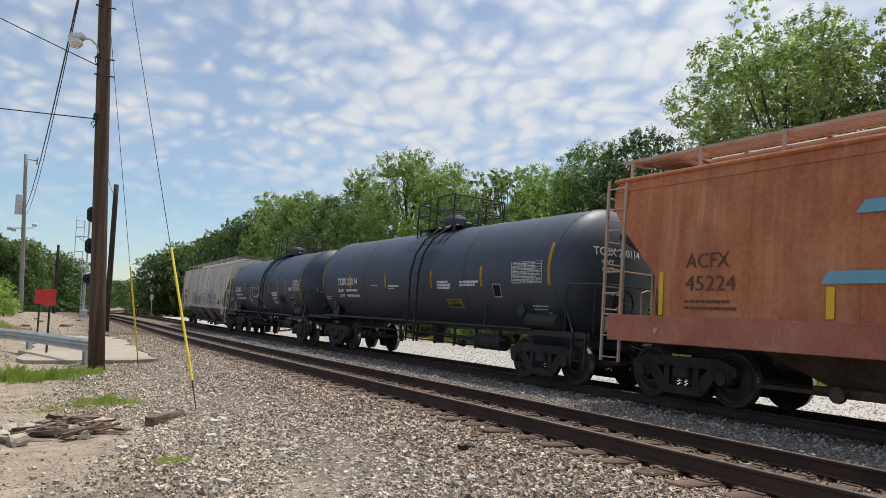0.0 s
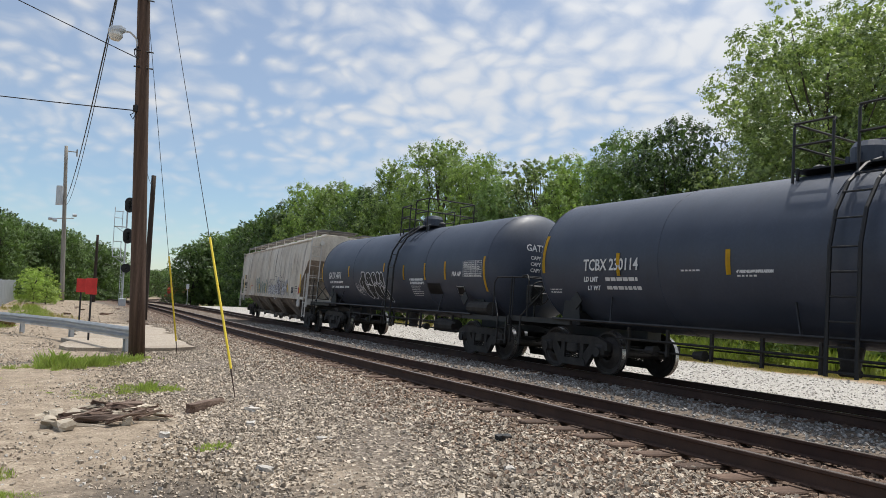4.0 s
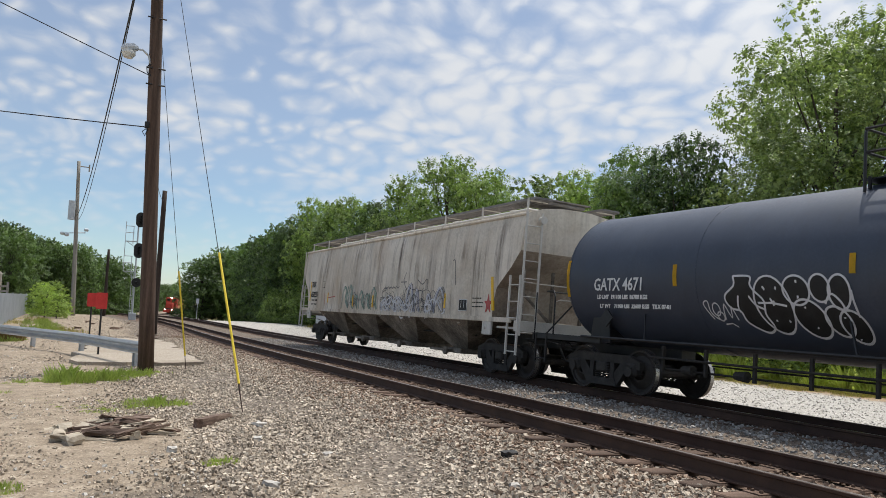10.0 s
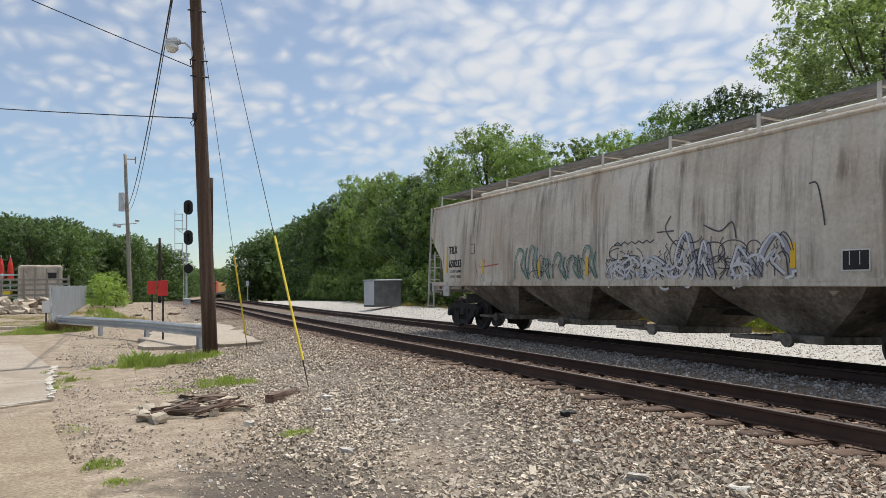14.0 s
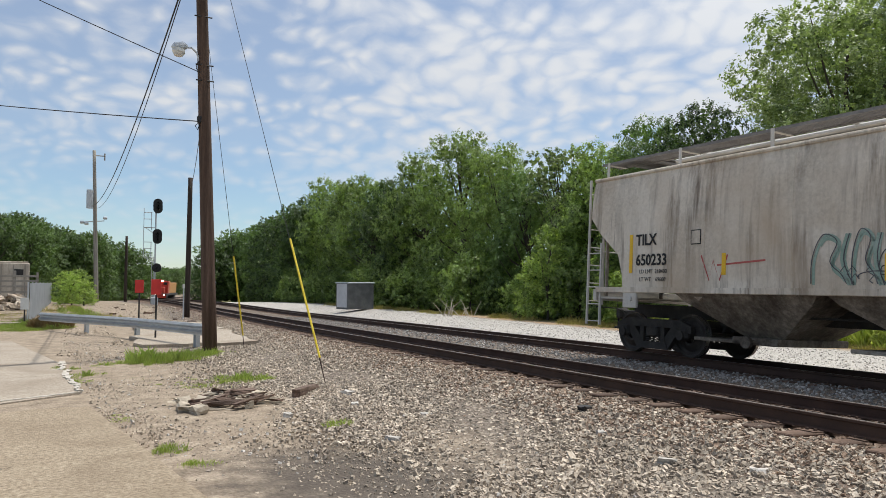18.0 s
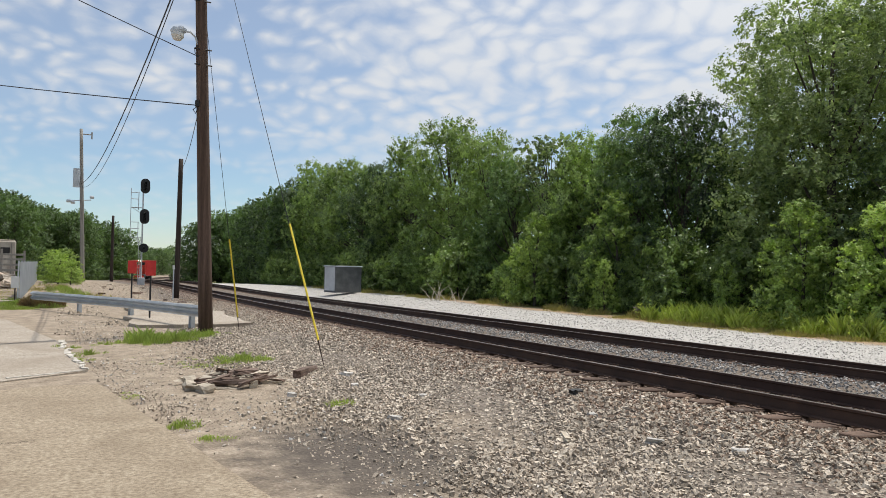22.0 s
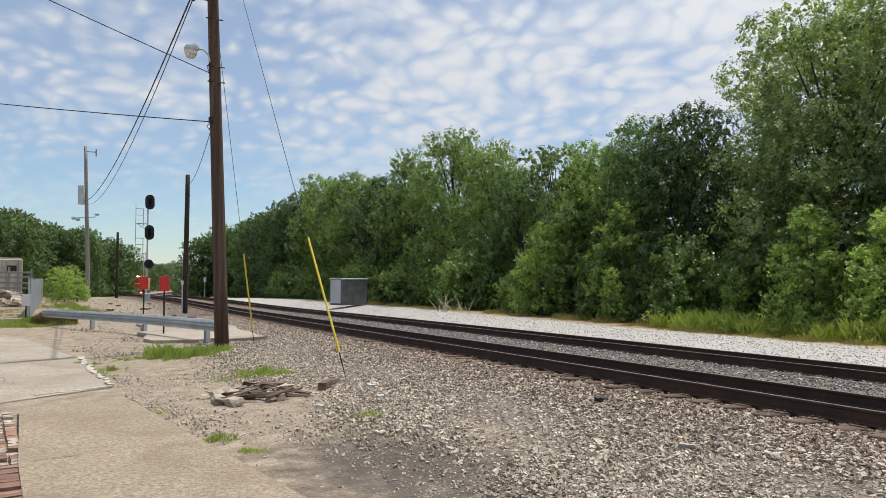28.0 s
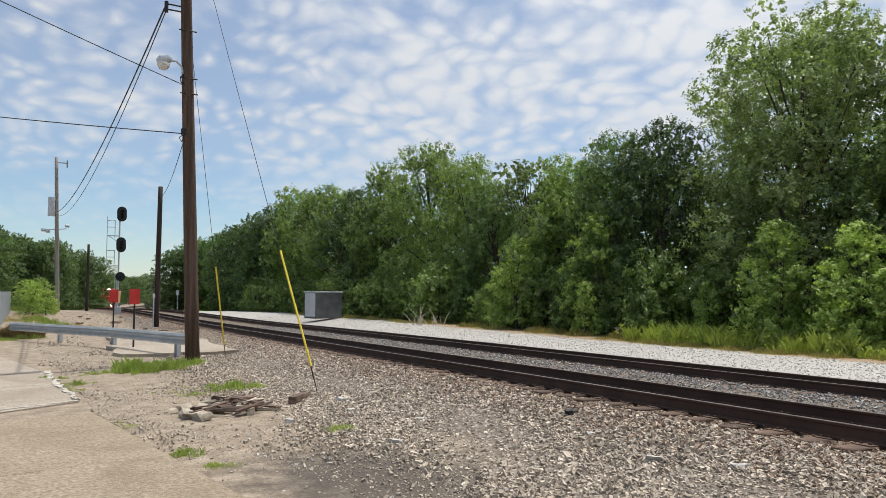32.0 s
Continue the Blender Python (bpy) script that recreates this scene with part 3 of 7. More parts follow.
def dirt_stones(rng, n):
    y = 25 + 25 * rng.random(n) ** 2.1
    return -2.7 - 4.2 * rng.random(n), y


def fringe_stones(rng, n):
    y = 24.5 + 13 * rng.random(n) ** 1.3
    return rng.triangular(-5.4, -3.4, -2.0, n), y


def yard_stones(rng, n):
    y = 43 + 50 * rng.random(n) ** 1.4
    return -0.9 - 6.5 * rng.random(n) ** 1.3 + bend(y), y


scatter_stones("ballast", "loose tan and brown ballast stones beside the track", M_STONE, 72000, near_ballast, 0.024, 0.062, 3, 0.14)
scatter_stones("ballast", "rust-stained ballast stones against the near rail", M_STONERUST, 17000, rail_ballast, 0.022, 0.06, 13)
scatter_stones("ballast", "loose grey ballast stones between the tracks", M_STONEGREY, 22000, mid_ballast, 0.025, 0.06, 4)
scatter_stones("ballast", "rusty ballast stones between the near rails", M_STONERUST, 6000, crib_ballast, 0.025, 0.06, 14)
scatter_stones("gravel", "pale crushed gravel beyond the far track", M_STONEW, 14000, far_gravel, 0.02, 0.06, 5, 0.02)
scatter_stones("gravel", "brown stones and rubble in the yard", M_STONEDIRT, 4000, yard_stones, 0.02, 0.08, 8, 0.05)
scatter_stones("ballast", "tan ballast stones thinning out into dirt", M_STONE, 16000, fringe_stones, 0.016, 0.048, 9, 0.08)
scatter_stones("gravel", "small tan pebbles in trodden dirt", M_STONEDIRT, 26000, dirt_stones, 0.008, 0.034, 6, 0.0)
scatter_stones("gravel", "pale scattered stones in trodden dirt", M_STONEW, 2600, dirt_stones, 0.014, 0.045, 7, 0.0)


# ---------------------------------------------------------------- tracks
RAIL = ((-0.070, -0.175), (0.070, -0.175), (0.070, -0.163), (0.012, -0.145), (0.010, -0.045), (0.036, -0.032), (0.037, -0.006), (0.030, -0.0005), (-0.030, -0.0005), (-0.037, -0.006), (-0.036, -0.032), (-0.010, -0.045), (-0.012, -0.145), (-0.070, -0.163))


def build_track(name, label, x0, z0):
    tr = thing(name, label, "railway track", kind="structure")
    ys = np.concatenate([np.arange(-90, 18, 9.0), np.arange(18, 340, 3.0)])
    for side in (-0.7525, 0.7525):
        bm, prev = bmesh.new(), None
        for y in ys:
            m = track_pose(x0, z0, float(y))
            ring = [bm.verts.new(m @ Vector((side + a, 0, h))) for a, h in RAIL]
            if prev:
                for k in range(len(ring)):
                    bm.faces.new((prev[k], prev[(k + 1) % 14], ring[(k + 1) % 14], ring[k]))
            prev = ring
        rail = part("rail", bm, M_RUST, tr)
        rail.data.materials.append(M_RAILTOP)
        for i, p in enumerate(rail.data.polygons):
            if i % 14 in (7,):
                p.material_index = 1
    bm = bmesh.new()
    box(bm, (0, 0, -0.275), (2.6, 0.225, 0.18), bevel=0.012)
    for a in (-0.7525, 0.7525):
        box(bm, (a, 0, -0.179), (0.36, 0.19, 0.012))
        for sx in (-0.1, 0.1):
            for sy in (-0.05, 0.05):
                box(bm, (a + sx, sy, -0.165), (0.03, 0.025, 0.03))
    me = part("tie", bm, M_TIE, tr).data
    bpy.data.objects.remove(tr.children[-1])
    rng = random.Random(11)
    y = 16.0
    while y < 118:
        ob = new("tie", me)
        ob.parent = tr
        ob.matrix_basis = track_pose(x0, z0, y) @ pose(rng.uniform(-0.06, 0.06), 0, rng.uniform(-0.012, 0.004), 0, 0, rng.uniform(-1.5, 1.5))
        y += 0.52 + rng.uniform(-0.03, 0.03)
    return tr


build_track("track_near", "rusty rails spiked to weathered timber ties", NEAR_X, NEAR_Z)
build_track("track_far", "dark worn rails on timber ties in ballast", FAR_X, FAR_Z)


# ---------------------------------------------------------------- rolling stock: y is along the car, -x is the side towards the camera, z = 0 is rail height
WHEEL_R = 0.457
AXLE = 0.889


def build_wheelset(parent, y):
    bm = bmesh.new()
    tube(bm, [(-1.1, 0, 0), (1.1, 0, 0)], 0.085, 10)
    ws = part("wheelset", bm, M_WHEEL, parent, m=pose(0, y, WHEEL_R))
    for s in (-1, 1):
        bm = bmesh.new()
        prof = ((0.0, 0.16), (0.085, 0.16), (0.10, 0.20), (0.02, 0.34), (0.045, 0.40), (0.068, 0.41), (0.068, WHEEL_R), (-0.035, WHEEL_R), (-0.06, 0.485), (-0.07, 0.40), (-0.03, 0.34), (-0.05, 0.2), (-0.08, 0.16))
        n, rings = 36, []
        for k in range(n):
            a = 2 * math.pi * k / n
            rings.append([bm.verts.new((s * (0.7525 + d), r * math.cos(a), r * math.sin(a))) for d, r in prof])
        for k in range(n):
            for i in range(len(prof)):
                j = (i + 1) % len(prof)
                bm.faces.new((rings[k][i], rings[k][j], rings[(k + 1) % n][j], rings[(k + 1) % n][i]))
        bmesh.ops.recalc_face_normals(bm, faces=bm.faces)
        wh = part("wheel", bm, M_WHEEL, ws)
        wh.data.materials.append(M_TREAD)
        for i, p in enumerate(wh.data.polygons):
            if i % 13 == 6:
                p.material_index = 1
    return ws


def build_truck(parent, y):
    bm = bmesh.new()
    box(bm, (0, 0, 0.50), (2.2, 0.34, 0.22), bevel=0.03)
    tube(bm, [(0, 0, 0.5), (0, 0, 0.82)], 0.2, 12)
    for s in (-0.45, 0.45):
        tube(bm, [(-0.85, s * 1.55, 0.46), (0.85, s * 1.55, 0.46)], 0.035, 6)
    tr = part("truck", bm, M_TRUCK, parent, m=pose(0, y, 0))
    for sx in (-1, 1):
        bm = bmesh.new()
        x0, x1 = sx * 1.0 - 0.065, sx * 1.0 + 0.065
        prism_x(bm, [(-1.14, 0.50), (-1.14, 0.66), (-0.80, 0.78), (0.80, 0.78), (1.14, 0.66), (1.14, 0.50), (0.72, 0.60), (-0.72, 0.60)], x0, x1)
        prism_x(bm, [(-0.48, 0.12), (0.48, 0.12), (0.42, 0.27), (-0.42, 0.27)], x0 - 0.01, x1 + 0.01)
        for d in (-1, 1):
            prism_x(bm, [(d * 0.84, 0.62), (d * 0.58, 0.62), (d * 0.30, 0.30), (d * 0.30, 0.13), (d * 0.47, 0.13)], x0 + 0.01, x1 - 0.01)
            prism_x(bm, [(d * 0.26, 0.26), (d * 0.38, 0.26), (d * 0.38, 0.64), (d * 0.26, 0.64)], x0, x1)
            box(bm, (sx * 1.0, d * AXLE, 0.50), (0.22, 0.34, 0.26), bevel=0.05)
            tube(bm, [(sx * 0.98, d * AXLE, WHEEL_R), (sx * 1.15, d * AXLE, WHEEL_R)], 0.105, 12)
        part("side_frame", bm, M_TRUCK, tr)
        for k in (-0.16, 0.0, 0.16):
            bm = bmesh.new()
            tube(bm, [(sx * 1.01 + 0.055 * math.cos(j * 1.05), k + 0.055 * math.sin(j * 1.05), 0.27 + j * 0.0085) for j in range(37)], 0.015, 5)
            part("spring", bm, M_TRUCK, tr)
    return [build_wheelset(parent, y - AXLE), build_wheelset(parent, y + AXLE)]


def ladder(parent, x, ys, z0, z1, mat, step=0.42, along="y", name="ladder", label=""):
    """Two stiles and rungs, in the plane of the car's side (along y) or end (along x)."""
    bm = bmesh.new()
    pts = [(x, q) for q in ys] if along == "y" else [(q, x) for q in ys]
    for a, b in pts:
        box(bm, (a, b, (z0 + z1) / 2), (0.045, 0.045, z1 - z0))
    z = z0 + 0.08
    (a0, b0), (a1, b1) = pts
    while z < z1:
        tube(bm, [(a0, b0, z), (a1, b1, z)], 0.014, 6)
        z += step
    return part(name, bm, mat, parent, label)


def coupler(parent, y, d):
    bm = bmesh.new()
    box(bm, (0, y + d * 0.35, 0.86), (0.16, 0.7, 0.17), bevel=0.02)
    box(bm, (0, y + d * 0.72, 0.86), (0.30, 0.22, 0.28), bevel=0.05)
    tube(bm, [(-0.25, y + d * 0.1, 0.8), (-0.32, y + d * 0.4, 0.55), (-0.2, y + d * 0.75, 0.5)], 0.03, 6)
    part("coupler", bm, M_TRUCK, parent)
    bm = bmesh.new()
    tube(bm, [(-1.35, y + d * 0.12, 1.0), (-0.7, y + d * 0.16, 0.98), (-0.35, y + d * 0.3, 0.9), (0, y + d * 0.55, 0.78)], 0.014, 6)
    part("uncoupling_lever", bm, M_DARKSTEEL, parent)


def decal(parent, name, mat, x, y, z, w, h, lean=0.0, label="", m=None):
    """A thin plate lying on the car's near side."""
    bm = bmesh.new()
    box(bm, (x, y, z), (0.006, w, h), (0, lean, 0))
    return part(name, bm, mat, parent, label)


def side_text(parent, words, x, y, z, size, mat, squeeze=1.0, lean=0.0, bold=0.0):
    """Words on the near side, reading from +y to -y."""
    m = Matrix(((0, 0, -1, x), (-1, 0, 0, y), (0, 1, 0, z), (0, 0, 0, 1))) @ pose(0, 0, 0, lean, 0, 0)
    return text_part("lettering", words, size, mat, parent, m, squeeze, bold)


def end_text(parent, words, y, x, z, size, mat, squeeze=1.0):
    """Words on the end that looks towards -y."""
    m = Matrix(((1, 0, 0, x), (0, 0, -1, y), (0, 1, 0, z), (0, 0, 0, 1)))
    return text_part("lettering", words, size, mat, parent, m, squeeze)


def head_text(parent, head, words, x, z, size, squeeze=1.0):
    """Words lying on the rounded head of a tank that looks towards -y; head: where the straight shell ends."""
    ob = text_part("lettering", words, size, M_WHITE, parent, Matrix.Identity(4), 1.0, 0.004)
    for v in ob.data.vertices:
        px_, pz_ = x + v.co.x * squeeze, z + v.co.y
        q = min(1.0, math.hypot(px_, pz_ - 2.42) / 1.46)
        bulge = float(np.interp(q, (0.0, 0.28, 0.52, 0.72, 0.87, 0.965, 1.0), (0.62, 0.60, 0.53, 0.42, 0.28, 0.13, 0.0)))
        v.co = (px_, -head - bulge - 0.012 - v.co.z, pz_)
    return ob


# the rounded section of a hopper's body: half-width and height
HOPSEC = ((1.60, 1.45), (1.615, 1.75), (1.62, 2.2), (1.615, 2.7), (1.60, 3.1), (1.575, 3.5), (1.54, 3.8), (1.50, 3.98), (1.42, 4.06), (1.0, 4.20), (0.45, 4.27), (0.0, 4.28))


def hopper_body(car, half, over, mat):
    """half: from the middle to a truck's centre; over: the body's reach past it. The ends are cut away below."""
    def reach(h):
        pts = ((1.45, -0.02), (2.1, 0.13), (2.3, 0.28), (3.0, 0.98), (3.4, 1.28), (3.65, over), (3.9, over - 0.06), (4.1, over - 0.14), (4.3, over - 0.2)) if mat is M_ORANGE else ((1.45, 0.40), (1.75, 0.42), (2.2, 0.56), (2.45, 0.95), (2.7, 1.18), (3.05, over), (4.3, over))
        return half + float(np.interp(h, [p[0] for p in pts], [p[1] for p in pts]))

    bm = bmesh.new()
    sec = [(-u, h) for u, h in HOPSEC] + [(u, h) for u, h in HOPSEC[-2::-1]]
    ny = 24
    grid = [[bm.verts.new((u, -reach(h) + 2 * reach(h) * i / ny, h)) for i in range(ny + 1)] for u, h in sec]
    for a, b in zip(grid, grid[1:]):
        for i in range(ny):
            bm.faces.new((a[i], a[i + 1], b[i + 1], b[i]))
    n = len(sec)
    for e in (0, ny):
        for k in range(len(HOPSEC) - 2):
            bm.faces.new((grid[k][e], grid[k + 1][e], grid[n - 2 - k][e], grid[n - 1 - k][e]))
        k = len(HOPSEC) - 2
        bm.faces.new((grid[k][e], grid[k + 1][e], grid[k + 2][e]))
    for i in range(ny):
        bm.faces.new((grid[0][i], grid[n - 1][i], grid[n - 1][i + 1], grid[0][i + 1]))
    bmesh.ops.recalc_face_normals(bm, faces=bm.faces)
    body = part("body", bm, mat, car)
    # the cut-away ends take the browner colour that includes their shade
    if mat is M_HOP:
        body.data.materials.append(M_SLOPE)
        for p in body.data.polygons:
            if abs(p.normal.y) > 0.25 and p.center.z < 3.0:
                p.material_index = 1
    return body


def build_hopper(label, half, paint, under, trim, grate, bays, orange=False):
    car = thing("hopper_car", label, "railcar", "cars of the passing train")
    over = 1.38 if orange else 1.55
    end = 0.0 if orange else 0.16
    hopper_body(car, half, over, paint)
    # eave rib
    for s in (-1, 1):
        bm = bmesh.new()
        tube(bm, [(s * 1.50, -half - over, 4.02), (s * 1.50, half + over, 4.02)], 0.045, 8)
        part("eave_rib", bm, paint, car)
        bm = bmesh.new()
        h0 = 0.98 if orange else 1.34
        box(bm, (s * 1.60, 0, (1.45 + h0) / 2), (0.07, 2 * (half + 1.3), 1.45 - h0), bevel=0.012)
        box(bm, (s * 1.56, 0, 1.44), (0.16, 2 * (half + 1.3), 0.04))
        part("side_sill", bm, M_MAROON if orange else paint, car)
        if orange:
            bm = bmesh.new()
            tube(bm, [(s * 1.545, -half - over + 0.05, 3.80), (s * 1.545, half + over - 0.05, 3.80)], 0.012, 5)
            part("seam", bm, paint, car)
    for k in range(1, 8):
        bm = bmesh.new()
        yy = -half + 2 * half * k / 8
        tube(bm, [(-u - 0.001, yy, h) for u, h in HOPSEC[:8]], 0.009, 4)
        part("weld_seam", bm, paint, car)
    bm = bmesh.new()
    box(bm, (0, 0, 0.95), (0.4, 2 * (half + 1.5), 0.3))
    part("centre_sill", bm, M_TRUCK, car)
    # slope sheets at the ends and the bays
    for d in (-1, 1):
        bm = bmesh.new()
        prism_x(bm, [(d * (half + 1.25), 3.0), (d * (half + 1.3), 2.93), (d * (half - 1.7), 1.2), (d * (half - 1.8), 1.3)], -1.45, 1.45)
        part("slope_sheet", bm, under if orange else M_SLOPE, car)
        bm = bmesh.new()
        box(bm, (0, d * (half + 1.42), 1.28), (3.1, 0.12, 0.26), bevel=0.01)
        box(bm, (0, d * (half + 0.95), 1.22), (3.0, 0.9, 0.05))
        part("end_platform", bm, trim, car)
        bm = bmesh.new()
        for sx in (-1.3, -0.45, 0.45, 1.3):
            box(bm, (sx, d * (half + 1.3), 1.95), (0.07, 0.05, 1.45))
        for sx in (-1, 1):
            tube(bm, [(sx * 0.4, d * (half + 1.3), 1.35), (sx * 1.3, d * (half + 0.4), 2.6)], 0.04, 6)
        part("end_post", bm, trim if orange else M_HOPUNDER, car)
        bm = bmesh.new()
        tube(bm, [(-1.5, d * (half + 1.52), 2.35), (-1.0, d * (half + 1.55), 2.33), (1.0, d * (half + 1.55), 2.33), (1.5, d * (half + 1.52), 2.35)], 0.018, 6)
        tube(bm, [(-0.5, d * (half + 1.55), 1.3), (-0.5, d * (half + 1.55), 1.95), (-0.35, d * (half + 1.55), 2.0), (1.5, d * (half + 1.55), 1.98)], 0.018, 6)
        part("grab_rail", bm, trim, car)
        coupler(car, d * (half + 1.45), d)
        # ladders: on the side at the end, and on the end itself
        ladder(car, -1.60, (d * (half + 1.0 + end), d * (half + 1.46 + end)), 0.58, 2.50 if not orange else 3.95, trim, 0.40)
        ladder(car, d * (half + 1.5 + end), (-1.56, -1.12), 1.05, 4.05, trim, 0.43, "x")
        ladder(car, 1.60, (d * (half + 1.0), d * (half + 1.46)), 0.62, 2.72, trim, 0.40)
        bm = bmesh.new()
        box(bm, (-1.58, d * (half + 0.16), 1.20), (0.08, 0.44, 0.40), bevel=0.02)
        tube(bm, [(-1.62, d * (half + 0.10), 1.2), (-1.66, d * (half + 0.10), 1.2)], 0.05, 10)
        part("jacking_pad", bm, trim, car)
    pitch = (2 * half - 2.0) / bays
    for k in range(bays):
        yc = -half + 1.0 + pitch * (k + 0.5)
        bm = bmesh.new()
        p = pitch / 2 - 0.02
        lo, hi = 0.52, 1.42
        tv = [bm.verts.new((sx * 1.55, yc + sy * p, hi)) for sx, sy in ((-1, -1), (1, -1), (1, 1), (-1, 1))]
        mv = [bm.verts.new((sx * 1.38, yc + sy * p * 0.86, 1.18)) for sx, sy in ((-1, -1), (1, -1), (1, 1), (-1, 1))]
        bv = [bm.verts.new((sx * 0.75, yc + sy * 0.42, lo)) for sx, sy in ((-1, -1), (1, -1), (1, 1), (-1, 1))]
        for a, b in ((tv, mv), (mv, bv)):
            for i in range(4):
                bm.faces.new((a[i], a[(i + 1) % 4], b[(i + 1) % 4], b[i]))
        bm.faces.new(bv[::-1])
        bm.faces.new(tv)
        bmesh.ops.recalc_face_normals(bm, faces=bm.faces)
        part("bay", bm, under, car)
        bm = bmesh.new()
        box(bm, (0, yc, 0.46), (2.1, 1.05, 0.14), bevel=0.015)
        box(bm, (-0.2, yc + 0.75, 0.43), (1.7, 1.5, 0.07), bevel=0.01)
        tube(bm, [(-1.25, yc, 0.44), (1.25, yc, 0.44)], 0.05, 8)
        tube(bm, [(-1.22, yc, 0.44), (-1.30, yc, 0.44)], 0.12, 10)
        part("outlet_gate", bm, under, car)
    # roof walk
    for s in (-1, 1):
        bm = bmesh.new()
        n = int((half + over) / 0.06)
        ln = half + over
        for q in (0.78, 1.30):
            box(bm, (s * q, 0, 4.43), (0.035, 2 * ln, 0.06))
        for i in range(-n, n + 1):
            box(bm, (s * 1.04, i * ln / n, 4.44), (0.5, 0.016, 0.04))
        part("running_board", bm, grate, car)
        cnt = 9 if not orange else 11
        for i in range(cnt):
            yy = -ln + 0.25 + (2 * ln - 0.5) * i / (cnt - 1)
            bm = bmesh.new()
            box(bm, (s * 1.33, yy, 4.25), (0.025, 0.07, 0.42))
            box(bm, (s * 1.05, yy, 4.395), (0.55, 0.06, 0.02))
            part("roof_walk_bracket", bm, trim, car)
    bm = bmesh.new()
    box(bm, (0, 0, 4.42), (1.0, 2 * half, 0.10), bevel=0.03)
    for i in range(-4, 5):
        box(bm, (0, i * half / 4.5, 4.49), (1.15, 0.09, 0.05))
    part("trough_hatch", bm, trim, car)
    for d in (-1, 1):
        bm = bmesh.new()
        box(bm, (-0.2, d * (half + 0.75), 4.53), (1.7, 0.9, 0.03), (0, 0, 0))
        box(bm, (-0.2, d * (half + 0.75), 4.46), (1.5, 0.75, 0.10), bevel=0.03)
        part("end_walk", bm, grate, car)
        bm = bmesh.new()
        tube(bm, [(-1.1, d * (half + over + 0.05), 3.88), (-1.1, d * (half + over + 0.17), 3.88)], 0.10, 12)
        part("end_vent", bm, trim, car)
    # brake gear below
    bm = bmesh.new()
    tube(bm, [(-0.9, -half * 0.8, 0.95), (-0.9, half * 0.8, 0.95)], 0.025, 6)
    tube(bm, [(-0.5, half - 2.2, 0.85), (-0.5, half - 1.5, 0.85)], 0.16, 10)
    part("brake_rigging", bm, M_TRUCK, car)
    sets = build_truck(car, -half) + build_truck(car, half)
    return car, sets


def tank_shell(car, half, over, r, zc):
    bm = bmesh.new()
    n = 40
    head = half + over
    prof = [(-head - 0.62, 0.0), (-head - 0.60, 0.28 * r), (-head - 0.53, 0.52 * r), (-head - 0.42, 0.72 * r), (-head - 0.28, 0.87 * r), (-head - 0.13, 0.965 * r), (-head, r)]
    body = [(-head + (2 * head) * i / 16, r * (1 + 0.0015 * math.sin(i * 2.3))) for i in range(1, 16)]
    prof = prof + body + [(-a, b) for a, b in prof[::-1]]
    rings = []
    for y, q in prof:
        if q < 1e-6:
            rings.append([bm.verts.new((0, y, zc))])
        else:
            rings.append([bm.verts.new((q * math.cos(2 * math.pi * k / n), y, zc + q * math.sin(2 * math.pi * k / n))) for k in range(n)])
    for a, b in zip(rings, rings[1:]):
        for k in range(n):
            k2 = (k + 1) % n
            if len(a) == 1:
                bm.faces.new((a[0], b[k2], b[k]))
            elif len(b) == 1:
                bm.faces.new((a[k], a[k2], b[0]))
            else:
                bm.faces.new((a[k], a[k2], b[k2], b[k]))
    bmesh.ops.recalc_face_normals(bm, faces=bm.faces)
    part("tank", bm, M_TANK, car, smooth=True)


def on_tank(r, zc, z):
    """x and lean of the near side of a tank at height z."""
    s = (z - zc) / r
    return -r * math.sqrt(max(0.0, 1 - s * s)), math.degrees(math.asin(s))


def curved_plate(name, car, mat, r, zc, y, z0, z1, w, lift=0.006, label=""):
    """A strip that follows the tank's near side from z0 up to z1."""
    bm = bmesh.new()
    prev = None
    for i in range(7):
        z = z0 + (z1 - z0) * i / 6
        a = math.asin((z - zc) / r)
        x, zz = -(r + lift) * math.cos(a), zc + (r + lift) * math.sin(a)
        row = [bm.verts.new((x, y - w / 2, zz)), bm.verts.new((x, y + w / 2, zz))]
        if prev:
            bm.faces.new((prev[0], prev[1], row[1], row[0]))
        prev = row
    bmesh.ops.solidify(bm, geom=bm.faces[:], thickness=0.003)
    return part(name, bm, mat, car, label)


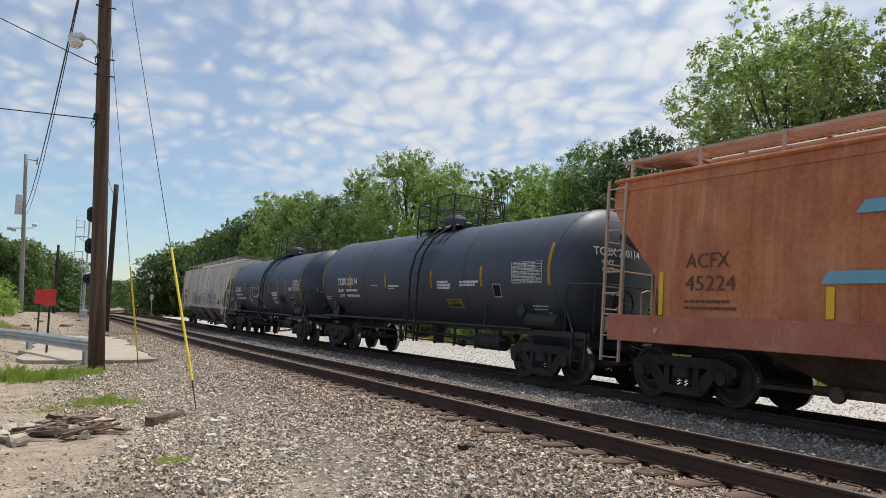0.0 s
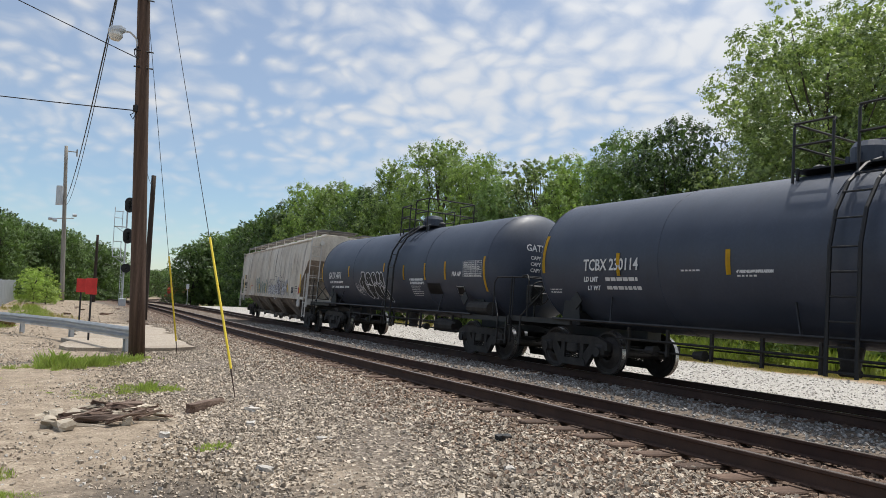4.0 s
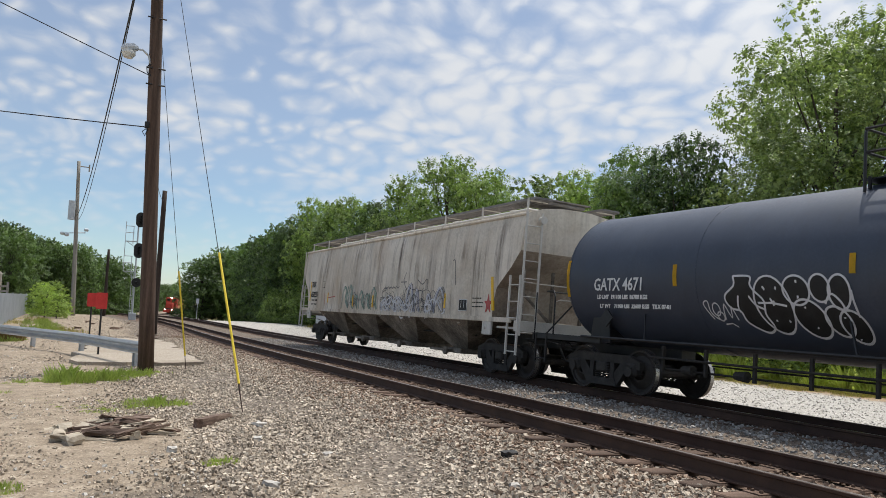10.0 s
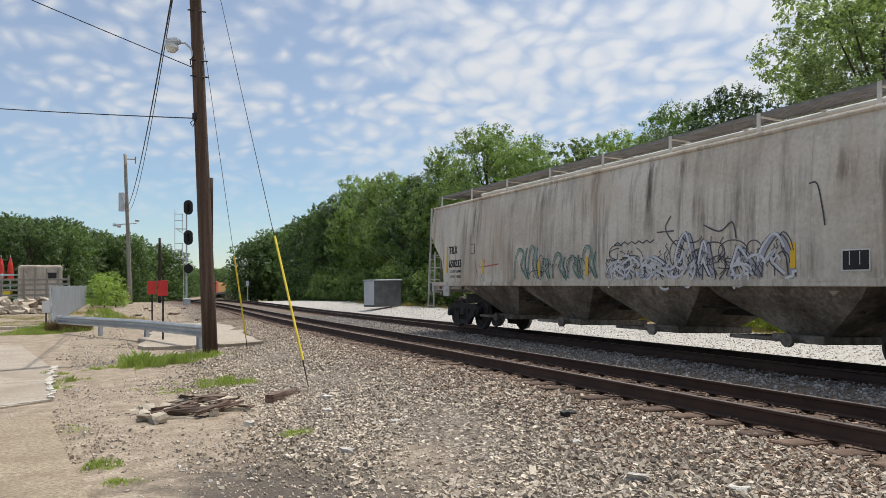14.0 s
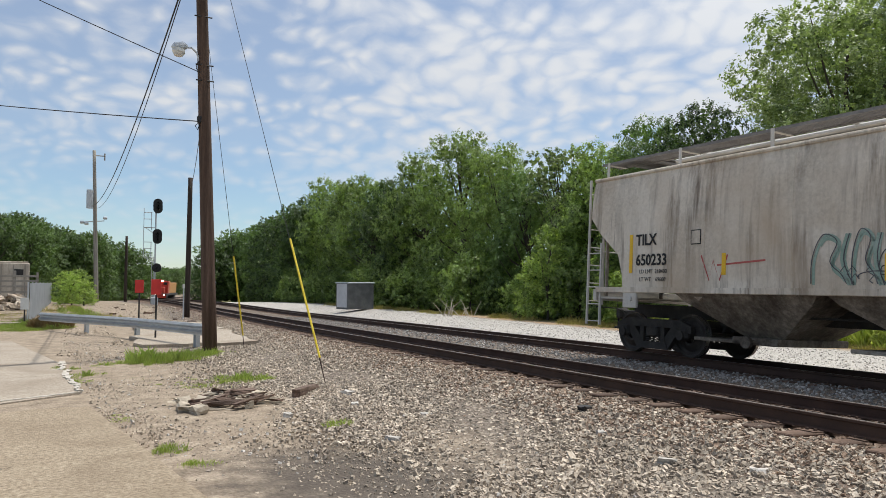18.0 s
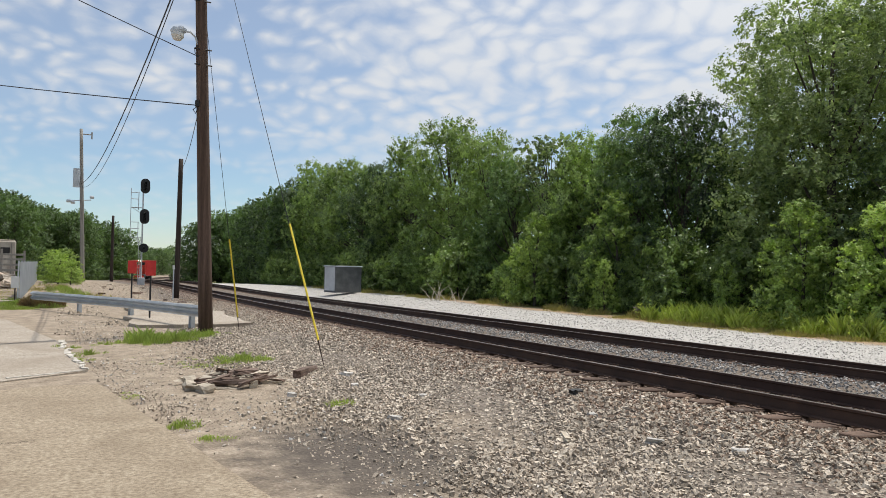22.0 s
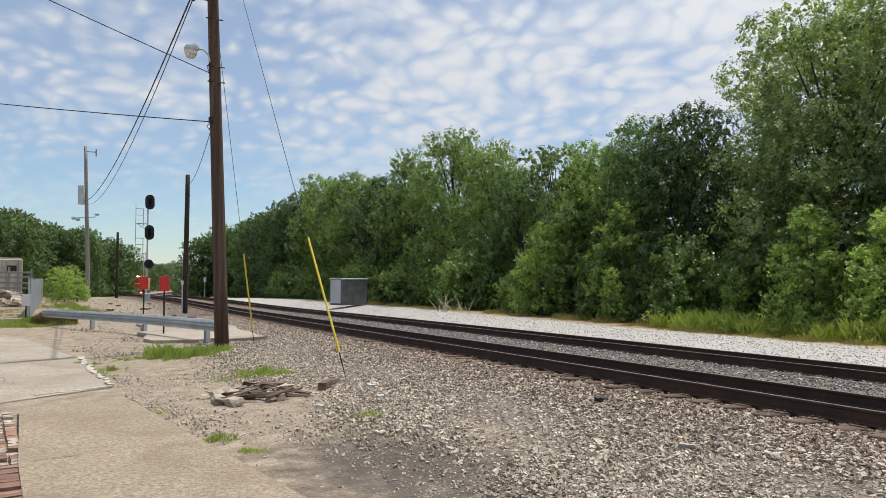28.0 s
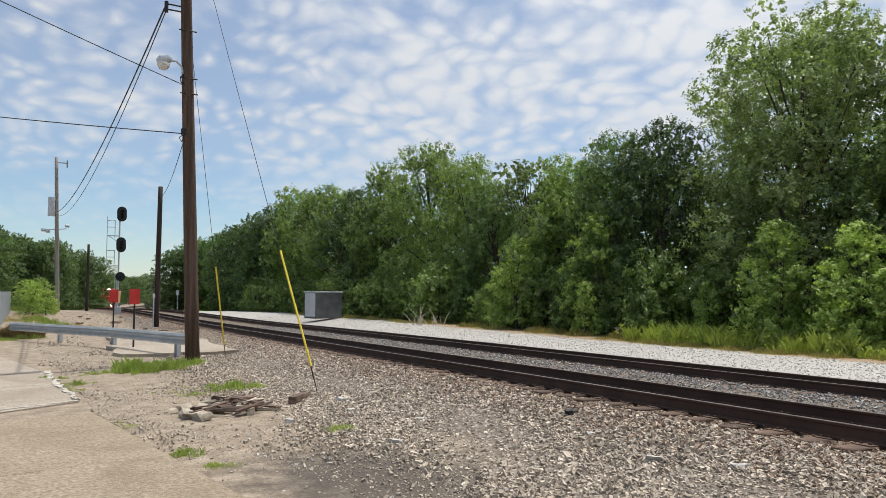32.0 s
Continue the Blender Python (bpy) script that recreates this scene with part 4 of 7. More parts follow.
def build_tank(label, half, lad=-0.72, rear=0.0):
    """lad: where the ladder climbs; rear: how far the top fittings stand behind the middle."""
    car = thing("tank_car", label, "railcar", "cars of the passing train")
    over, r, zc = 0.78, 1.46, 2.42
    tank_shell(car, half, over, r, zc)
    # stub sills and end platforms
    for d in (-1, 1):
        bm = bmesh.new()
        box(bm, (0, d * (half + 0.3), 0.93), (0.42, 3.4, 0.34), bevel=0.02)
        box(bm, (0, d * half, 1.15), (2.2, 0.5, 0.3), bevel=0.04)
        for sx in (-1, 1):
            prism_x(bm, [(d * (half - 0.32), 1.0), (d * (half + 0.32), 1.0), (d * (half + 0.22), 1.75), (d * (half - 0.22), 1.75)], sx * 1.12 - 0.03, sx * 1.12 + 0.03)
        part("stub_sill", bm, M_BLACK, car)
        bm = bmesh.new()
        box(bm, (0, d * (half + 1.75), 1.08), (2.9, 0.55, 0.05))
        box(bm, (0, d * (half + 2.0), 1.02), (2.95, 0.06, 0.16))
        for sx in (-1.42, 1.42):
            box(bm, (sx, d * (half + 0.8), 1.04), (0.07, 2.3, 0.12))
        part("end_platform", bm, M_BLACK, car)
        bm = bmesh.new()
        y0, y1 = d * (half + 1.5), d * (half + 2.05)
        for s in (-1, 1):
            tube(bm, [(s * 1.46, d * (half + 1.25), 1.08), (s * 1.46, d * (half + 1.25), 1.95), (s * 1.44, d * (half + 1.35), 2.08), (s * 1.1, y1, 2.1)], 0.02, 6)
            tube(bm, [(s * 1.46, y0, 1.1), (s * 1.25, d * (half + 0.9), 1.75)], 0.018, 6)
        tube(bm, [(-1.1, y1, 2.1), (1.1, y1, 2.1)], 0.02, 6)
        tube(bm, [(-1.4, y1, 1.08), (-1.4, y1, 2.05)], 0.018, 6)
        tube(bm, [(1.4, y1, 1.08), (1.4, y1, 2.05)], 0.018, 6)
        part("end_handrail", bm, M_BLACK, car)
        ladder(car, -1.45, (d * (half + 1.5), d * (half + 1.9)), 0.45, 1.1, M_DARKSTEEL, 0.3, name="step")
        coupler(car, d * (half + 1.75), d)
        bm = bmesh.new()
        box(bm, (-1.36, d * (half - 0.42), 1.52), (0.03, 0.27, 0.27), (45, 0, 0))
        part("placard_holder", bm, M_BLACK, car)
    bm = bmesh.new()
    for k in range(24):
        a0, a1 = 2 * math.pi * k / 24, 2 * math.pi * (k + 1) / 24
        tube(bm, [(-0.55 + 0.28 * math.cos(a0), -half - 1.95, 1.75 + 0.28 * math.sin(a0)), (-0.55 + 0.28 * math.cos(a1), -half - 1.95, 1.75 + 0.28 * math.sin(a1))], 0.018, 5, False)
    for k in range(5):
        a0 = 2 * math.pi * k / 5
        tube(bm, [(-0.55, -half - 1.9, 1.75), (-0.55 + 0.28 * math.cos(a0), -half - 1.95, 1.75 + 0.28 * math.sin(a0))], 0.012, 4)
    part("brake_wheel", bm, M_BLACK, car)
    bm = bmesh.new()
    box(bm, (-0.55, -half - 1.72, 1.7), (0.42, 0.22, 0.5), bevel=0.04)
    tube(bm, [(-0.55, -half - 1.75, 1.1), (-0.55, -half - 1.75, 1.5)], 0.03, 6)
    part("brake_housing", bm, M_BLACK, car)
    # the long rail beside the tank, saddle bands and underframe gear
    for s in (-1, 1):
        bm = bmesh.new()
        tube(bm, [(s * 1.5, -half - 0.2, 1.10), (s * 1.5, half + 0.2, 1.10)], 0.03, 6)
        for i in (-3, 0, 3):
            yb = i * half / 4.2
            tube(bm, [(s * 1.5, yb, 1.10), (s * 1.22, yb + 0.3, 1.62)], 0.02, 5)
        part("side_rail", bm, M_BLACK, car)
    for z, x, r0 in ((0.60, -0.95, 0.022), (0.80, -1.05, 0.026), (0.70, 0.7, 0.02)):
        bm = bmesh.new()
        tube(bm, [(x, -half + 1.4, z), (x, half - 1.4, z)], r0, 6)
        part("brake_pipe", bm, M_TRUCK, car)
    for i in range(9):
        y = -half + 1.7 + i * (2 * half - 3.4) / 8
        bm = bmesh.new()
        box(bm, (-1.0, y, 0.78), (0.06, 0.05, 0.5))
        part("pipe_hanger", bm, M_TRUCK, car)
    for y in (half - 2.2, half - 3.4, -half + 3.6):
        bm = bmesh.new()
        tube(bm, [(-0.98, y, 0.62), (-0.98, y - 0.25, 0.62)], [0.07, 0.10], 10)
        part("valve", bm, M_TRUCK, car)
    bm = bmesh.new()
    tube(bm, [(-0.9, -half + 1.6, 0.72), (-0.9, -half + 2.7, 0.72)], 0.19, 12)
    part("air_reservoir", bm, M_TRUCK, car)
    bm = bmesh.new()
    tube(bm, [(-1.25, -half + 0.2, 1.28), (-1.25, -half - 0.85, 1.28)], 0.17, 12)
    part("air_reservoir", bm, M_TRUCK, car)
    bm = bmesh.new()
    tube(bm, [(-0.25, 0, 1.05), (-0.25, 0, 0.62)], [0.22, 0.14], 12)
    box(bm, (-0.25, 0, 0.58), (0.24, 0.3, 0.12), bevel=0.03)
    part("bottom_outlet", bm, M_TRUCK, car)
    # ladder up the middle, top platform and valve dome
    bm = bmesh.new()
    for yy in (lad - 0.23, lad + 0.23):
        pts = [(-1.62, yy, 0.55), (-1.62, yy, 2.45)]
        for a in (20, 40, 60, 75):
            pts.append((-1.60 * math.cos(radians(a)), yy, 2.45 + 1.55 * math.sin(radians(a))))
        tube(bm, pts, 0.032, 6)
    for i in range(6):
        tube(bm, [(-1.62, lad - 0.23, 0.62 + i * 0.36), (-1.62, lad + 0.23, 0.62 + i * 0.36)], 0.016, 5)
    for a in (15, 32, 48, 64):
        c, s = -1.60 * math.cos(radians(a)), 2.45 + 1.55 * math.sin(radians(a))
        tube(bm, [(c, lad - 0.23, s), (c, lad + 0.23, s)], 0.016, 5)
    part("ladder", bm, M_BLACK, car)
    bm = bmesh.new()
    for yy in (lad - 0.70, lad - 0.40, lad + 0.42):
        pts = [(-(r + 0.02) * math.cos(radians(a)), yy, zc + (r + 0.02) * math.sin(radians(a))) for a in range(36, 181, 12)]
        tube(bm, pts, 0.011, 5)
    part("band", bm, M_TANK, car)
    # top fittings: walkway plates, two guard cages and the valve dome between them
    for sx in (-0.5, 0.5):
        bm = bmesh.new()
        box(bm, (sx, rear - 0.3, 3.86), (0.42, 2.3, 0.02))
        for yy in (rear - 1.3, rear + 0.7):
            box(bm, (sx * 1.5, yy, 3.78), (0.04, 0.04, 0.2))
        part("top_platform", bm, M_BLACK, car)
    for y0, y1, h in ((rear + 0.02, rear + 0.72, 4.62), (rear - 1.35, rear - 0.40, 4.74)):
        for sx in (-0.85, 0.85):
            for yy in (y0, y1):
                bm = bmesh.new()
                tube(bm, [(sx, yy, 3.62), (sx, yy, h - 0.06), (sx * 0.95, yy, h)], 0.024, 6)
                part("guard_post", bm, M_BLACK, car)
            for z in ((h + 3.87) / 2, h):
                bm = bmesh.new()
                tube(bm, [(sx, y0, z), (sx, y1, z)], 0.022, 6)
                part("guard_bar", bm, M_BLACK, car)
        out = y1 if y0 > rear else y0
        for z in ((h + 3.87) / 2, h):
            bm = bmesh.new()
            tube(bm, [(-0.85, out, z), (0.85, out, z)], 0.022, 6)
            part("guard_bar", bm, M_BLACK, car)
    bm = bmesh.new()
    tube(bm, [(0, rear - 0.1, 3.80), (0, rear - 0.1, 4.22), (0, rear - 0.1, 4.32), (0, rear - 0.1, 4.36)], [0.33, 0.33, 0.27, 0.12], 20)
    for k in range(6):
        box(bm, (0.36 * math.cos(k * 1.047), rear - 0.1 + 0.36 * math.sin(k * 1.047), 4.05), (0.06, 0.06, 0.12), (0, 0, k * 60))
    part("valve_dome", bm, M_TANK, car)
    for yy in (-0.95, 0.75):
        bm = bmesh.new()
        tube(bm, [(-0.1, rear + yy, 3.85), (-0.1, rear + yy, 4.02), (-0.1, rear + yy, 4.06)], [0.12, 0.12, 0.06], 10)
        part("fitting", bm, M_BLACK, car)
    # weld seams
    for yy in (-half - over, -half * 0.52, half * 0.52, half + over):
        bm = bmesh.new()
        pts = [((r + 0.002) * math.cos(radians(a)), yy, zc + (r + 0.002) * math.sin(radians(a))) for a in range(0, 361, 10)]
        tube(bm, pts, 0.009, 4, False)
        part("weld_seam", bm, M_TANK, car)
    sets = build_truck(car, -half) + build_truck(car, half)
    return car, sets


def bars(car, r, zc, y0, z0, w, rows, pitch, thick, mat, tank=True, seed=1):
    """Rows of small unreadable writing as plain bars, from y0 towards -y and down."""
    rng = random.Random(seed)
    bm = bmesh.new()
    for i in range(rows):
        z = z0 - i * pitch
        x, lean = on_tank(r, zc, z) if tank else (-1.625, 0.0)
        y, end = y0, y0 - w * rng.uniform(0.75, 1.0)
        while y > end:
            q = rng.uniform(0.06, 0.16) * min(1.0, w)
            box(bm, (x - 0.003, y - q / 2, z), (0.005, q, thick), (0, lean, 0))
            y -= q + 0.03
    return tagged(part("stencil", bm, mat, car), kind="stuff")


SPEED0, SLOW = 2.98, 0.017


def gone(t):
    return SPEED0 * t - SLOW * t * t


R_T, Z_T = 1.46, 2.42
TRAIN = []
# the bays, gates and slope sheets carry the underside's shade in their colour
car, sets = build_hopper("faded orange covered hopper car with blue stripes", 6.9, M_ORANGE, M_RUSTSHADE, M_TAN, M_TAN, 3, True)
TRAIN.append((car, sets, 32.6 - 6.9))
side_text(car, "ACFX", -1.632, 6.9 - 0.50, 2.28, 0.36, M_FADED, 0.95)
side_text(car, "45224", -1.632, 6.9 - 0.50, 1.90, 0.36, M_FADED, 1.12)
bars(car, 0, 0, 6.9 - 0.5, 1.72, 1.05, 2, 0.11, 0.045, M_FADED, False, 4)
decal(car, "reflector", M_REFLECT, -1.63, 6.9 + 0.02, 1.85, 0.09, 0.75)
decal(car, "reflector", M_REFLECT, -1.63, 6.9 - 3.05, 1.72, 0.12, 0.45)
M_BLUE = material("faded_blue_stripe", ((0.12, 0.30, 0.40), (0.17, 0.38, 0.50), (0.24, 0.46, 0.56)), 0.6, 0, 2, 30, 0)
for yy, zz, ww in ((6.9 - 5.0, 3.05, 3.2), (6.9 - 5.0, 2.08, 4.2)):
    bm = bmesh.new()
    prism_x(bm, [(yy + ww / 2, zz - 0.09), (yy + ww / 2 - 0.12, zz + 0.09), (yy - ww / 2, zz + 0.09), (yy - ww / 2, zz - 0.09)], -1.645, -1.60)
    part("stripe", bm, M_BLUE, car)

car, sets = build_tank("black tank car with white stencils and yellow reflector stripes", 5.9)
TRAIN.append((car, sets, 36.5 + 5.9))
tcbx = car
car, sets = build_tank("black tank car with a white outlined graffiti tag", 5.92, -0.84, -0.35)
TRAIN.append((car, sets, 58.10))
gatx = car
car, sets = build_hopper("pale grey covered hopper car with rust streaks and graffiti", 7.86, M_HOP, M_HOPUNDER, M_LADDER, M_GRATE, 4)
TRAIN.append((car, sets, 67.94 + 7.86))
tilx = car


def tank_text(car, words, y, z, size, squeeze=1.0):
    x, lean = on_tank(R_T, Z_T, z + size * 0.35)
    return side_text(car, words, x - 0.012, y, z, size, M_WHITE, squeeze, -lean * 0.0, 0.006)


# lettering and stripes of the two tank cars
tank_text(tcbx, "TCBX 230114", 5.20, 2.16, 0.335, 0.83)
tank_text(tcbx, "LD LMT", 5.23, 1.93, 0.14, 0.95)
tank_text(tcbx, "LT WT", 5.16, 1.76, 0.14, 0.95)
bars(tcbx, R_T, Z_T, 4.56, 1.98, 1.05, 2, 0.17, 0.075, M_WHITE, seed=5)
curved_plate("reflector", tcbx, M_REFLECT, R_T, Z_T, 4.14, 2.05, 2.50, 0.10, 0.016)
bars(tcbx, R_T, Z_T, 6.5, 1.76, 0.42, 2, 0.06, 0.03, M_WHITE, seed=15)
for y, z0, z1 in ((6.62, 2.12, 2.98), (1.45, 2.05, 2.48), (-1.38, 2.05, 2.5), (-3.87, 2.05, 2.55), (-6.52, 2.08, 3.0)):
    curved_plate("reflector", tcbx, M_REFLECT, R_T, Z_T, y, z0, z1, 0.10)
curved_plate("data_plate", tcbx, M_WHITE, R_T, Z_T, -4.52, 1.80, 2.12, 0.34)
curved_plate("data_plate", tcbx, M_BLACK, R_T, Z_T, -4.52, 1.83, 2.09, 0.28, 0.010)
bars(tcbx, R_T, Z_T, -4.45, 2.02, 0.16, 2, 0.12, 0.07, M_WHITE, seed=16)


def data_table(car, y0, y1, z0, z1, rows):
    """A ruled table of small print: white lines and bars."""
    bm = bmesh.new()
    for i in range(rows + 1):
        z = z0 + (z1 - z0) * i / rows
        x, lean = on_tank(R_T, Z_T, z)
        box(bm, (x - 0.004, (y0 + y1) / 2, z), (0.005, abs(y1 - y0), 0.008), (0, lean, 0))
    zc = (z0 + z1) / 2
    x, lean = on_tank(R_T, Z_T, zc)
    for k in (0.0, 0.45, 0.7, 1.0):
        box(bm, (x - 0.012, y0 + (y1 - y0) * k, zc), (0.005, 0.010, z1 - z0), (0, lean, 0))
    tagged(part("data_table", bm, M_WHITE, car), "white ruled table of small print", kind="stuff")
    bars(car, R_T, Z_T, y0 - 0.03, z1 - 0.035, abs(y1 - y0) * 0.95, rows, (z1 - z0) / rows, 0.018, M_WHITE, seed=rows)


data_table(tcbx, -5.17, -6.28, 2.12, 2.60, 8)
for k, words in enumerate(("EXT HEATER PIPES", "NO INLET OR OUTLET", "PIPE CAPS REQUIRED")):
    tank_text(tcbx, words, -1.72, 2.16 - 0.075 * k, 0.072, 0.95)
for k, words in enumerate(("MAX OPERATING PRESSURE", "FOR HTR COILS 150 PSI")):
    tank_text(tcbx, words, -2.88, 2.15 - 0.075 * k, 0.072, 0.95)
tank_text(tcbx, "4\" FIBERGLASS INSULATION", 1.28, 2.08, 0.06, 0.95)
bars(tcbx, R_T, Z_T, 1.28, 2.03, 0.5, 1, 0.07, 0.03, M_WHITE, seed=18)
bars(tcbx, R_T, Z_T, 2.5, 2.13, 0.5, 1, 0.07, 0.03, M_WHITE, seed=19)
bars(tcbx, R_T, Z_T, -5.75, 1.62, 0.5, 4, 0.07, 0.03, M_WHITE, seed=20)
curved_plate("notice", tcbx, material("dull_yellow_notice", ((0.35, 0.29, 0.05), (0.45, 0.38, 0.08), (0.52, 0.45, 0.12)), 0.6, 0, 5, 40, 0), R_T, Z_T, -2.42, 1.52, 1.76, 0.74)
bars(tcbx, R_T + 0.009, Z_T, -2.12, 1.715, 0.62, 3, 0.035, 0.018, M_LETTER, seed=41)
bars(tcbx, R_T + 0.009, Z_T, -2.12, 1.59, 0.62, 1, 0.1, 0.09, M_LETTER, seed=42)
head_text(tcbx, 6.68, "TCBX 230114", -0.80, 2.78, 0.25, 0.85)
for k in range(2):
    head_text(tcbx, 6.68, "CAPY", -0.62, 2.60 - 0.16 * k, 0.13, 0.9)
tank_text(gatx, "GATX 4671", 5.86, 2.08, 0.36, 0.82)
tank_text(gatx, "LD LMT  191100 LBS  86700 KGS", 5.80, 1.91, 0.115, 0.92)
tank_text(gatx, "LT WT    71900 LBS  32600 KGS   TILX 07-01", 5.78, 1.73, 0.115, 0.92)
for y, z0, z1 in ((6.75, 1.95, 2.75), (3.58, 2.15, 2.55), (0.14, 2.3, 2.6), (-1.48, 2.02, 2.5), (-3.03, 2.02, 2.52), (-4.36, 2.02, 2.54), (-6.56, 1.72, 2.62)):
    curved_plate("reflector", gatx, M_REFLECT, R_T, Z_T, y, z0, z1, 0.10)
tank_text(gatx, "4\" FIBERGLASS INSULATION", -1.92, 2.0, 0.085, 0.9)
tank_text(gatx, "DO NOT EXCEED 450\u00b0 F.", -1.92, 1.89, 0.10, 0.9)
bars(gatx, R_T, Z_T, -1.92, 1.83, 0.8, 6, 0.055, 0.018, M_WHITE, seed=10)
curved_plate("patch", gatx, M_BLACK, R_T, Z_T, -3.55, 1.62, 1.92, 0.85, 0.008, "fresh black paint patch")
data_table(gatx, -5.46, -6.44, 2.10, 2.52, 7)
tank_text(gatx, "FRA AIP", -4.80, 2.12, 0.17, 0.9)
curved_plate("data_plate", gatx, M_WHITE, R_T, Z_T, -5.15, 1.60, 1.85, 0.42)
curved_plate("data_plate", gatx, M_BLACK, R_T, Z_T, -5.15, 1.63, 1.82, 0.38, 0.010)
head_text(gatx, 6.70, "GATX 4671", -0.62, 2.84, 0.25, 0.85)
for k in range(3):
    head_text(gatx, 6.70, "CAPY", -0.50, 2.62 - 0.16 * k, 0.13, 0.9)



def stroke_part(car, name, strokes, place, width, mat, label=""):
    """Spray-painted lines: each stroke a list of points in the plane of the side, drawn as a flat ribbon; place() puts them on the car."""
    bm = bmesh.new()
    for pts in strokes:
        n = len(pts)
        prev = None
        for i, (a, b) in enumerate(pts):
            a0, b0 = pts[max(i - 1, 0)]
            a1, b1 = pts[min(i + 1, n - 1)]
            l = math.hypot(a1 - a0, b1 - b0) or 1.0
            nx_, ny_ = -(b1 - b0) / l * width / 2, (a1 - a0) / l * width / 2
            row = [bm.verts.new(place(a + nx_, b + ny_)), bm.verts.new(place(a - nx_, b - ny_))]
            if prev:
                bm.faces.new((prev[0], prev[1], row[1], row[0]))
            prev = row
    bmesh.ops.recalc_face_normals(bm, faces=bm.faces)
    return tagged(part(name, bm, mat, car), label, kind="stuff")


def loop(cy, cz, ry, rz, a0=0, a1=360, lean=0.0, n=22):
    return [(cy + ry * math.cos(radians(a0 + (a1 - a0) * i / n)) + lean * rz * math.sin(radians(a0 + (a1 - a0) * i / n)), cz + rz * math.sin(radians(a0 + (a1 - a0) * i / n))) for i in range(n + 1)]


def on_gatx(y, z):
    x, _ = on_tank(R_T, Z_T, z)
    return Vector((x - 0.007, y, z))


def on_tilx(y, z):
    x = -float(np.interp(z, [h for _, h in HOPSEC], [u for u, _ in HOPSEC]))
    return Vector((x - 0.008, y, z))


# graffiti
M_SPRAYW = material("white_spray_paint", ((0.46, 0.46, 0.48), (0.62, 0.62, 0.64), (0.74, 0.74, 0.76)), 0.6, 0, 3, 30, 0)
M_SPRAYK = material("black_spray_paint", ((0.04, 0.04, 0.045), (0.09, 0.09, 0.10), (0.20, 0.195, 0.20)), 0.7, 0, 3, 30, 0)
M_SPRAYG = material("faded_green_spray_paint", ((0.17, 0.27, 0.21), (0.27, 0.37, 0.31), (0.41, 0.48, 0.43)), 0.7, 0, 3, 30, 0)
M_SPRAYV = material("faded_grey_violet_spray_paint", ((0.26, 0.26, 0.32), (0.37, 0.37, 0.42), (0.48, 0.47, 0.51)), 0.7, 0, 3, 30, 0)
M_SPRAYR = material("faded_red_spray_paint", ((0.35, 0.07, 0.06), (0.45, 0.10, 0.09), (0.52, 0.18, 0.15)), 0.7, 0, 3, 30, 0)
def tag_at(u, v):
    """The bubble tag's own grid on the tank: u runs from 0 to 5.8 towards the rear, v from 1.4 at the top to 4.4 at the foot."""
    k = u / 5.8
    y = 2.475 - 2.46 * k - 0.37 * k * (1 - k)
    return y, 1.585 + (116.7 - 32.68 * v) / (87.0 + 15.0 * k)


def blob(cu, cv, ru, rv, lean=0.0, a0=0, a1=360, n=28):
    return [(cu + ru * math.cos(radians(q)) + lean * rv * math.sin(radians(q)), cv + rv * math.sin(radians(q))) for q in (a0 + (a1 - a0) * i / n for i in range(n + 1))]


def fill_part(car, shapes, place, mat, label):
    """Closed outlines filled with paint, in rings so that they follow the curve of the side."""
    bm = bmesh.new()
    for pts in shapes:
        cy, cz = sum(p[0] for p in pts) / len(pts), sum(p[1] for p in pts) / len(pts)
        prev = None
        for k in range(1, 8):
            ring = [bm.verts.new(place(cy + (p - cy) * k / 7, cz + (q - cz) * k / 7)) for p, q in pts]
            n = len(ring)
            if prev is None:
                bm.faces.new(ring)
            else:
                for i in range(n):
                    bm.faces.new((prev[i], prev[(i + 1) % n], ring[(i + 1) % n], ring[i]))
            prev = ring
    bmesh.ops.recalc_face_normals(bm, faces=bm.faces)
    return tagged(part("graffiti", bm, mat, car), label, kind="stuff")


def smooth_line(pts, n=5):
    """A soft curve through a few points."""
    out = []
    for i in range(len(pts) - 1):
        p0, p1, p2, p3 = pts[max(i - 1, 0)], pts[i], pts[i + 1], pts[min(i + 2, len(pts) - 1)]
        for k in range(n):
            t = k / n
            out.append(tuple(0.5 * (2 * b_ + (c_ - a_) * t + (2 * a_ - 5 * b_ + 4 * c_ - d_) * t * t + (3 * b_ - a_ - 3 * c_ + d_) * t ** 3) for a_, b_, c_, d_ in zip(p0, p1, p2, p3)))
    return out + [pts[-1]]


neck = smooth_line([(0.45, 1.62), (0.46, 2.05), (0.02, 2.55), (0.18, 3.05), (0.58, 3.2), (0.75, 3.7), (1.4, 4.1), (1.78, 3.85), (1.62, 3.3), (1.66, 2.7), (1.3, 2.25), (1.16, 1.98), (1.16, 1.62), (0.45, 1.62)])
blobs = [neck, blob(2.05, 2.85, 0.76, 1.28, 0.12), blob(3.08, 2.18, 0.55, 0.66, 0.05), blob(3.5, 3.42, 0.66, 0.84, 0.2), blob(4.06, 2.05, 0.42, 0.62, 0.05), blob(4.86, 2.2, 0.46, 0.78, 0.0), blob(4.6, 3.5, 0.52, 0.66, 0.15), blob(5.2, 3.72, 0.55, 0.72, 0.18)]
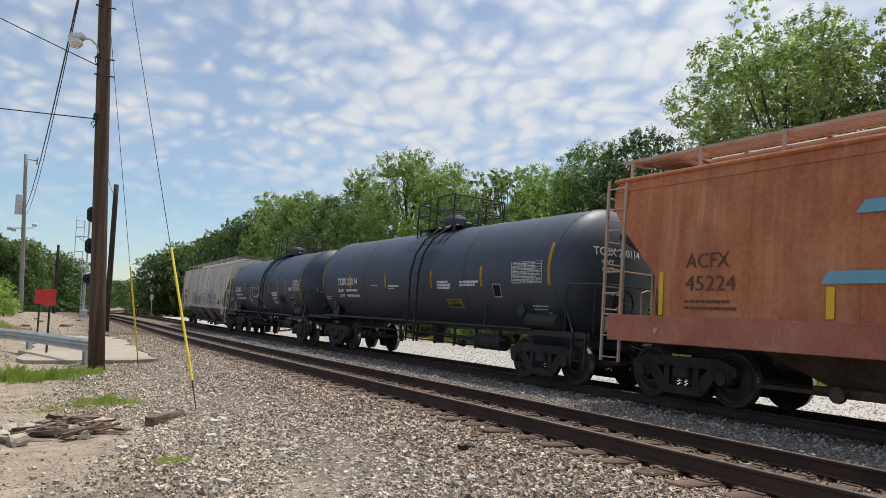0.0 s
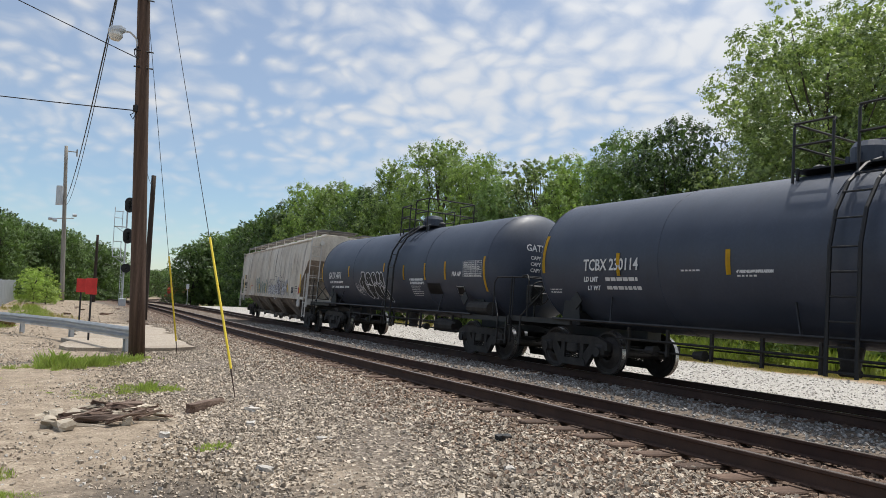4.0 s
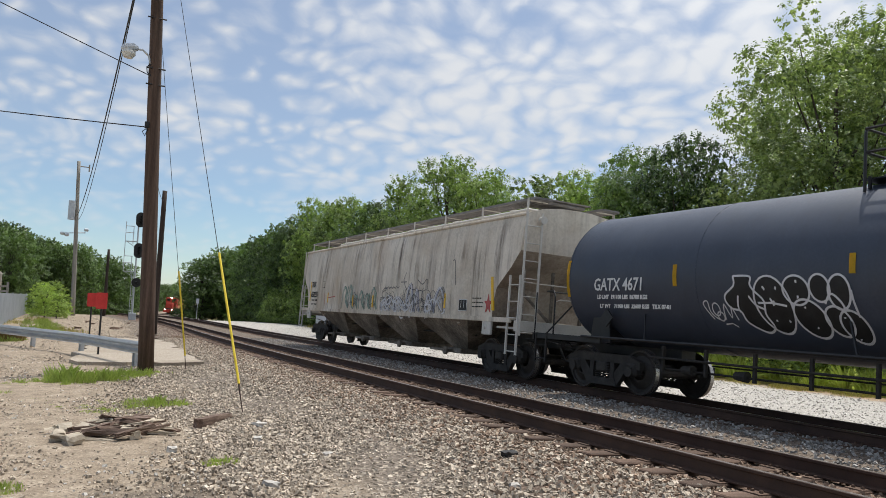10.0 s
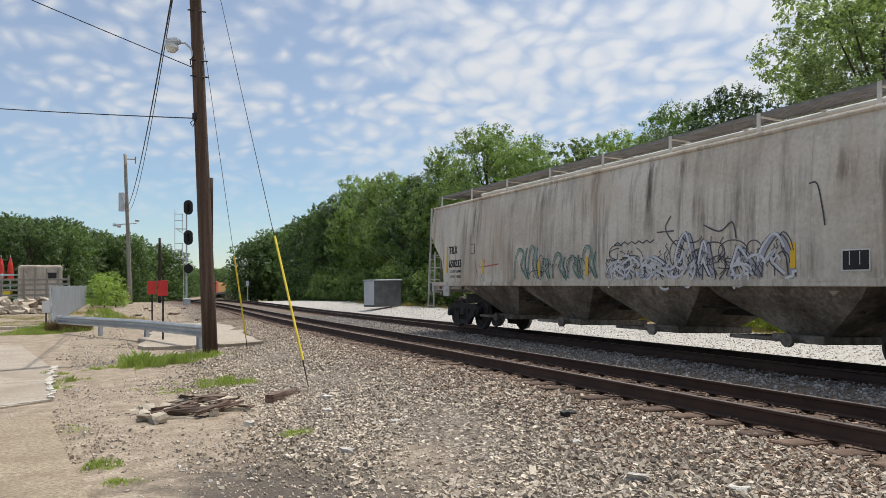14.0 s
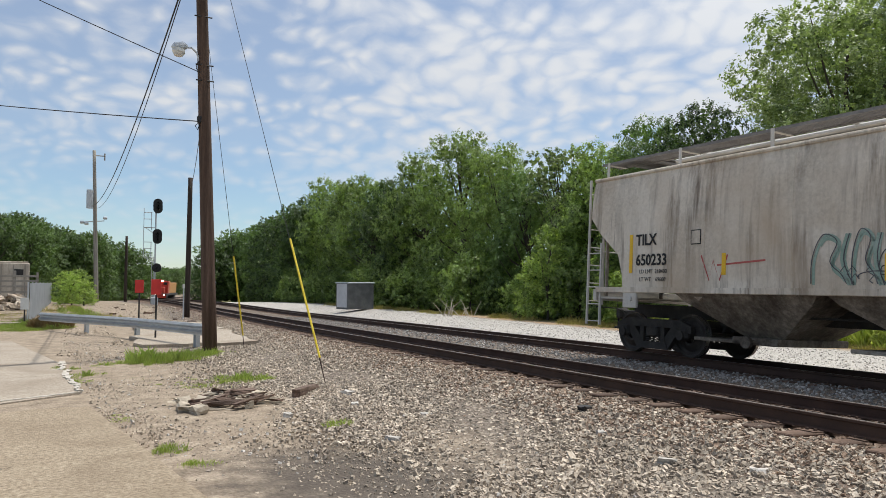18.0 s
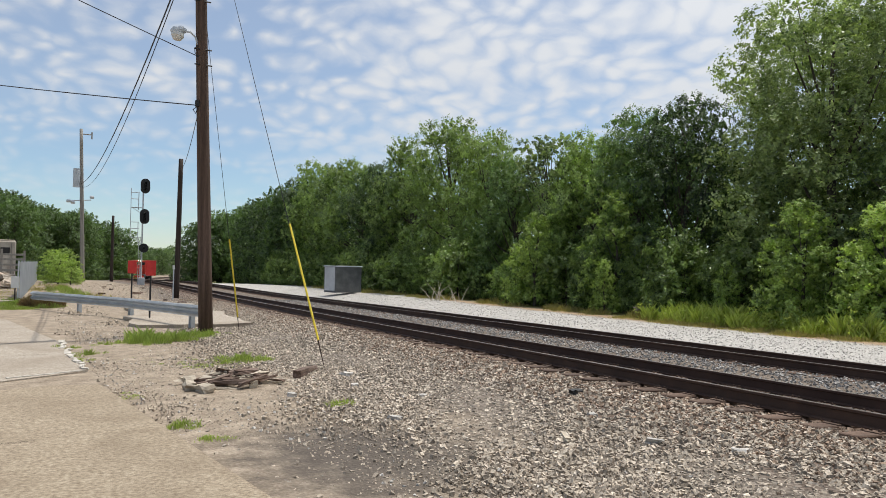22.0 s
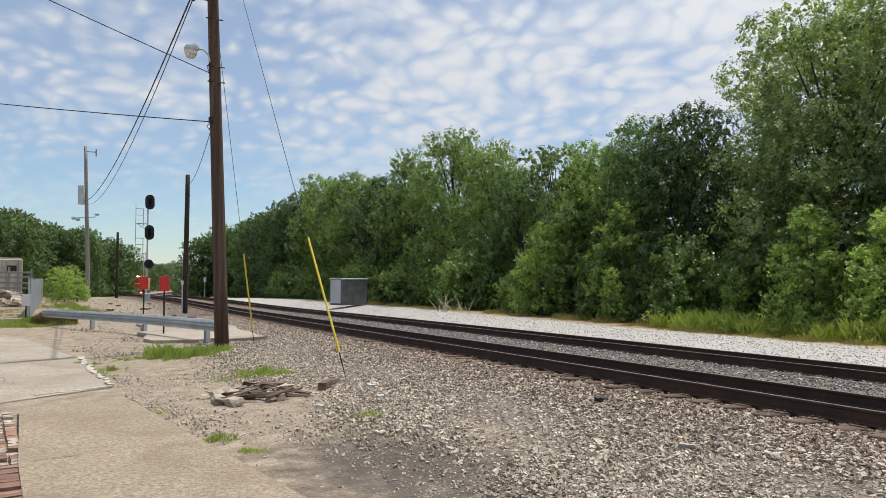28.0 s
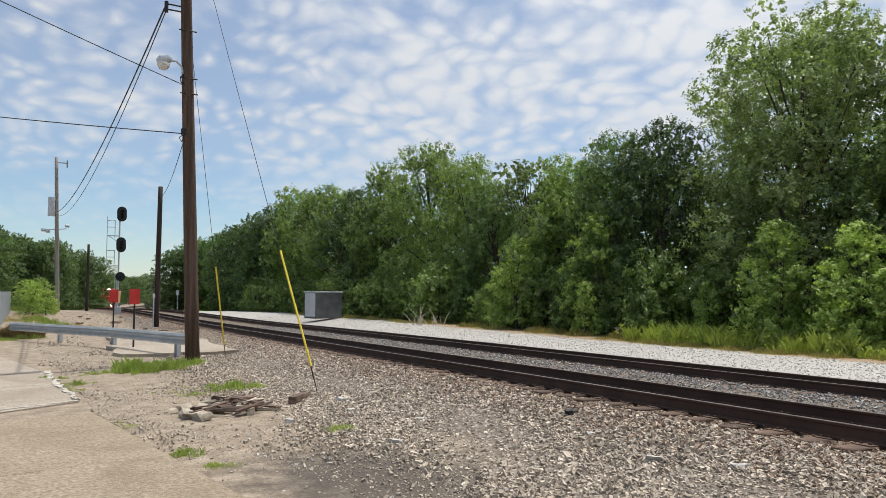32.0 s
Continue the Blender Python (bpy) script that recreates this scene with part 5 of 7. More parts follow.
marks = [smooth_line([(0.6, 2.5), (0.52, 3.0), (0.56, 3.25)]), smooth_line([(1.05, 2.5), (1.3, 2.9), (1.68, 3.1)]), [(1.68, 2.05), (2.02, 2.75), (2.55, 3.62)], [(2.25, 2.05), (2.05, 2.8), (1.98, 3.6)], [(1.4, 2.8), (2.0, 2.78), (2.6, 2.9)], [(3.1, 1.72), (3.12, 2.55)], [(3.32, 2.9), (3.6, 3.85)], [(4.85, 3.3), (5.15, 4.28)], smooth_line([(4.2, 2.75), (4.5, 2.3), (4.85, 2.6), (5.0, 3.0)]), smooth_line([(5.35, 2.1), (5.4, 2.6), (5.5, 3.3)])]
small = [smooth_line([(-0.7, 3.6), (-1.0, 2.95), (-0.8, 2.8), (-0.75, 3.3), (-0.5, 3.6)]), blob(-0.48, 3.15, 0.16, 0.28), blob(-0.36, 3.45, 0.14, 0.2), smooth_line([(-0.2, 3.6), (-0.1, 2.9), (0.1, 3.5), (0.2, 3.0), (0.35, 3.6)]), [(-0.3, 3.8), (0.0, 3.75), (0.2, 3.9)]]
under = lambda y, z: on_gatx(y, z) + Vector((0.002, 0, 0))
fill_part(gatx, [[tag_at(*p) for p in b_] for b_ in blobs], under, M_LETTER, "black fill of the bubble graffiti")
stroke_part(gatx, "graffiti", [[tag_at(*p) for p in b_] for b_ in blobs + marks], lambda y, z: on_gatx(y, z) - Vector((0.002, 0, 0)), 0.034, M_SPRAYW, "white outlined bubble graffiti")
stroke_part(gatx, "graffiti", [[tag_at(*p) for p in b_] for b_ in small], on_gatx, 0.022, M_SPRAYW, "small white scrawl beside the bubble graffiti")


def scribble(y0, y1, z0, z1, n, seed):
    r = random.Random(seed)
    out = []
    for _ in range(n):
        cy, cz = r.uniform(y0, y1), r.uniform(z0, z1)
        kind = r.random()
        if kind < 0.45:
            a = r.uniform(0, 360)
            out.append(loop(cy, cz, r.uniform(0.08, 0.35), r.uniform(0.08, 0.28), a, a + r.uniform(120, 330), r.uniform(-0.4, 0.4), 14))
        elif kind < 0.8:
            h = r.uniform(0.15, 0.5)
            ln = r.uniform(-0.25, 0.25)
            out.append([(cy + ln * q / 6 + 0.05 * math.sin(q * 1.6), min(cz + h * (q / 6 - 0.5), z1 + 0.2)) for q in range(7)])
        else:
            out.append([(cy + 0.07 * q, cz + 0.09 * (q % 2)) for q in range(r.randint(3, 8))])
    return out


HT = 7.86
r5 = random.Random(21)
on_tilx_ = lambda y, z: on_tilx(y, z) - Vector((0.003, 0, 0))
on_top = lambda y, z: on_tilx(y, z) - Vector((0.006, 0, 0))
wash, white, dark = [], [], []
for k in range(7):                       # spiky letters, each an arch with legs and a slash
    cy, h, w_ = -HT + 2.75 + 0.70 * k + r5.uniform(-0.12, 0.12), r5.uniform(0.30, 0.90), r5.uniform(0.16, 0.46)
    arch = smooth_line([(cy + w_, 1.50), (cy + w_ * r5.uniform(0.5, 0.9), 1.50 + h * 0.6), (cy + r5.uniform(-0.1, 0.1), 1.50 + h), (cy - w_ * r5.uniform(0.5, 0.9), 1.50 + h * r5.uniform(0.35, 0.6)), (cy - w_, 1.50)])
    hook = smooth_line([(cy - w_ * 0.6, 1.55), (cy + w_ * 0.2, 1.62 + h * 0.25), (cy - w_ * 0.1, 1.58 + h * 0.55), (cy + w_ * 0.7, 1.55 + h * 0.3)])
    wash.append(arch)
    white += [hook, [(p + 0.05, q + 0.02) for p, q in arch[3:-6]]]
    for e in (-0.07, 0.08):
        dark.append([(p + e, q + 0.03 * (e > 0)) for p, q in arch])
    dark += [[(p + 0.035, q - 0.03) for p, q in hook], [(cy + r5.uniform(-0.3, 0.3), 1.52), (cy + r5.uniform(-0.2, 0.2), 1.52 + h * r5.uniform(0.6, 1.25))]]
dark += scribble(-HT + 2.4, -HT + 7.2, 1.52, 2.05, 60, 4)
white += scribble(-HT + 2.4, -HT + 7.2, 1.50, 1.8, 26, 9)
stroke_part(tilx, "graffiti", wash, on_tilx, 0.10, M_SPRAYV, "faded violet wash under the graffiti")
stroke_part(tilx, "graffiti", white, on_top, 0.05, M_SPRAYW, "white graffiti highlights")
stroke_part(tilx, "graffiti", dark, on_tilx_, 0.021, M_SPRAYK, "black line graffiti")
tops = [[(-HT + 5.6, 2.44), (-HT + 5.1, 2.44)], smooth_line([(-HT + 5.2, 2.75), (-HT + 5.35, 2.5), (-HT + 5.1, 2.2), (-HT + 4.8, 2.05)]), loop(-HT + 4.6, 2.3, 0.25, 0.12, 180, 420, 0.2, 14), smooth_line([(-HT + 4.3, 2.5), (-HT + 3.9, 2.35), (-HT + 3.6, 2.5), (-HT + 3.5, 2.2)])]
tops += [[(-HT + 7.0 - 0.12 * q, 2.24 + 0.06 * (q % 2)) for q in range(12)], smooth_line([(-HT + 2.0, 3.0), (-HT + 1.85, 2.98), (-HT + 1.75, 2.6), (-HT + 1.7, 2.3)])]
stroke_part(tilx, "graffiti", tops, on_tilx_, 0.028, M_SPRAYK, "black scrawl above the graffiti")
green, edge_ = [], []
for k in range(6):                       # tall curled green letters
    cy, h, w_ = -HT + 7.95 + 0.62 * k, r5.uniform(0.45, 1.0), r5.uniform(0.14, 0.34)
    curl = smooth_line([(cy + w_, 1.52), (cy + w_ * 0.9, 1.52 + h * 0.55), (cy + w_ * 0.3, 1.52 + h), (cy - w_ * 0.5, 1.52 + h * 0.85), (cy - w_ * 0.1, 1.52 + h * 0.45), (cy - w_ * 0.7, 1.52 + h * 0.2), (cy - w_, 1.52)])
    leg = smooth_line([(cy - w_ * 0.9, 1.55 + h * r5.uniform(0.7, 1.0)), (cy - w_ * 0.6, 1.52 + h * 0.5), (cy - w_ * 1.1, 1.52)])
    green += [curl, leg, [(p - 0.05, q) for p, q in leg], [(p * 1.0, q - 0.06) for p, q in curl[8:-4]]]
    edge_ += [[(p + 0.045, q + 0.02) for p, q in curl], [(p - 0.04, q) for p, q in leg]]
stroke_part(tilx, "graffiti", green, on_tilx, 0.055, M_SPRAYG, "faded green graffiti")
stroke_part(tilx, "graffiti", edge_ + scribble(-HT + 7.7, -HT + 11.2, 1.55, 1.9, 16, 17), on_tilx_, 0.018, M_SPRAYK, "dark outline of the green graffiti")
for yy, ww in ((-HT + 8.0, 0.10), (-HT + 10.1, 0.08)):
    decal(tilx, "reflector", M_REFLECT, -1.636, yy, 1.80, ww, 0.42)
stroke_part(tilx, "graffiti", [[(HT - 1.9, 2.1), (HT - 2.1, 1.6), (HT - 2.2, 2.0), (HT - 2.35, 1.6), (HT - 2.55, 2.1)], [(HT - 2.3, 1.9), (HT - 3.4, 1.97)]], on_tilx, 0.035, M_SPRAYR, "red scrawl")
star = [(-HT - 0.20 + (0.20 if i % 2 == 0 else 0.085) * math.cos(radians(90 + 36 * i)), 1.78 + (0.26 if i % 2 == 0 else 0.10) * math.sin(radians(90 + 36 * i))) for i in range(10)]
bm = bmesh.new()
prism_x(bm, star, -1.632, -1.60)
part("star", bm, M_SPRAYR, tilx, "red painted star")
side_text(tilx, "TILX", -1.632, HT - 0.04, 2.38, 0.34, M_LETTER, 0.88, 0, 0.008)
side_text(tilx, "650233", -1.632, HT - 0.04, 1.94, 0.34, M_LETTER, 0.92, 0, 0.008)
side_text(tilx, "LD LMT  218400", -1.632, HT - 0.16, 1.76, 0.125, M_LETTER, 0.95)
side_text(tilx, "LT WT    69600", -1.632, HT - 0.16, 1.59, 0.125, M_LETTER, 0.95)
end_text(tilx, "TILX", -HT - 1.556, 0.45, 3.60, 0.24, M_LETTER, 0.95)
end_text(tilx, "650233", -HT - 1.556, 0.42, 3.33, 0.24, M_LETTER, 0.95)
for y, z, h in ((HT + 0.12, 2.2, 0.85), (HT - 2.46, 1.92, 0.42), (-HT + 2.3, 1.85, 0.42)):
    decal(tilx, "reflector", M_REFLECT, -1.625, y, z, 0.10, h)
bm = bmesh.new()
prism_x(bm, [(-HT - 0.40, 1.62), (-HT - 0.50, 1.62), (-HT - 0.36, 2.48), (-HT - 0.26, 2.48)], -1.634, -1.60)
part("reflector", bm, M_REFLECT, tilx)
decal(tilx, "data_plate", M_LETTER, -1.627, -HT + 1.18, 1.74, 0.43, 0.29)
decal(tilx, "data_plate_border", M_WHITE, -1.625, -HT + 1.18, 1.74, 0.47, 0.33)
for yy in (0.10, -0.07):
    decal(tilx, "data_plate_line", M_WHITE, -1.631, -HT + 1.18 + yy, 1.77, 0.012, 0.2)
decal(tilx, "data_plate", M_LETTER, -1.625, HT - 1.75, 2.48, 0.26, 0.30)
decal(tilx, "data_plate", M_HOP, -1.629, HT - 1.75, 2.48, 0.22, 0.26)
bars(tilx, 0, 0, -HT + 0.65, 1.93, 0.62, 3, 0.11, 0.026, M_LETTER, False, 21)


# ---------------------------------------------------------------- lineside things
def build_utility_pole(name, label, x, y, top, r0, r1, mat, lean=(0, 0)):
    z = ground_at(x, y)
    p = thing(name, label, "utility pole", m=pose(x, y, z))
    bm = bmesh.new()
    h = top - z
    tube(bm, [(lean[0] * k / 8, lean[1] * k / 8, -0.3 + (h + 0.3) * k / 8) for k in range(9)], [r0 + (r1 - r0) * k / 8 for k in range(9)], 16)
    part("pole", bm, mat, p, smooth=True)
    return p


POLE_X, POLE_Y, POLE_TOP = -3.81, 42.4, 14.2
pole = build_utility_pole("utility_pole", "tall weathered brown wooden utility pole with a street lamp arm", POLE_X, POLE_Y, POLE_TOP, 0.185, 0.115, M_POLE, (-0.56, 0.14))
PZ = ground_at(POLE_X, POLE_Y)


def pole_at(z):
    k = (z - PZ) / (POLE_TOP - PZ)
    return Vector((POLE_X - 0.56 * k, POLE_Y + 0.14 * k, z))


def rel(v):
    return Vector(v) - Vector((POLE_X, POLE_Y, PZ))


a = rel(pole_at(7.0))
bm = bmesh.new()
tube(bm, [a + Vector((-0.1, -0.05, 0)), a + Vector((-0.18, -0.06, 0.25)), a + Vector((-0.32, -0.08, 0.36)), a + Vector((-0.52, -0.1, 0.34))], 0.025, 8)
part("lamp_arm", bm, M_GALV, pole)
bm = bmesh.new()
tube(bm, [a + Vector((-0.42, -0.1, 0.36)), a + Vector((-0.52, -0.1, 0.37)), a + Vector((-0.70, -0.1, 0.32)), a + Vector((-0.78, -0.1, 0.28))], [0.05, 0.11, 0.12, 0.06], 12)
head = part("lamp_head", bm, M_GALV, pole)
bm = bmesh.new()
tube(bm, [a + Vector((-0.62, -0.1, 0.27)), a + Vector((-0.63, -0.1, 0.20)), a + Vector((-0.64, -0.1, 0.10))], [0.15, 0.16, 0.10], 14)
part("lamp_bowl", bm, M_LENSGLASS, pole, "clear ribbed glass lamp bowl")
bm = bmesh.new()
tube(bm, [a + Vector((-0.1, -0.1, -0.1)) + Vector((0.10 * math.cos(k * 0.6), 0, 0.14 * math.sin(k * 0.6))) for k in range(10)], 0.012, 5)
part("cable_loop", bm, M_WIRE, pole)
bm = bmesh.new()
b5 = rel(pole_at(5.5))
box(bm, b5 + Vector((-0.16, -0.08, 0.05)), (0.10, 0.10, 0.16), bevel=0.01)
tube(bm, [b5 + Vector((-0.18, -0.08, -0.05)), b5 + Vector((-0.26, -0.1, -0.12)), b5 + Vector((-0.2, -0.1, -0.22)), b5 + Vector((-0.12, -0.08, 0.0))], 0.012, 5)
part("wire_bracket", bm, M_DARKSTEEL, pole)
bm = bmesh.new()
b9 = rel(pole_at(8.85))
for dz in (0, -0.14):
    tube(bm, [b9 + Vector((-0.05, 0, dz)), b9 + Vector((-0.55, 0, dz))], 0.02, 6)
tube(bm, [b9 + Vector((-0.5, 0, 0.06)), b9 + Vector((-0.5, 0, -0.22))], 0.05, 8)
part("wire_bracket", bm, M_DARKSTEEL, pole)
for z in (6.95, 6.55, 8.2):
    v = rel(pole_at(z))
    bm = bmesh.new()
    tube(bm, [v + Vector((-0.22, -0.12, 0)), v + Vector((0.22, -0.12, 0))], 0.018, 6)
    part("bolt", bm, M_DARKSTEEL, pole)

build_utility_pole("utility_pole", "short dark bare wooden pole beside the track", -0.75, 65.0, 7.15, 0.15, 0.12, M_POLEDARK, (0.05, 0))
build_utility_pole("utility_pole", "dark wooden stub pole standing by the yard", -0.33, 105.0, 6.2, 0.16, 0.12, M_POLEDARK)
pole3 = build_utility_pole("utility_pole", "tall grey wooden pole carrying a transformer and floodlights", -3.38, 98.0, 13.6, 0.2, 0.14, M_POLEGREY, (-0.5, 0))
bm = bmesh.new()
tube(bm, [(-0.75, -0.05, 8.6), (-0.75, -0.05, 10.3)], 0.30, 14)
part("transformer", bm, M_GALV, pole3)
bm = bmesh.new()
tube(bm, [(-1.15, 0, 7.35), (0.5, 0, 7.5)], 0.05, 6)
for sx, sz in ((-1.35, 7.3), (-1.0, 7.2), (0.55, 7.75)):
    box(bm, (sx, -0.15, sz), (0.36, 0.26, 0.24), (25, 0, 0), 0.05)
part("floodlight", bm, M_GALV, pole3)
bm = bmesh.new()
tube(bm, [(-0.45, 0, 13.5), (0.45, 0, 13.5)], 0.05, 6)
tube(bm, [(0.4, 0, 13.1), (0.4, 0, 13.75)], 0.06, 6)
part("crossarm", bm, M_POLEGREY, pole3)


def wire(name, label, p0, p1, sag, r=0.012, n=18):
    bm = bmesh.new()
    p0, p1 = Vector(p0), Vector(p1)
    tube(bm, [p0.lerp(p1, i / n) - Vector((0, 0, sag * 4 * (i / n) * (1 - i / n))) for i in range(n + 1)], r, 5)
    ob = part(name, bm, M_WIRE)
    return tagged(ob, label, "cable")


top3 = Vector((-3.73, 98, 8.6))
wire("power_cable", "thick black sagging power cable", pole_at(8.85) + Vector((-0.5, 0, 0)), top3, 1.1, 0.022)
wire("power_cable", "thin grey sagging power cable", pole_at(8.70) + Vector((-0.5, 0, 0)), top3 + Vector((0.1, 0, -0.3)), 1.5, 0.014)
wire("overhead_wire", "black overhead wire running off the pole", pole_at(6.75) + Vector((-0.1, -0.1, 0)), pole_at(6.75) + Vector((-14.5, 3.6, 6.3)), 0.1, 0.012)
wire("overhead_wire", "black overhead wire running off the pole", pole_at(5.5) + Vector((-0.2, -0.08, 0)), pole_at(5.5) + Vector((-12.8, 15.3, 3.2)), 0.12, 0.014)
wire("overhead_wire", "thin overhead wire towards the short pole", pole_at(5.45) + Vector((-0.1, 0, 0)), (-0.72, 65.0, 6.6), 0.4, 0.010)


def build_guy(x, y, tops, label):
    """A steel guy wire from the pole's top to an anchor, with a yellow plastic guard on its lower end."""
    z = ground_at(x, y)
    g = thing("guy_wire", label, "guy wire", "guy wires of the pole", m=pose(x, y, z))
    d = Vector(tops) - Vector((x, y, z))
    bm = bmesh.new()
    tube(bm, [(0, 0, -0.05), d], 0.0065, 5)
    part("wire", bm, M_WIRE, g)
    bm = bmesh.new()
    tube(bm, [d * 0.036, d * GUARD], 0.021, 8)
    part("guard", bm, M_YELLOW, g, "yellow plastic guy guard")
    bm = bmesh.new()
    tube(bm, [(0, 0, -0.06), d * 0.038], 0.009, 6)
    part("anchor_rod", bm, M_RUST, g)
    return g


GUARD = 0.209
build_guy(-3.24, 35.25, pole_at(12.0), "yellow-sleeved steel guy wire anchored in ballast")
GUARD = 0.262
build_guy(-2.77, 43.21, pole_at(9.0), "yellow-sleeved steel guy wire beside a concrete pad")


def build_guardrail():
    pts = [(-3.90, 43.85), (-4.93, 48.35), (-6.22, 51.75)]
    g = thing("guardrail", "galvanised corrugated steel guardrail on steel posts", "guardrail")
    sec = [(0.0, -0.155), (0.03, -0.14), (0.085, -0.09), (0.085, -0.06), (0.02, -0.02), (0.02, 0.02), (0.085, 0.06), (0.085, 0.09), (0.03, 0.14), (0.0, 0.155)]
    bm = bmesh.new()
    line = [(-3.72, 42.9), (-3.95, 43.7), (-5.02, 48.15), (-6.31, 51.55), (-7.56, 54.9)]
    prev = None
    for i, (x, y) in enumerate(line):
        a, b = Vector(line[max(i - 1, 0)]), Vector(line[min(i + 1, len(line) - 1)])
        d = (b - a).normalized()
        nrm = Vector((-d.y, d.x))
        if nrm.y > 0:
            nrm = -nrm
        z = 0.20 - 0.005 * (y - 42.9)
        row = [bm.verts.new((x + nrm.x * (0.1 + o), y + nrm.y * (0.1 + o), z + h)) for o, h in sec]
        if prev:
            for k in range(len(sec) - 1):
                bm.faces.new((prev[k], prev[k + 1], row[k + 1], row[k]))
        prev = row
    bmesh.ops.solidify(bm, geom=bm.faces[:], thickness=0.006)
    part("rail", bm, M_GALV, g)
    for x, y in pts[:3]:
        bm = bmesh.new()
        z = ground_at(x, y)
        box(bm, (x, y, (0.30 + z - 0.1) / 2), (0.012, 0.15, 0.30 - z + 0.1), (0, 0, 18))
        for q in (-0.07, 0.07):
            box(bm, (x + q * -0.3, y + q, (0.30 + z - 0.1) / 2), (0.11, 0.012, 0.30 - z + 0.1), (0, 0, 18))
        part("post", bm, M_GALV, g)


build_guardrail()


def build_red_board(x, y, label, top=1.54):
    z = ground_at(x, y)
    s = thing("red_board_sign", label, "sign", "red boards", m=pose(x, y, z, 0, 0, -14))
    bm = bmesh.new()
    box(bm, (0, 0.03, (top - z) / 2 - 0.1), (0.05, 0.05, top - z), bevel=0.008)
    part("post", bm, M_DARKSTEEL, s)
    bm = bmesh.new()
    box(bm, (0, 0, top - z - 0.25), (0.29, 0.02, 0.46), bevel=0.004)
    part("board", bm, M_RED, s)


build_red_board(-4.57, 51.5, "blank red board on a thin steel post")
build_red_board(-4.57, 46.9, "blank red board on a thin steel post nearer the guardrail")


def build_signal(x, y):
    z = ground_at(x, y)
    s = thing("railway_signal", "three-headed railway signal mast with black targets and ladder", "signal", m=pose(x, y, z))
    bm = bmesh.new()
    tube(bm, [(0, 0, 0), (0, 0, 9.4)], 0.07, 10)
    box(bm, (0, 0, 0.3), (0.6, 0.6, 0.7), bevel=0.03)
    part("mast", bm, M_GALV, s)
    for h in (9.15, 6.32, 3.4):
        bm = bmesh.new()
        pts = [(0.42 * math.cos(radians(q)), 0.27 * (1 if math.sin(radians(q)) > 0 else -1) * (0 if h < 4 else 1) + 0.42 * math.sin(radians(q))) for q in range(0, 360, 18)]
        prism(bm, [(px_ + 0.12, pz_ + h) for px_, pz_ in pts], -0.34, -0.30)
        hd = part("signal_head", bm, M_BLACK, s)
        for dz in ((-0.28, 0.0, 0.28) if h > 4 else (0.0,)):
            bm = bmesh.new()
            tube(bm, [(0.12, -0.34, h + dz), (0.12, -0.62, h + dz - 0.02)], 0.11, 10, False)
            part("hood", bm, M_BLACK, hd)
        bm = bmesh.new()
        box(bm, (0.1, -0.12, h), (0.22, 0.36, 0.5), bevel=0.03)
        part("lamp_case", bm, M_BLACK, hd)
    bm = bmesh.new()
    tube(bm, [(-1.02, 0.2, 4.4), (-1.02, 0.2, 8.95)], 0.03, 5)
    for z0, z1 in ((7.15, 8.55), (4.4, 5.8)):
        tube(bm, [(-0.36, 0.2, z0 - 0.2), (-0.36, 0.2, z1)], 0.035, 5)
        for z in (z0, (z0 + z1) / 2 + 0.1, z1):
            tube(bm, [(-1.02, 0.2, z), (-0.3, 0.2, z)], 0.035, 5)
        box(bm, (-0.5, 0.15, z0), (0.95, 0.5, 0.05))
        tube(bm, [(-0.9, 0.2, z0), (-0.05, 0.05, z0 - 0.6)], 0.025, 4)
    for q in (-0.26, -0.10):
        tube(bm, [(q, 0.22, 0.3), (q, 0.22, 4.4)], 0.02, 4)
    for k in range(12):
        tube(bm, [(-0.26, 0.22, 0.5 + k * 0.34), (-0.10, 0.22, 0.5 + k * 0.34)], 0.014, 4)
    part("ladder", bm, M_GALV, s)


build_signal(1.40, 96.5)


def build_cabinet():
    c = thing("equipment_cabinet", "weathered grey sheet-metal equipment cabinet by the trees", "cabinet", m=pose(13.75, 77.3, -0.6, 0, 0, 15))
    bm = bmesh.new()
    box(bm, (0, 0, 1.05), (2.5, 1.5, 2.0), bevel=0.02)
    part("body", bm, material("grey_sheet", ((0.07, 0.075, 0.08), (0.12, 0.125, 0.13), (0.20, 0.205, 0.21)), 0.6, 0.2, 1.5, 20, 0.05, 1.2), c)
    bm = bmesh.new()
    box(bm, (-1.26, 0, 1.1), (0.04, 1.3, 1.8), bevel=0.01)
    part("door", bm, material("pale_sheet", ((0.4, 0.41, 0.42), (0.55, 0.56, 0.57), (0.66, 0.67, 0.68)), 0.55, 0.1, 1.5, 20, 0.05), c)
    bm = bmesh.new()
    box(bm, (0, 0, 2.08), (2.62, 1.62, 0.08), bevel=0.02)
    part("roof", bm, M_GALV, c)


build_cabinet()


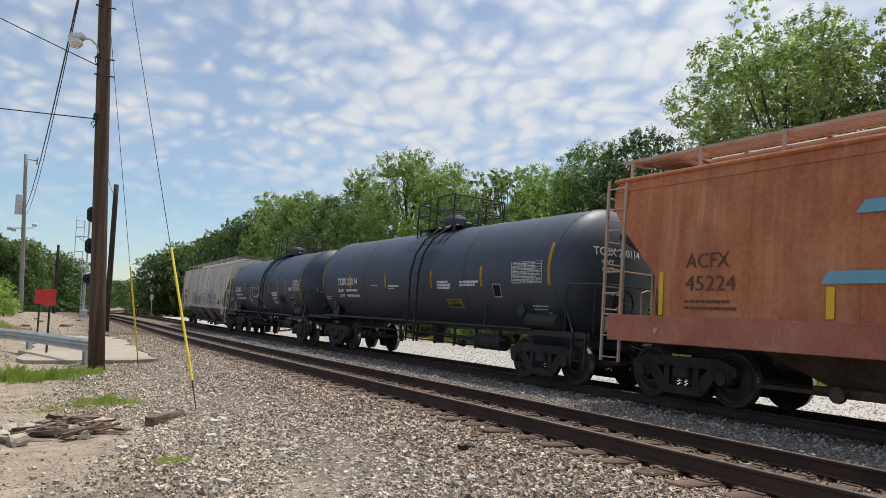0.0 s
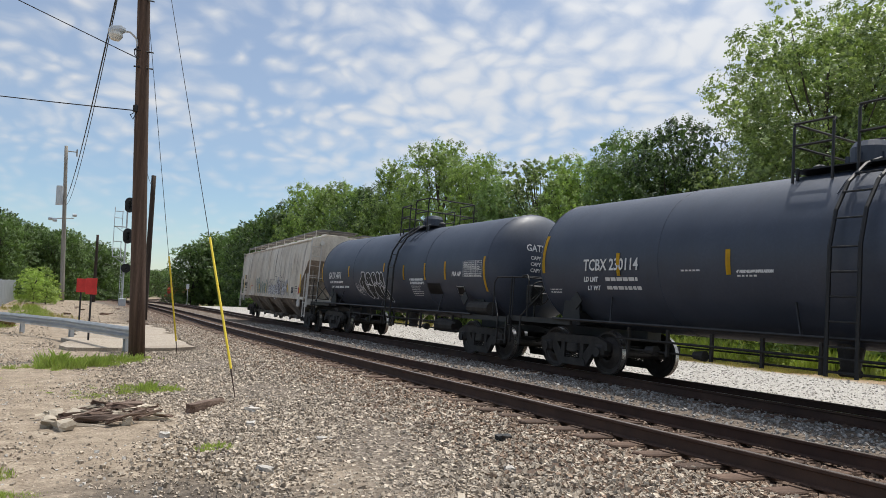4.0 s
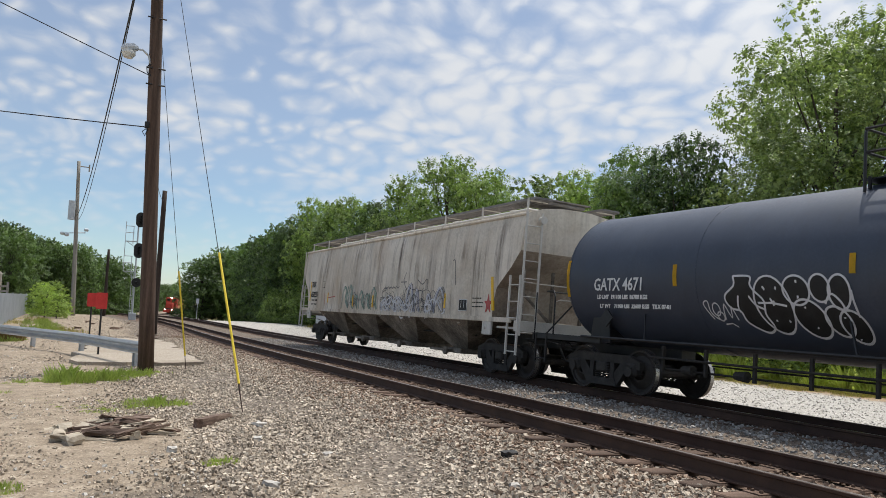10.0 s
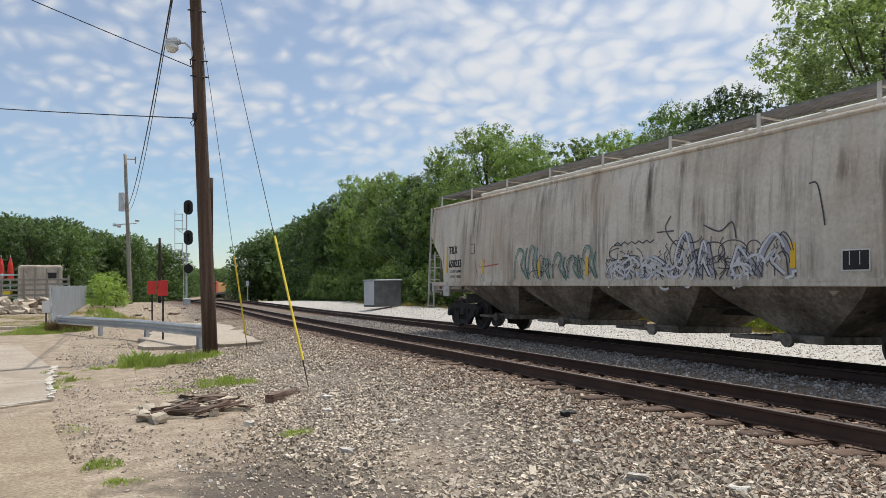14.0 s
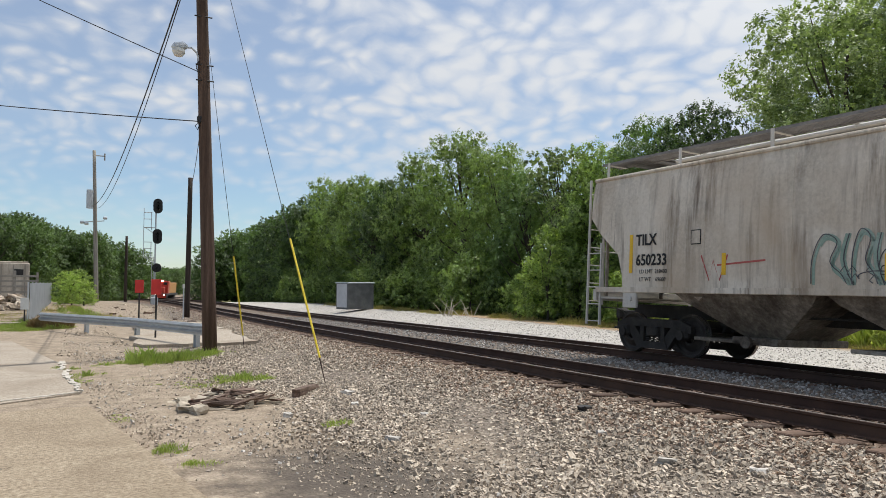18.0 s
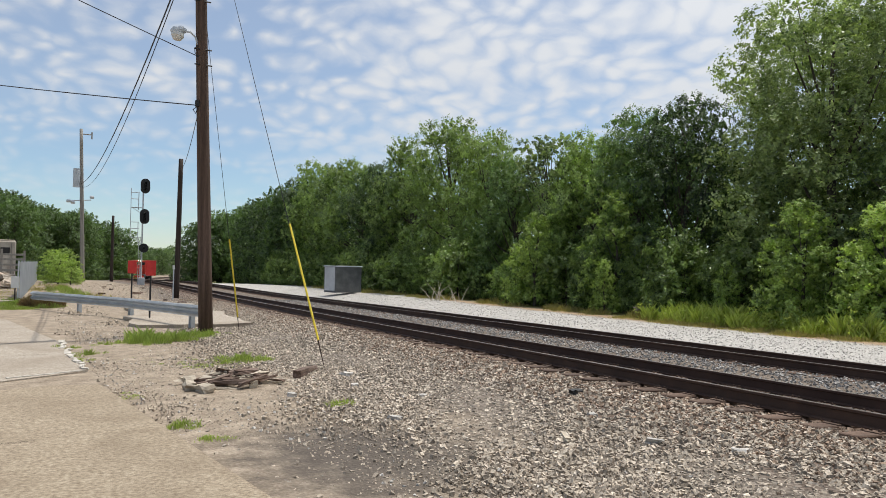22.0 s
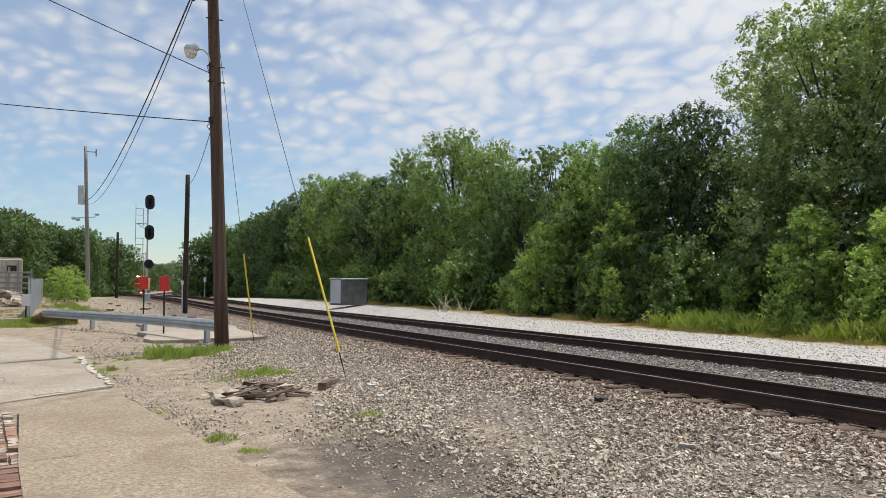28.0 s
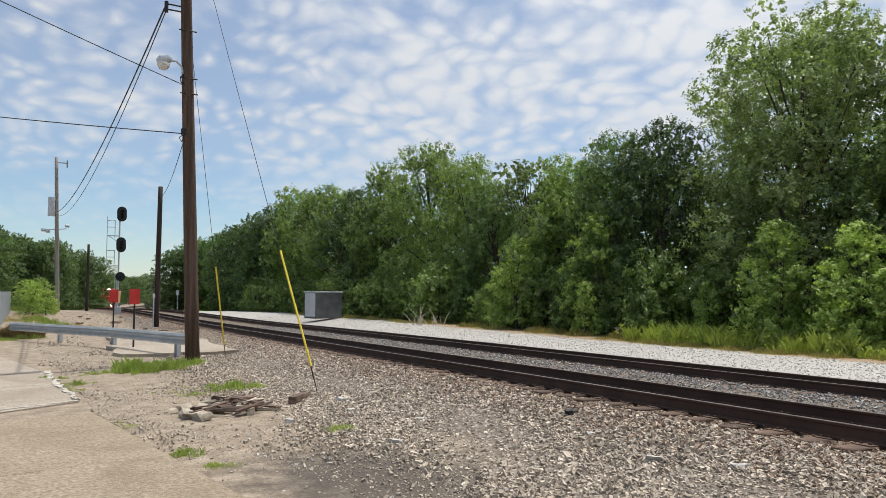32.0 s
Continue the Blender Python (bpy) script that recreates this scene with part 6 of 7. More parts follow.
def build_concrete():
    specs = (("pavement", "worn tan concrete walk slab with a worn edge", (((-8.29, 34.05), (-7.6, 34.28), (-6.95, 34.2), (-6.20, 27.6), (-5.6, 22.0), (-8.0, 22.0), (-8.19, 28.6), (-8.27, 30.74)), -0.33, 0.07)),
             ("parking_lot", "pale cracked concrete parking lot", (((-8.70, 34.9), (-7.0, 36.0), (-7.25, 41.2), (-8.4, 48.5), (-30, 52.0), (-30, 22.0), (-8.19, 22.0), (-8.50, 28.6), (-8.76, 33.8)), -0.34, 0.035)))
    for name, label, (poly, z, h) in specs:
        bm = bmesh.new()
        a = [bm.verts.new((x, y, z - 0.1)) for x, y in poly]
        b = [bm.verts.new((x, y, z + h)) for x, y in poly]
        n = len(poly)
        for i in range(n):
            bm.faces.new((a[i], a[(i + 1) % n], b[(i + 1) % n], b[i]))
        bm.faces.new(b)
        bmesh.ops.recalc_face_normals(bm, faces=bm.faces)
        tagged(part(name, bm, M_CONC if name == "pavement" else M_LOT), label, "pavement", kind="structure")


def build_cracks():
    r = random.Random(15)
    runs = ((-8.15, 30.78, -7.75, 30.84, -0.2575), (-13.0, 41.2, -7.4, 40.9, -0.3025), (-12.0, 38.0, -7.3, 38.6, -0.3025), (-8.4, 37.0, -9.6, 43.5, -0.3025), (-14.0, 44.6, -8.2, 44.0, -0.3025))
    for x0, y0, x1, y1, z in runs:
        bm, prev = bmesh.new(), None
        d = Vector((x1 - x0, y1 - y0))
        nrm = Vector((-d.y, d.x)).normalized()
        n = 26
        for i in range(n + 1):
            o = r.gauss(0, 0.018)
            wd = 0.009 * r.uniform(0.2, 1.2)
            c = Vector((x0, y0)) + d * (i / n) + nrm * o
            row = [bm.verts.new((c.x + nrm.x * wd, c.y + nrm.y * wd, z)), bm.verts.new((c.x - nrm.x * wd, c.y - nrm.y * wd, z))]
            if prev:
                bm.faces.new((prev[0], prev[1], row[1], row[0]))
            prev = row
        bmesh.ops.recalc_face_normals(bm, faces=bm.faces)
        tagged(part("crack", bm, M_CRACK), "dirt-filled crack in worn concrete", "crack", kind="structure")


def build_pad():
    """The worn pad by the pole, laid over the slope beside the track, with a broken edge."""
    rng = random.Random(19)
    nx, ny = 8, 14
    rows = []
    for j in range(ny + 1):
        y = 44.2 + 12.5 * j / ny
        x0, x1 = -5.3 + 0.09 * (y - 44), -2.0 + 0.03 * (y - 44)
        rows.append([(x0 + (x1 - x0) * i / nx + (rng.uniform(-0.3, 0.25) if i in (0, nx) else 0), y + (rng.uniform(-0.25, 0.25) if j in (0, ny) else 0)) for i in range(nx + 1)])
    bm = bmesh.new()
    top = [[bm.verts.new((x, y, ground_at(x, y) + 0.007)) for x, y in row] for row in rows]
    for p, q in zip(top, top[1:]):
        for i in range(nx):
            bm.faces.new((p[i], p[i + 1], q[i + 1], q[i]))
    bmesh.ops.recalc_face_normals(bm, faces=bm.faces)
    bmesh.ops.solidify(bm, geom=bm.faces[:], thickness=0.09)
    tagged(part("concrete_pad", bm, M_LOT), "flat worn concrete pad beside the pole", "pavement", kind="structure")


build_concrete()
build_pad()
build_cracks()


def chunk(bm, c, s, r, rng, jag=0.18):
    """A rough broken block: a box whose corners are pushed about."""
    m = pose(*c, *r)
    vs = bmesh.ops.create_cube(bm, size=1.0)["verts"]
    es = list({e for v in vs for e in v.link_edges})
    bmesh.ops.subdivide_edges(bm, edges=es, cuts=1, use_grid_fill=True)
    for v in bm.verts:
        p = Vector((v.co.x * s[0], v.co.y * s[1], v.co.z * s[2]))
        p += Vector((rng.uniform(-jag, jag) * s[0] * 0.5, rng.uniform(-jag, jag) * s[1], rng.uniform(-jag, jag) * s[2]))
        v.co = m @ p


def build_log_pile():
    rng = random.Random(7)
    g = ground_at(-5.3, 33.8)
    for i in range(34):
        a = rng.uniform(0, 1)
        mid = 1 - abs(a - 0.55) * 1.5
        x, y = -5.68 + 0.98 * a + rng.uniform(-0.06, 0.06), 33.7 + rng.uniform(-0.35, 0.6)
        ln, th = rng.uniform(0.22, 0.66), rng.uniform(0.025, 0.065)
        bm = bmesh.new()
        chunk(bm, (0, 0, 0), (ln, th * rng.uniform(1.0, 2.0), th), (0, 0, 0), rng, 0.30)
        ob = part("split_timber", bm, M_WOOD if rng.random() < 0.4 + 0.6 * a else M_WOODPALE, m=pose(x, y, g + 0.04 + max(0.0, mid) * 0.17 * (i / 34), rng.uniform(-18, 18), rng.uniform(-13, 13), rng.gauss(12, 22)))
        tagged(ob, "dark splintered piece of old tie lying in a heap", "wood", "timber heap")
    for x, y, s in ((-5.84, 33.6, 0.34), (-5.70, 33.3, 0.38), (-5.5, 33.9, 0.42), (-5.76, 34.0, 0.3), (-5.3, 34.05, 0.36), (-5.0, 33.4, 0.26)):
        bm = bmesh.new()
        chunk(bm, (0, 0, 0), (s * 0.7, s * 0.42, 0.10), (0, 0, 0), rng)
        tagged(part("rubble_block", bm, M_WOODPALE, m=pose(x, y, ground_at(x, y) + 0.06, rng.uniform(-10, 10), rng.uniform(-12, 12), rng.uniform(0, 180))), "pale broken block in the timber heap", "rubble", "timber heap")
    bm = bmesh.new()
    chunk(bm, (0, 0, 0), (1.12, 0.12, 0.11), (0, 0, 0), rng, 0.06)
    tagged(part("log", bm, M_WOOD, m=pose(-3.85, 34.5, ground_at(-3.85, 34.5) + 0.05, 0, 3, 57)), "short weathered log lying on dark earth", "wood")
    bm = bmesh.new()
    chunk(bm, (0, 0, 0), (0.19, 0.10, 0.06), (0, 0, 0), rng)
    tagged(part("rock", bm, M_DARKSTEEL, m=pose(-1.3, 30.75, ground_at(-1.3, 30.75) + 0.04, 0, 0, 20)), "dark lump of slag on the ballast", "rock")
    bm = bmesh.new()
    chunk(bm, (0, 0, 0), (0.34, 0.05, 0.03), (0, 0, 0), rng)
    tagged(part("stick", bm, M_WOODPALE, m=pose(-2.96, 28.9, ground_at(-2.96, 28.9) + 0.04, 0, 0, 60)), "pale bleached stick on the ballast", "stick")
    for x, y, s in ((-3.3, 34.1, 0.12), (-4.1, 30.6, 0.1), (-3.6, 33.0, 0.09), (-2.3, 28.3, 0.10), (-2.0, 29.6, 0.08), (-4.7, 32.6, 0.1), (-1.9, 27.6, 0.09), (-3.1, 31.8, 0.08)):
        bm = bmesh.new()
        chunk(bm, (0, 0, 0), (s * 1.6, s, s * 0.6), (0, 0, 0), rng)
        tagged(part("stone", bm, M_STONEW, m=pose(x, y, ground_at(x, y) + s * 0.2, 0, 0, rng.uniform(0, 180))), "pale loose stone on the ballast", "stone", "loose pale stones")


build_log_pile()


def build_yard():
    rng = random.Random(12)
    # corrugated fence end
    fx0, fy0, fx1, fy1 = FENCE
    f = thing("fence", "pale corrugated sheet-metal fence end panel", "fence", m=pose(fx0, fy0, ground_at(fx0, fy0)))
    d = Vector((fx1 - fx0, fy1 - fy0, 0))
    n = 260
    nrm = Vector((d.y, -d.x, 0)).normalized()
    bm = bmesh.new()
    prev = None
    for i in range(n + 1):
        o = d * (i / n) + nrm * (0.03 if i % 4 in (1, 2) else 0.0)
        row = [bm.verts.new(o + Vector((0, 0, 0.02))), bm.verts.new(o + Vector((0, 0, FENCE_H)))]
        if prev:
            bm.faces.new((prev[0], row[0], row[1], prev[1]))
        prev = row
    bmesh.ops.solidify(bm, geom=bm.faces[:], thickness=0.01)
    part("sheet", bm, material("pale_blue_grey_sheet", ((0.36, 0.39, 0.42), (0.50, 0.53, 0.56), (0.60, 0.62, 0.65)), 0.5, 0.2, 1.0, 20, 0.05, 1.0), f)
    for k in (0.0, 0.1, 0.2, 0.35, 0.5, 0.75, 1.0):
        bm = bmesh.new()
        box(bm, d * k - nrm * 0.06 + Vector((0, 0, FENCE_H / 2)), (0.07, 0.07, FENCE_H + 0.1), bevel=0.01)
        part("post", bm, M_GALV, f)
    # a long heap of broken stone, a board fence behind it, then stored goods
    for i in range(120):
        x = rng.uniform(-15.5, -8.5)
        k = rng.random()
        y = 76.6 + 2.6 * k + rng.uniform(-0.3, 0.3)
        s = rng.uniform(0.3, 0.95)
        bm = bmesh.new()
        chunk(bm, (0, 0, 0), (s, s * 0.7, s * rng.uniform(0.25, 0.5)), (0, 0, 0), rng)
        tagged(part("rubble_block", bm, M_SETT if rng.random() < 0.6 else M_STONEDIRT, m=pose(x, y, ground_at(x, y) + 0.1 + 0.75 * k * rng.uniform(0.6, 1.1), rng.uniform(-25, 25), rng.uniform(-25, 25), rng.uniform(0, 180))), "broken pale stone block in a heap", "rubble", "rubble heap")
    bf = thing("board_fence", "weathered brown timber rail fence behind the rubble", "fence", m=pose(-12.0, 80.5, ground_at(-12.0, 80.5)))
    for k in range(7):
        bm = bmesh.new()
        box(bm, (-4.0 + 1.33 * k, 0, 1.2), (0.14, 0.14, 2.5 + 0.1 * (k % 3)), bevel=0.012)
        part("post", bm, M_POLEGREY, bf)
    for z in (1.15, 1.5, 1.85, 2.2):
        bm = bmesh.new()
        box(bm, (0, -0.09, z), (8.0, 0.04, 0.13), (0, rng.uniform(-0.4, 0.4), 0), 0.006)
        part("rail", bm, M_POLEGREY, bf)
    sh = thing("box_trailer", "weathered beige box trailer parked across the yard", "trailer", m=pose(-10.2, 88, ground_at(-10.2, 88), 0, 0, 4))
    beige = material("weathered_beige_panel", ((0.30, 0.26, 0.21), (0.46, 0.41, 0.34), (0.60, 0.55, 0.47)), 0.8, 0, 1.0, 14, 0.1, 1.2, streak=((0.14, 0.11, 0.085), 0.7))
    bm = bmesh.new()
    box(bm, (0, 0, 1.95), (2.9, 5, 2.5), bevel=0.06)
    part("body", bm, beige, sh)
    bm = bmesh.new()
    box(bm, (0, 0, 3.24), (2.7, 4.9, 0.1), bevel=0.04)
    part("roof", bm, M_SETT, sh)
    for x in (-1.1, -0.35, 0.4, 1.15):
        bm = bmesh.new()
        box(bm, (x, -2.53, 1.9), (0.07, 0.06, 2.3))
        part("rib", bm, M_POLEGREY, sh)
    bm = bmesh.new()
    box(bm, (0.75, -2.53, 2.5), (0.6, 0.05, 0.45))
    part("window", bm, M_DARKSTEEL, sh)
    for sx in (-1.2, 1.2):
        bm = bmesh.new()
        tube(bm, [(sx - 0.1, -1.2, 0.4), (sx + 0.1, -1.2, 0.4)], 0.4, 14)
        part("wheel", bm, M_BLACK, sh)
    teal = material("faded_teal_frame", ((0.20, 0.42, 0.46), (0.32, 0.56, 0.60), (0.5, 0.70, 0.72)), 0.6, 0, 2, 20, 0.05)
    st = thing("storage_frame", "pale teal steel frame stand in the yard", "rack", m=pose(-12.6, 87, ground_at(-12.6, 87)))
    for sx in (-1.3, 0.0, 1.3):
        bm = bmesh.new()
        box(bm, (sx, 0, 1.35), (0.12, 0.12, 2.7), bevel=0.01)
        part("post", bm, teal, st)
    for z in (0.9, 1.8, 2.6):
        bm = bmesh.new()
        box(bm, (0, 0, z), (2.7, 0.5, 0.10), bevel=0.01)
        part("shelf", bm, teal, st)
    for x, y, w_, h_, m_ in ((-13.2, 86.6, 0.9, 0.7, M_WHITE), (-12.3, 86.6, 0.7, 0.6, M_YELLOW), (-9.0, 84.5, 0.9, 0.8, M_POLEGREY)):
        bm = bmesh.new()
        box(bm, (0, 0, h_ / 2), (w_, 0.7, h_), bevel=0.03)
        for q in (-0.3, 0.3):
            box(bm, (q * w_, -0.36, h_ / 2), (0.06, 0.04, h_))
        tagged(part("crate", bm, m_, m=pose(x, y, ground_at(x, y) + (0.95 if y > 86 else 0.0), 0, 0, rng.uniform(-8, 8))), "painted goods crate stored in the yard", "crate")
    for x in (-13.25, -13.97):
        um = thing("folded_umbrella", "folded red parasol standing in the yard", "umbrella", "folded parasols", m=pose(x, 100.0, ground_at(x, 100.0)))
        bm = bmesh.new()
        tube(bm, [(0, 0, 0), (0, 0, 4.6)], 0.04, 6)
        part("pole", bm, M_GALV, um)
        bm = bmesh.new()
        tube(bm, [(0, 0, 2.5), (0.02, 0, 2.9), (0, 0, 3.7), (0, 0, 4.4)], [0.28, 0.26, 0.22, 0.05], 9)
        part("canopy", bm, M_RED, um)
    for x, y, h_, z_, m_, lab in ((-1.38, 62.2, 1.75, 0.2, M_WHITE, "white-topped steel marker post beside the dark pole"), (10.6, 116.0, 2.6, 0.6, M_GALV, "small pale sign on a post beside the far track")):
        mk = thing("marker_post", lab, "post", m=pose(x, y, ground_at(x, y), 0, 0, -12))
        bm = bmesh.new()
        box(bm, (0, 0, h_ / 2 - 0.05), (0.06, 0.05, h_), bevel=0.006)
        part("post", bm, M_GALV, mk)
        bm = bmesh.new()
        box(bm, (0, -0.04, h_ - z_ / 2), (z_ * 0.55, 0.02, z_), bevel=0.004)
        part("plate", bm, m_, mk)
    sg = thing("small_sign", "small white notice on a post beside the fence", "sign", m=pose(-8.28, 59.2, ground_at(-8.28, 59.2), 0, 0, -10))
    bm = bmesh.new()
    box(bm, (0, 0.02, 0.45), (0.05, 0.05, 0.9))
    part("post", bm, M_DARKSTEEL, sg)
    bm = bmesh.new()
    box(bm, (0, -0.01, 0.85), (0.32, 0.02, 0.5), bevel=0.004)
    part("board", bm, M_WHITE, sg)
    # stacked old boards at the wood's edge, dead brush
    for i in range(4):
        bm = bmesh.new()
        box(bm, (0, 0, 0), (1.9, 0.16, 0.05), bevel=0.006)
        tagged(part("plank", bm, M_WOODPALE, m=pose(17.3, 48.4 + 0.18 * (i % 2), -0.42 + 0.075 * i, 0, 2, 24 + rng.uniform(-3, 3))), "grey weathered plank stacked by the weeds", "plank", "stacked planks")
    for i in range(3):
        bm = bmesh.new()
        box(bm, (0, 0, 0), (0.25, 0.5, 0.12), bevel=0.01)
        tagged(part("tie_block", bm, M_TIE, m=pose(16.6 + 0.9 * i * 0.8, 48.1 + i * 0.3, -0.53, 0, 0, 24)), "dark timber block under the planks", "block", "stacked planks")
    br = thing("dead_brush", "heap of dry bare branches at the wood's edge", "branches", m=pose(15.2, 63.8, -0.6))
    for i in range(16):
        a, e = rng.uniform(0, 6.28), rng.uniform(0.2, 1.2)
        bm = bmesh.new()
        p = Vector((rng.uniform(-1.2, 1.2), rng.uniform(-0.5, 0.5), 0.02))
        q = p + Vector((math.cos(a) * math.cos(e), math.sin(a) * math.cos(e), math.sin(e))) * rng.uniform(0.6, 1.5)
        tube(bm, [p, p.lerp(q, 0.5) + Vector((0, 0, 0.08)), q], [0.03, 0.02, 0.006], 5)
        part("branch", bm, M_WOODPALE, br)
    for i in range(18):
        y = 57 + 34 * rng.random()
        x = -1.6 - 4.6 * rng.random() + float(bend(y))
        s = rng.uniform(0.12, 0.5)
        bm = bmesh.new()
        chunk(bm, (0, 0, 0), (s, s * rng.uniform(0.2, 0.6), s * 0.25), (0, 0, 0), rng, 0.25)
        tagged(part("debris", bm, M_WOOD if i % 3 else M_STONE, m=pose(x, y, ground_at(x, y) + s * 0.08, rng.uniform(-8, 8), rng.uniform(-8, 8), rng.uniform(0, 180))), "dark broken piece of timber or stone on bare ground", "debris", "yard debris")
    # broken white kerb round the lot's corner
    for i in range(15):
        k = i / 14
        x, y = -7.22 + 0.22 * k, 41.0 - 4.8 * k
        bm = bmesh.new()
        chunk(bm, (0, 0, 0), (rng.uniform(0.05, 0.12), rng.uniform(0.16, 0.34), 0.03), (0, 0, 0), rng, 0.2)
        tagged(part("kerb_piece", bm, M_KERB, m=pose(x + rng.uniform(-0.05, 0.05), y + rng.uniform(-0.06, 0.06), ground_at(x, y) + 0.035, rng.uniform(-4, 4), rng.uniform(-5, 5), rng.uniform(-16, 16))), "crumbled white-painted kerb piece", "kerb", "broken kerb")
    for i in range(9):
        bm = bmesh.new()
        box(bm, (0, 0, 0), (0.96, 0.16, 0.16), bevel=0.02)
        tagged(part("kerb_piece", bm, M_SETT, m=pose(-8.75 - i, 57.9 + 0.06 * i, ground_at(-9, 58) + 0.06, 0, 0, -3)), "low worn stone kerb along the grass strip", "kerb", "kerb of the grass strip")
    for i in range(5):
        bm = bmesh.new()
        chunk(bm, (0, 0, 0), (0.24, 0.06, 0.025), (0, 0, 0), rng, 0.1)
        tagged(part("kerb_piece", bm, M_KERB, m=pose(-7.1 - 0.22 * i, 35.98 - 0.10 * i, ground_at(-7, 36) + 0.025, 0, 0, 22)), "crumbled white-painted kerb piece", "kerb", "broken kerb")


M_SETT = material("pale_worn_sett", ((0.24, 0.20, 0.155), (0.40, 0.34, 0.27), (0.58, 0.51, 0.42)), 0.9, 0, 7, 60, 0.5, 1.3, 0.25)
M_KERB = material("chipped_white_kerb", ((0.26, 0.22, 0.18), (0.46, 0.42, 0.36), (0.68, 0.64, 0.58)), 0.85, 0, 5, 40, 0.3)
FENCE = (-8.12, 60.3, -7.05, 98.0)
FENCE_H = 1.72
build_yard()


def build_brick_edging():
    """Broken bricks and pale setts in uneven rows along the slab's far edge, parts of one edging."""
    rng = random.Random(3)
    e = thing("brick_edging", "broken red bricks and pale setts edging the slab", "bricks", kind="structure")
    shapes = {}
    for key, mat, size in (("red", M_BRICK, (0.17, 0.096, 0.06)), ("sett", M_SETT, (0.125, 0.30, 0.06)), ("stub", M_BRICK, (0.105, 0.14, 0.06)), ("chip", M_SETT, (0.105, 0.11, 0.055))):
        for i in range(3):
            bm = bmesh.new()
            chunk(bm, (0, 0, 0), size, (0, 0, 0), rng, 0.06)
            shapes[key, i] = part("brick", bm, mat, e).data
            bpy.data.objects.remove(e.children[-1])

    def lay(key, x, y):
        ob = new("brick", shapes[key, rng.randrange(3)])
        ob.parent = e
        ob.matrix_basis = pose(x + rng.uniform(-0.006, 0.006), y, -0.299 + rng.uniform(-0.008, 0.003), rng.uniform(-0.8, 0.8), rng.uniform(-0.8, 0.8), rng.uniform(-2, 2) + 2.5)

    left = lambda y: -8.50 - 0.05 * (y - 28.6)        # the strip's far edge
    y = 24.0
    while y < 30.7:                                   # one course of red brick laid across, one of long setts
        if rng.random() < 0.96:
            lay("red", left(y) + 0.245, y)
        y += 0.103
    y = 24.0
    while y < 30.7:
        lay("sett" if rng.random() < 0.7 else "stub", left(y) + 0.075, y)
        y += 0.315 if rng.random() < 0.8 else 0.42
    y = 30.85
    while y < 33.9:                                   # three mixed courses further on
        for c in range(3):
            if rng.random() < 0.93:
                lay("stub" if rng.random() < 0.42 else "chip", left(y) + 0.07 + 0.135 * c, y)
        y += 0.15


build_brick_edging()


# ---------------------------------------------------------------- trees
def leaf_cloud(rng, centres, radii, per, size, core=0.05):
    """Small bent leaves on short twigs that stand out of each clump, thicker above than below, over a darker heart of larger leaves."""
    vs = []

    def lay(p, up, s):
        k = len(p)
        up = up / np.linalg.norm(up, axis=1)[:, None]
        a = np.cross(up, rng.normal(size=(k, 3)))
        a /= np.linalg.norm(a, axis=1)[:, None]
        b = np.cross(up, a)
        vs.append(np.stack([p - a * s * 0.5, p + b * s * 0.34 + up * s * 0.08, p + a * s * 0.5 - up * s * 0.1, p - b * s * 0.34 + up * s * 0.08], 1))

    for c, r in zip(centres, radii):
        c, r = np.asarray(c), np.asarray(r)
        k = max(24, int(per * (r[0] * r[1] * r[2]) ** (2 / 3)))
        n = max(4, k // 22)
        d = rng.normal(size=(n, 3))
        d[:, 2] += 0.35
        d /= np.linalg.norm(d, axis=1)[:, None]
        q = rng.uniform(0.5, 1.0, n) ** 0.4
        tw = c + d * r * q[:, None]
        grow = d + rng.normal(size=(n, 3)) * 0.35 + np.array((0, 0, 0.2))
        grow /= np.linalg.norm(grow, axis=1)[:, None]
        ln = (0.14 + 0.30 * rng.random(n)) * r[0] ** 0.6
        i = rng.integers(0, n, k)
        p = tw[i] + grow[i] * (ln[i] * rng.uniform(-0.3, 1.0, k))[:, None] + rng.normal(size=(k, 3)) * (0.055 * r[0] ** 0.5)
        lay(p, d[i] * 1.1 + rng.normal(size=(k, 3)) * 0.42 + np.array((0, 0, 0.35)), size * rng.uniform(0.6, 1.4, k)[:, None])
        m = int(k * core)
        if m:
            d = rng.normal(size=(m, 3))
            d /= np.linalg.norm(d, axis=1)[:, None]
            lay(c + d * r * rng.uniform(0.2, 0.75, m)[:, None], d + rng.normal(size=(m, 3)) * 0.5, size * 1.9 * rng.uniform(0.7, 1.3, m)[:, None])
    v = np.concatenate(vs)
    f = np.arange(len(v) * 4).reshape(-1, 4)
    return v.reshape(-1, 3), f


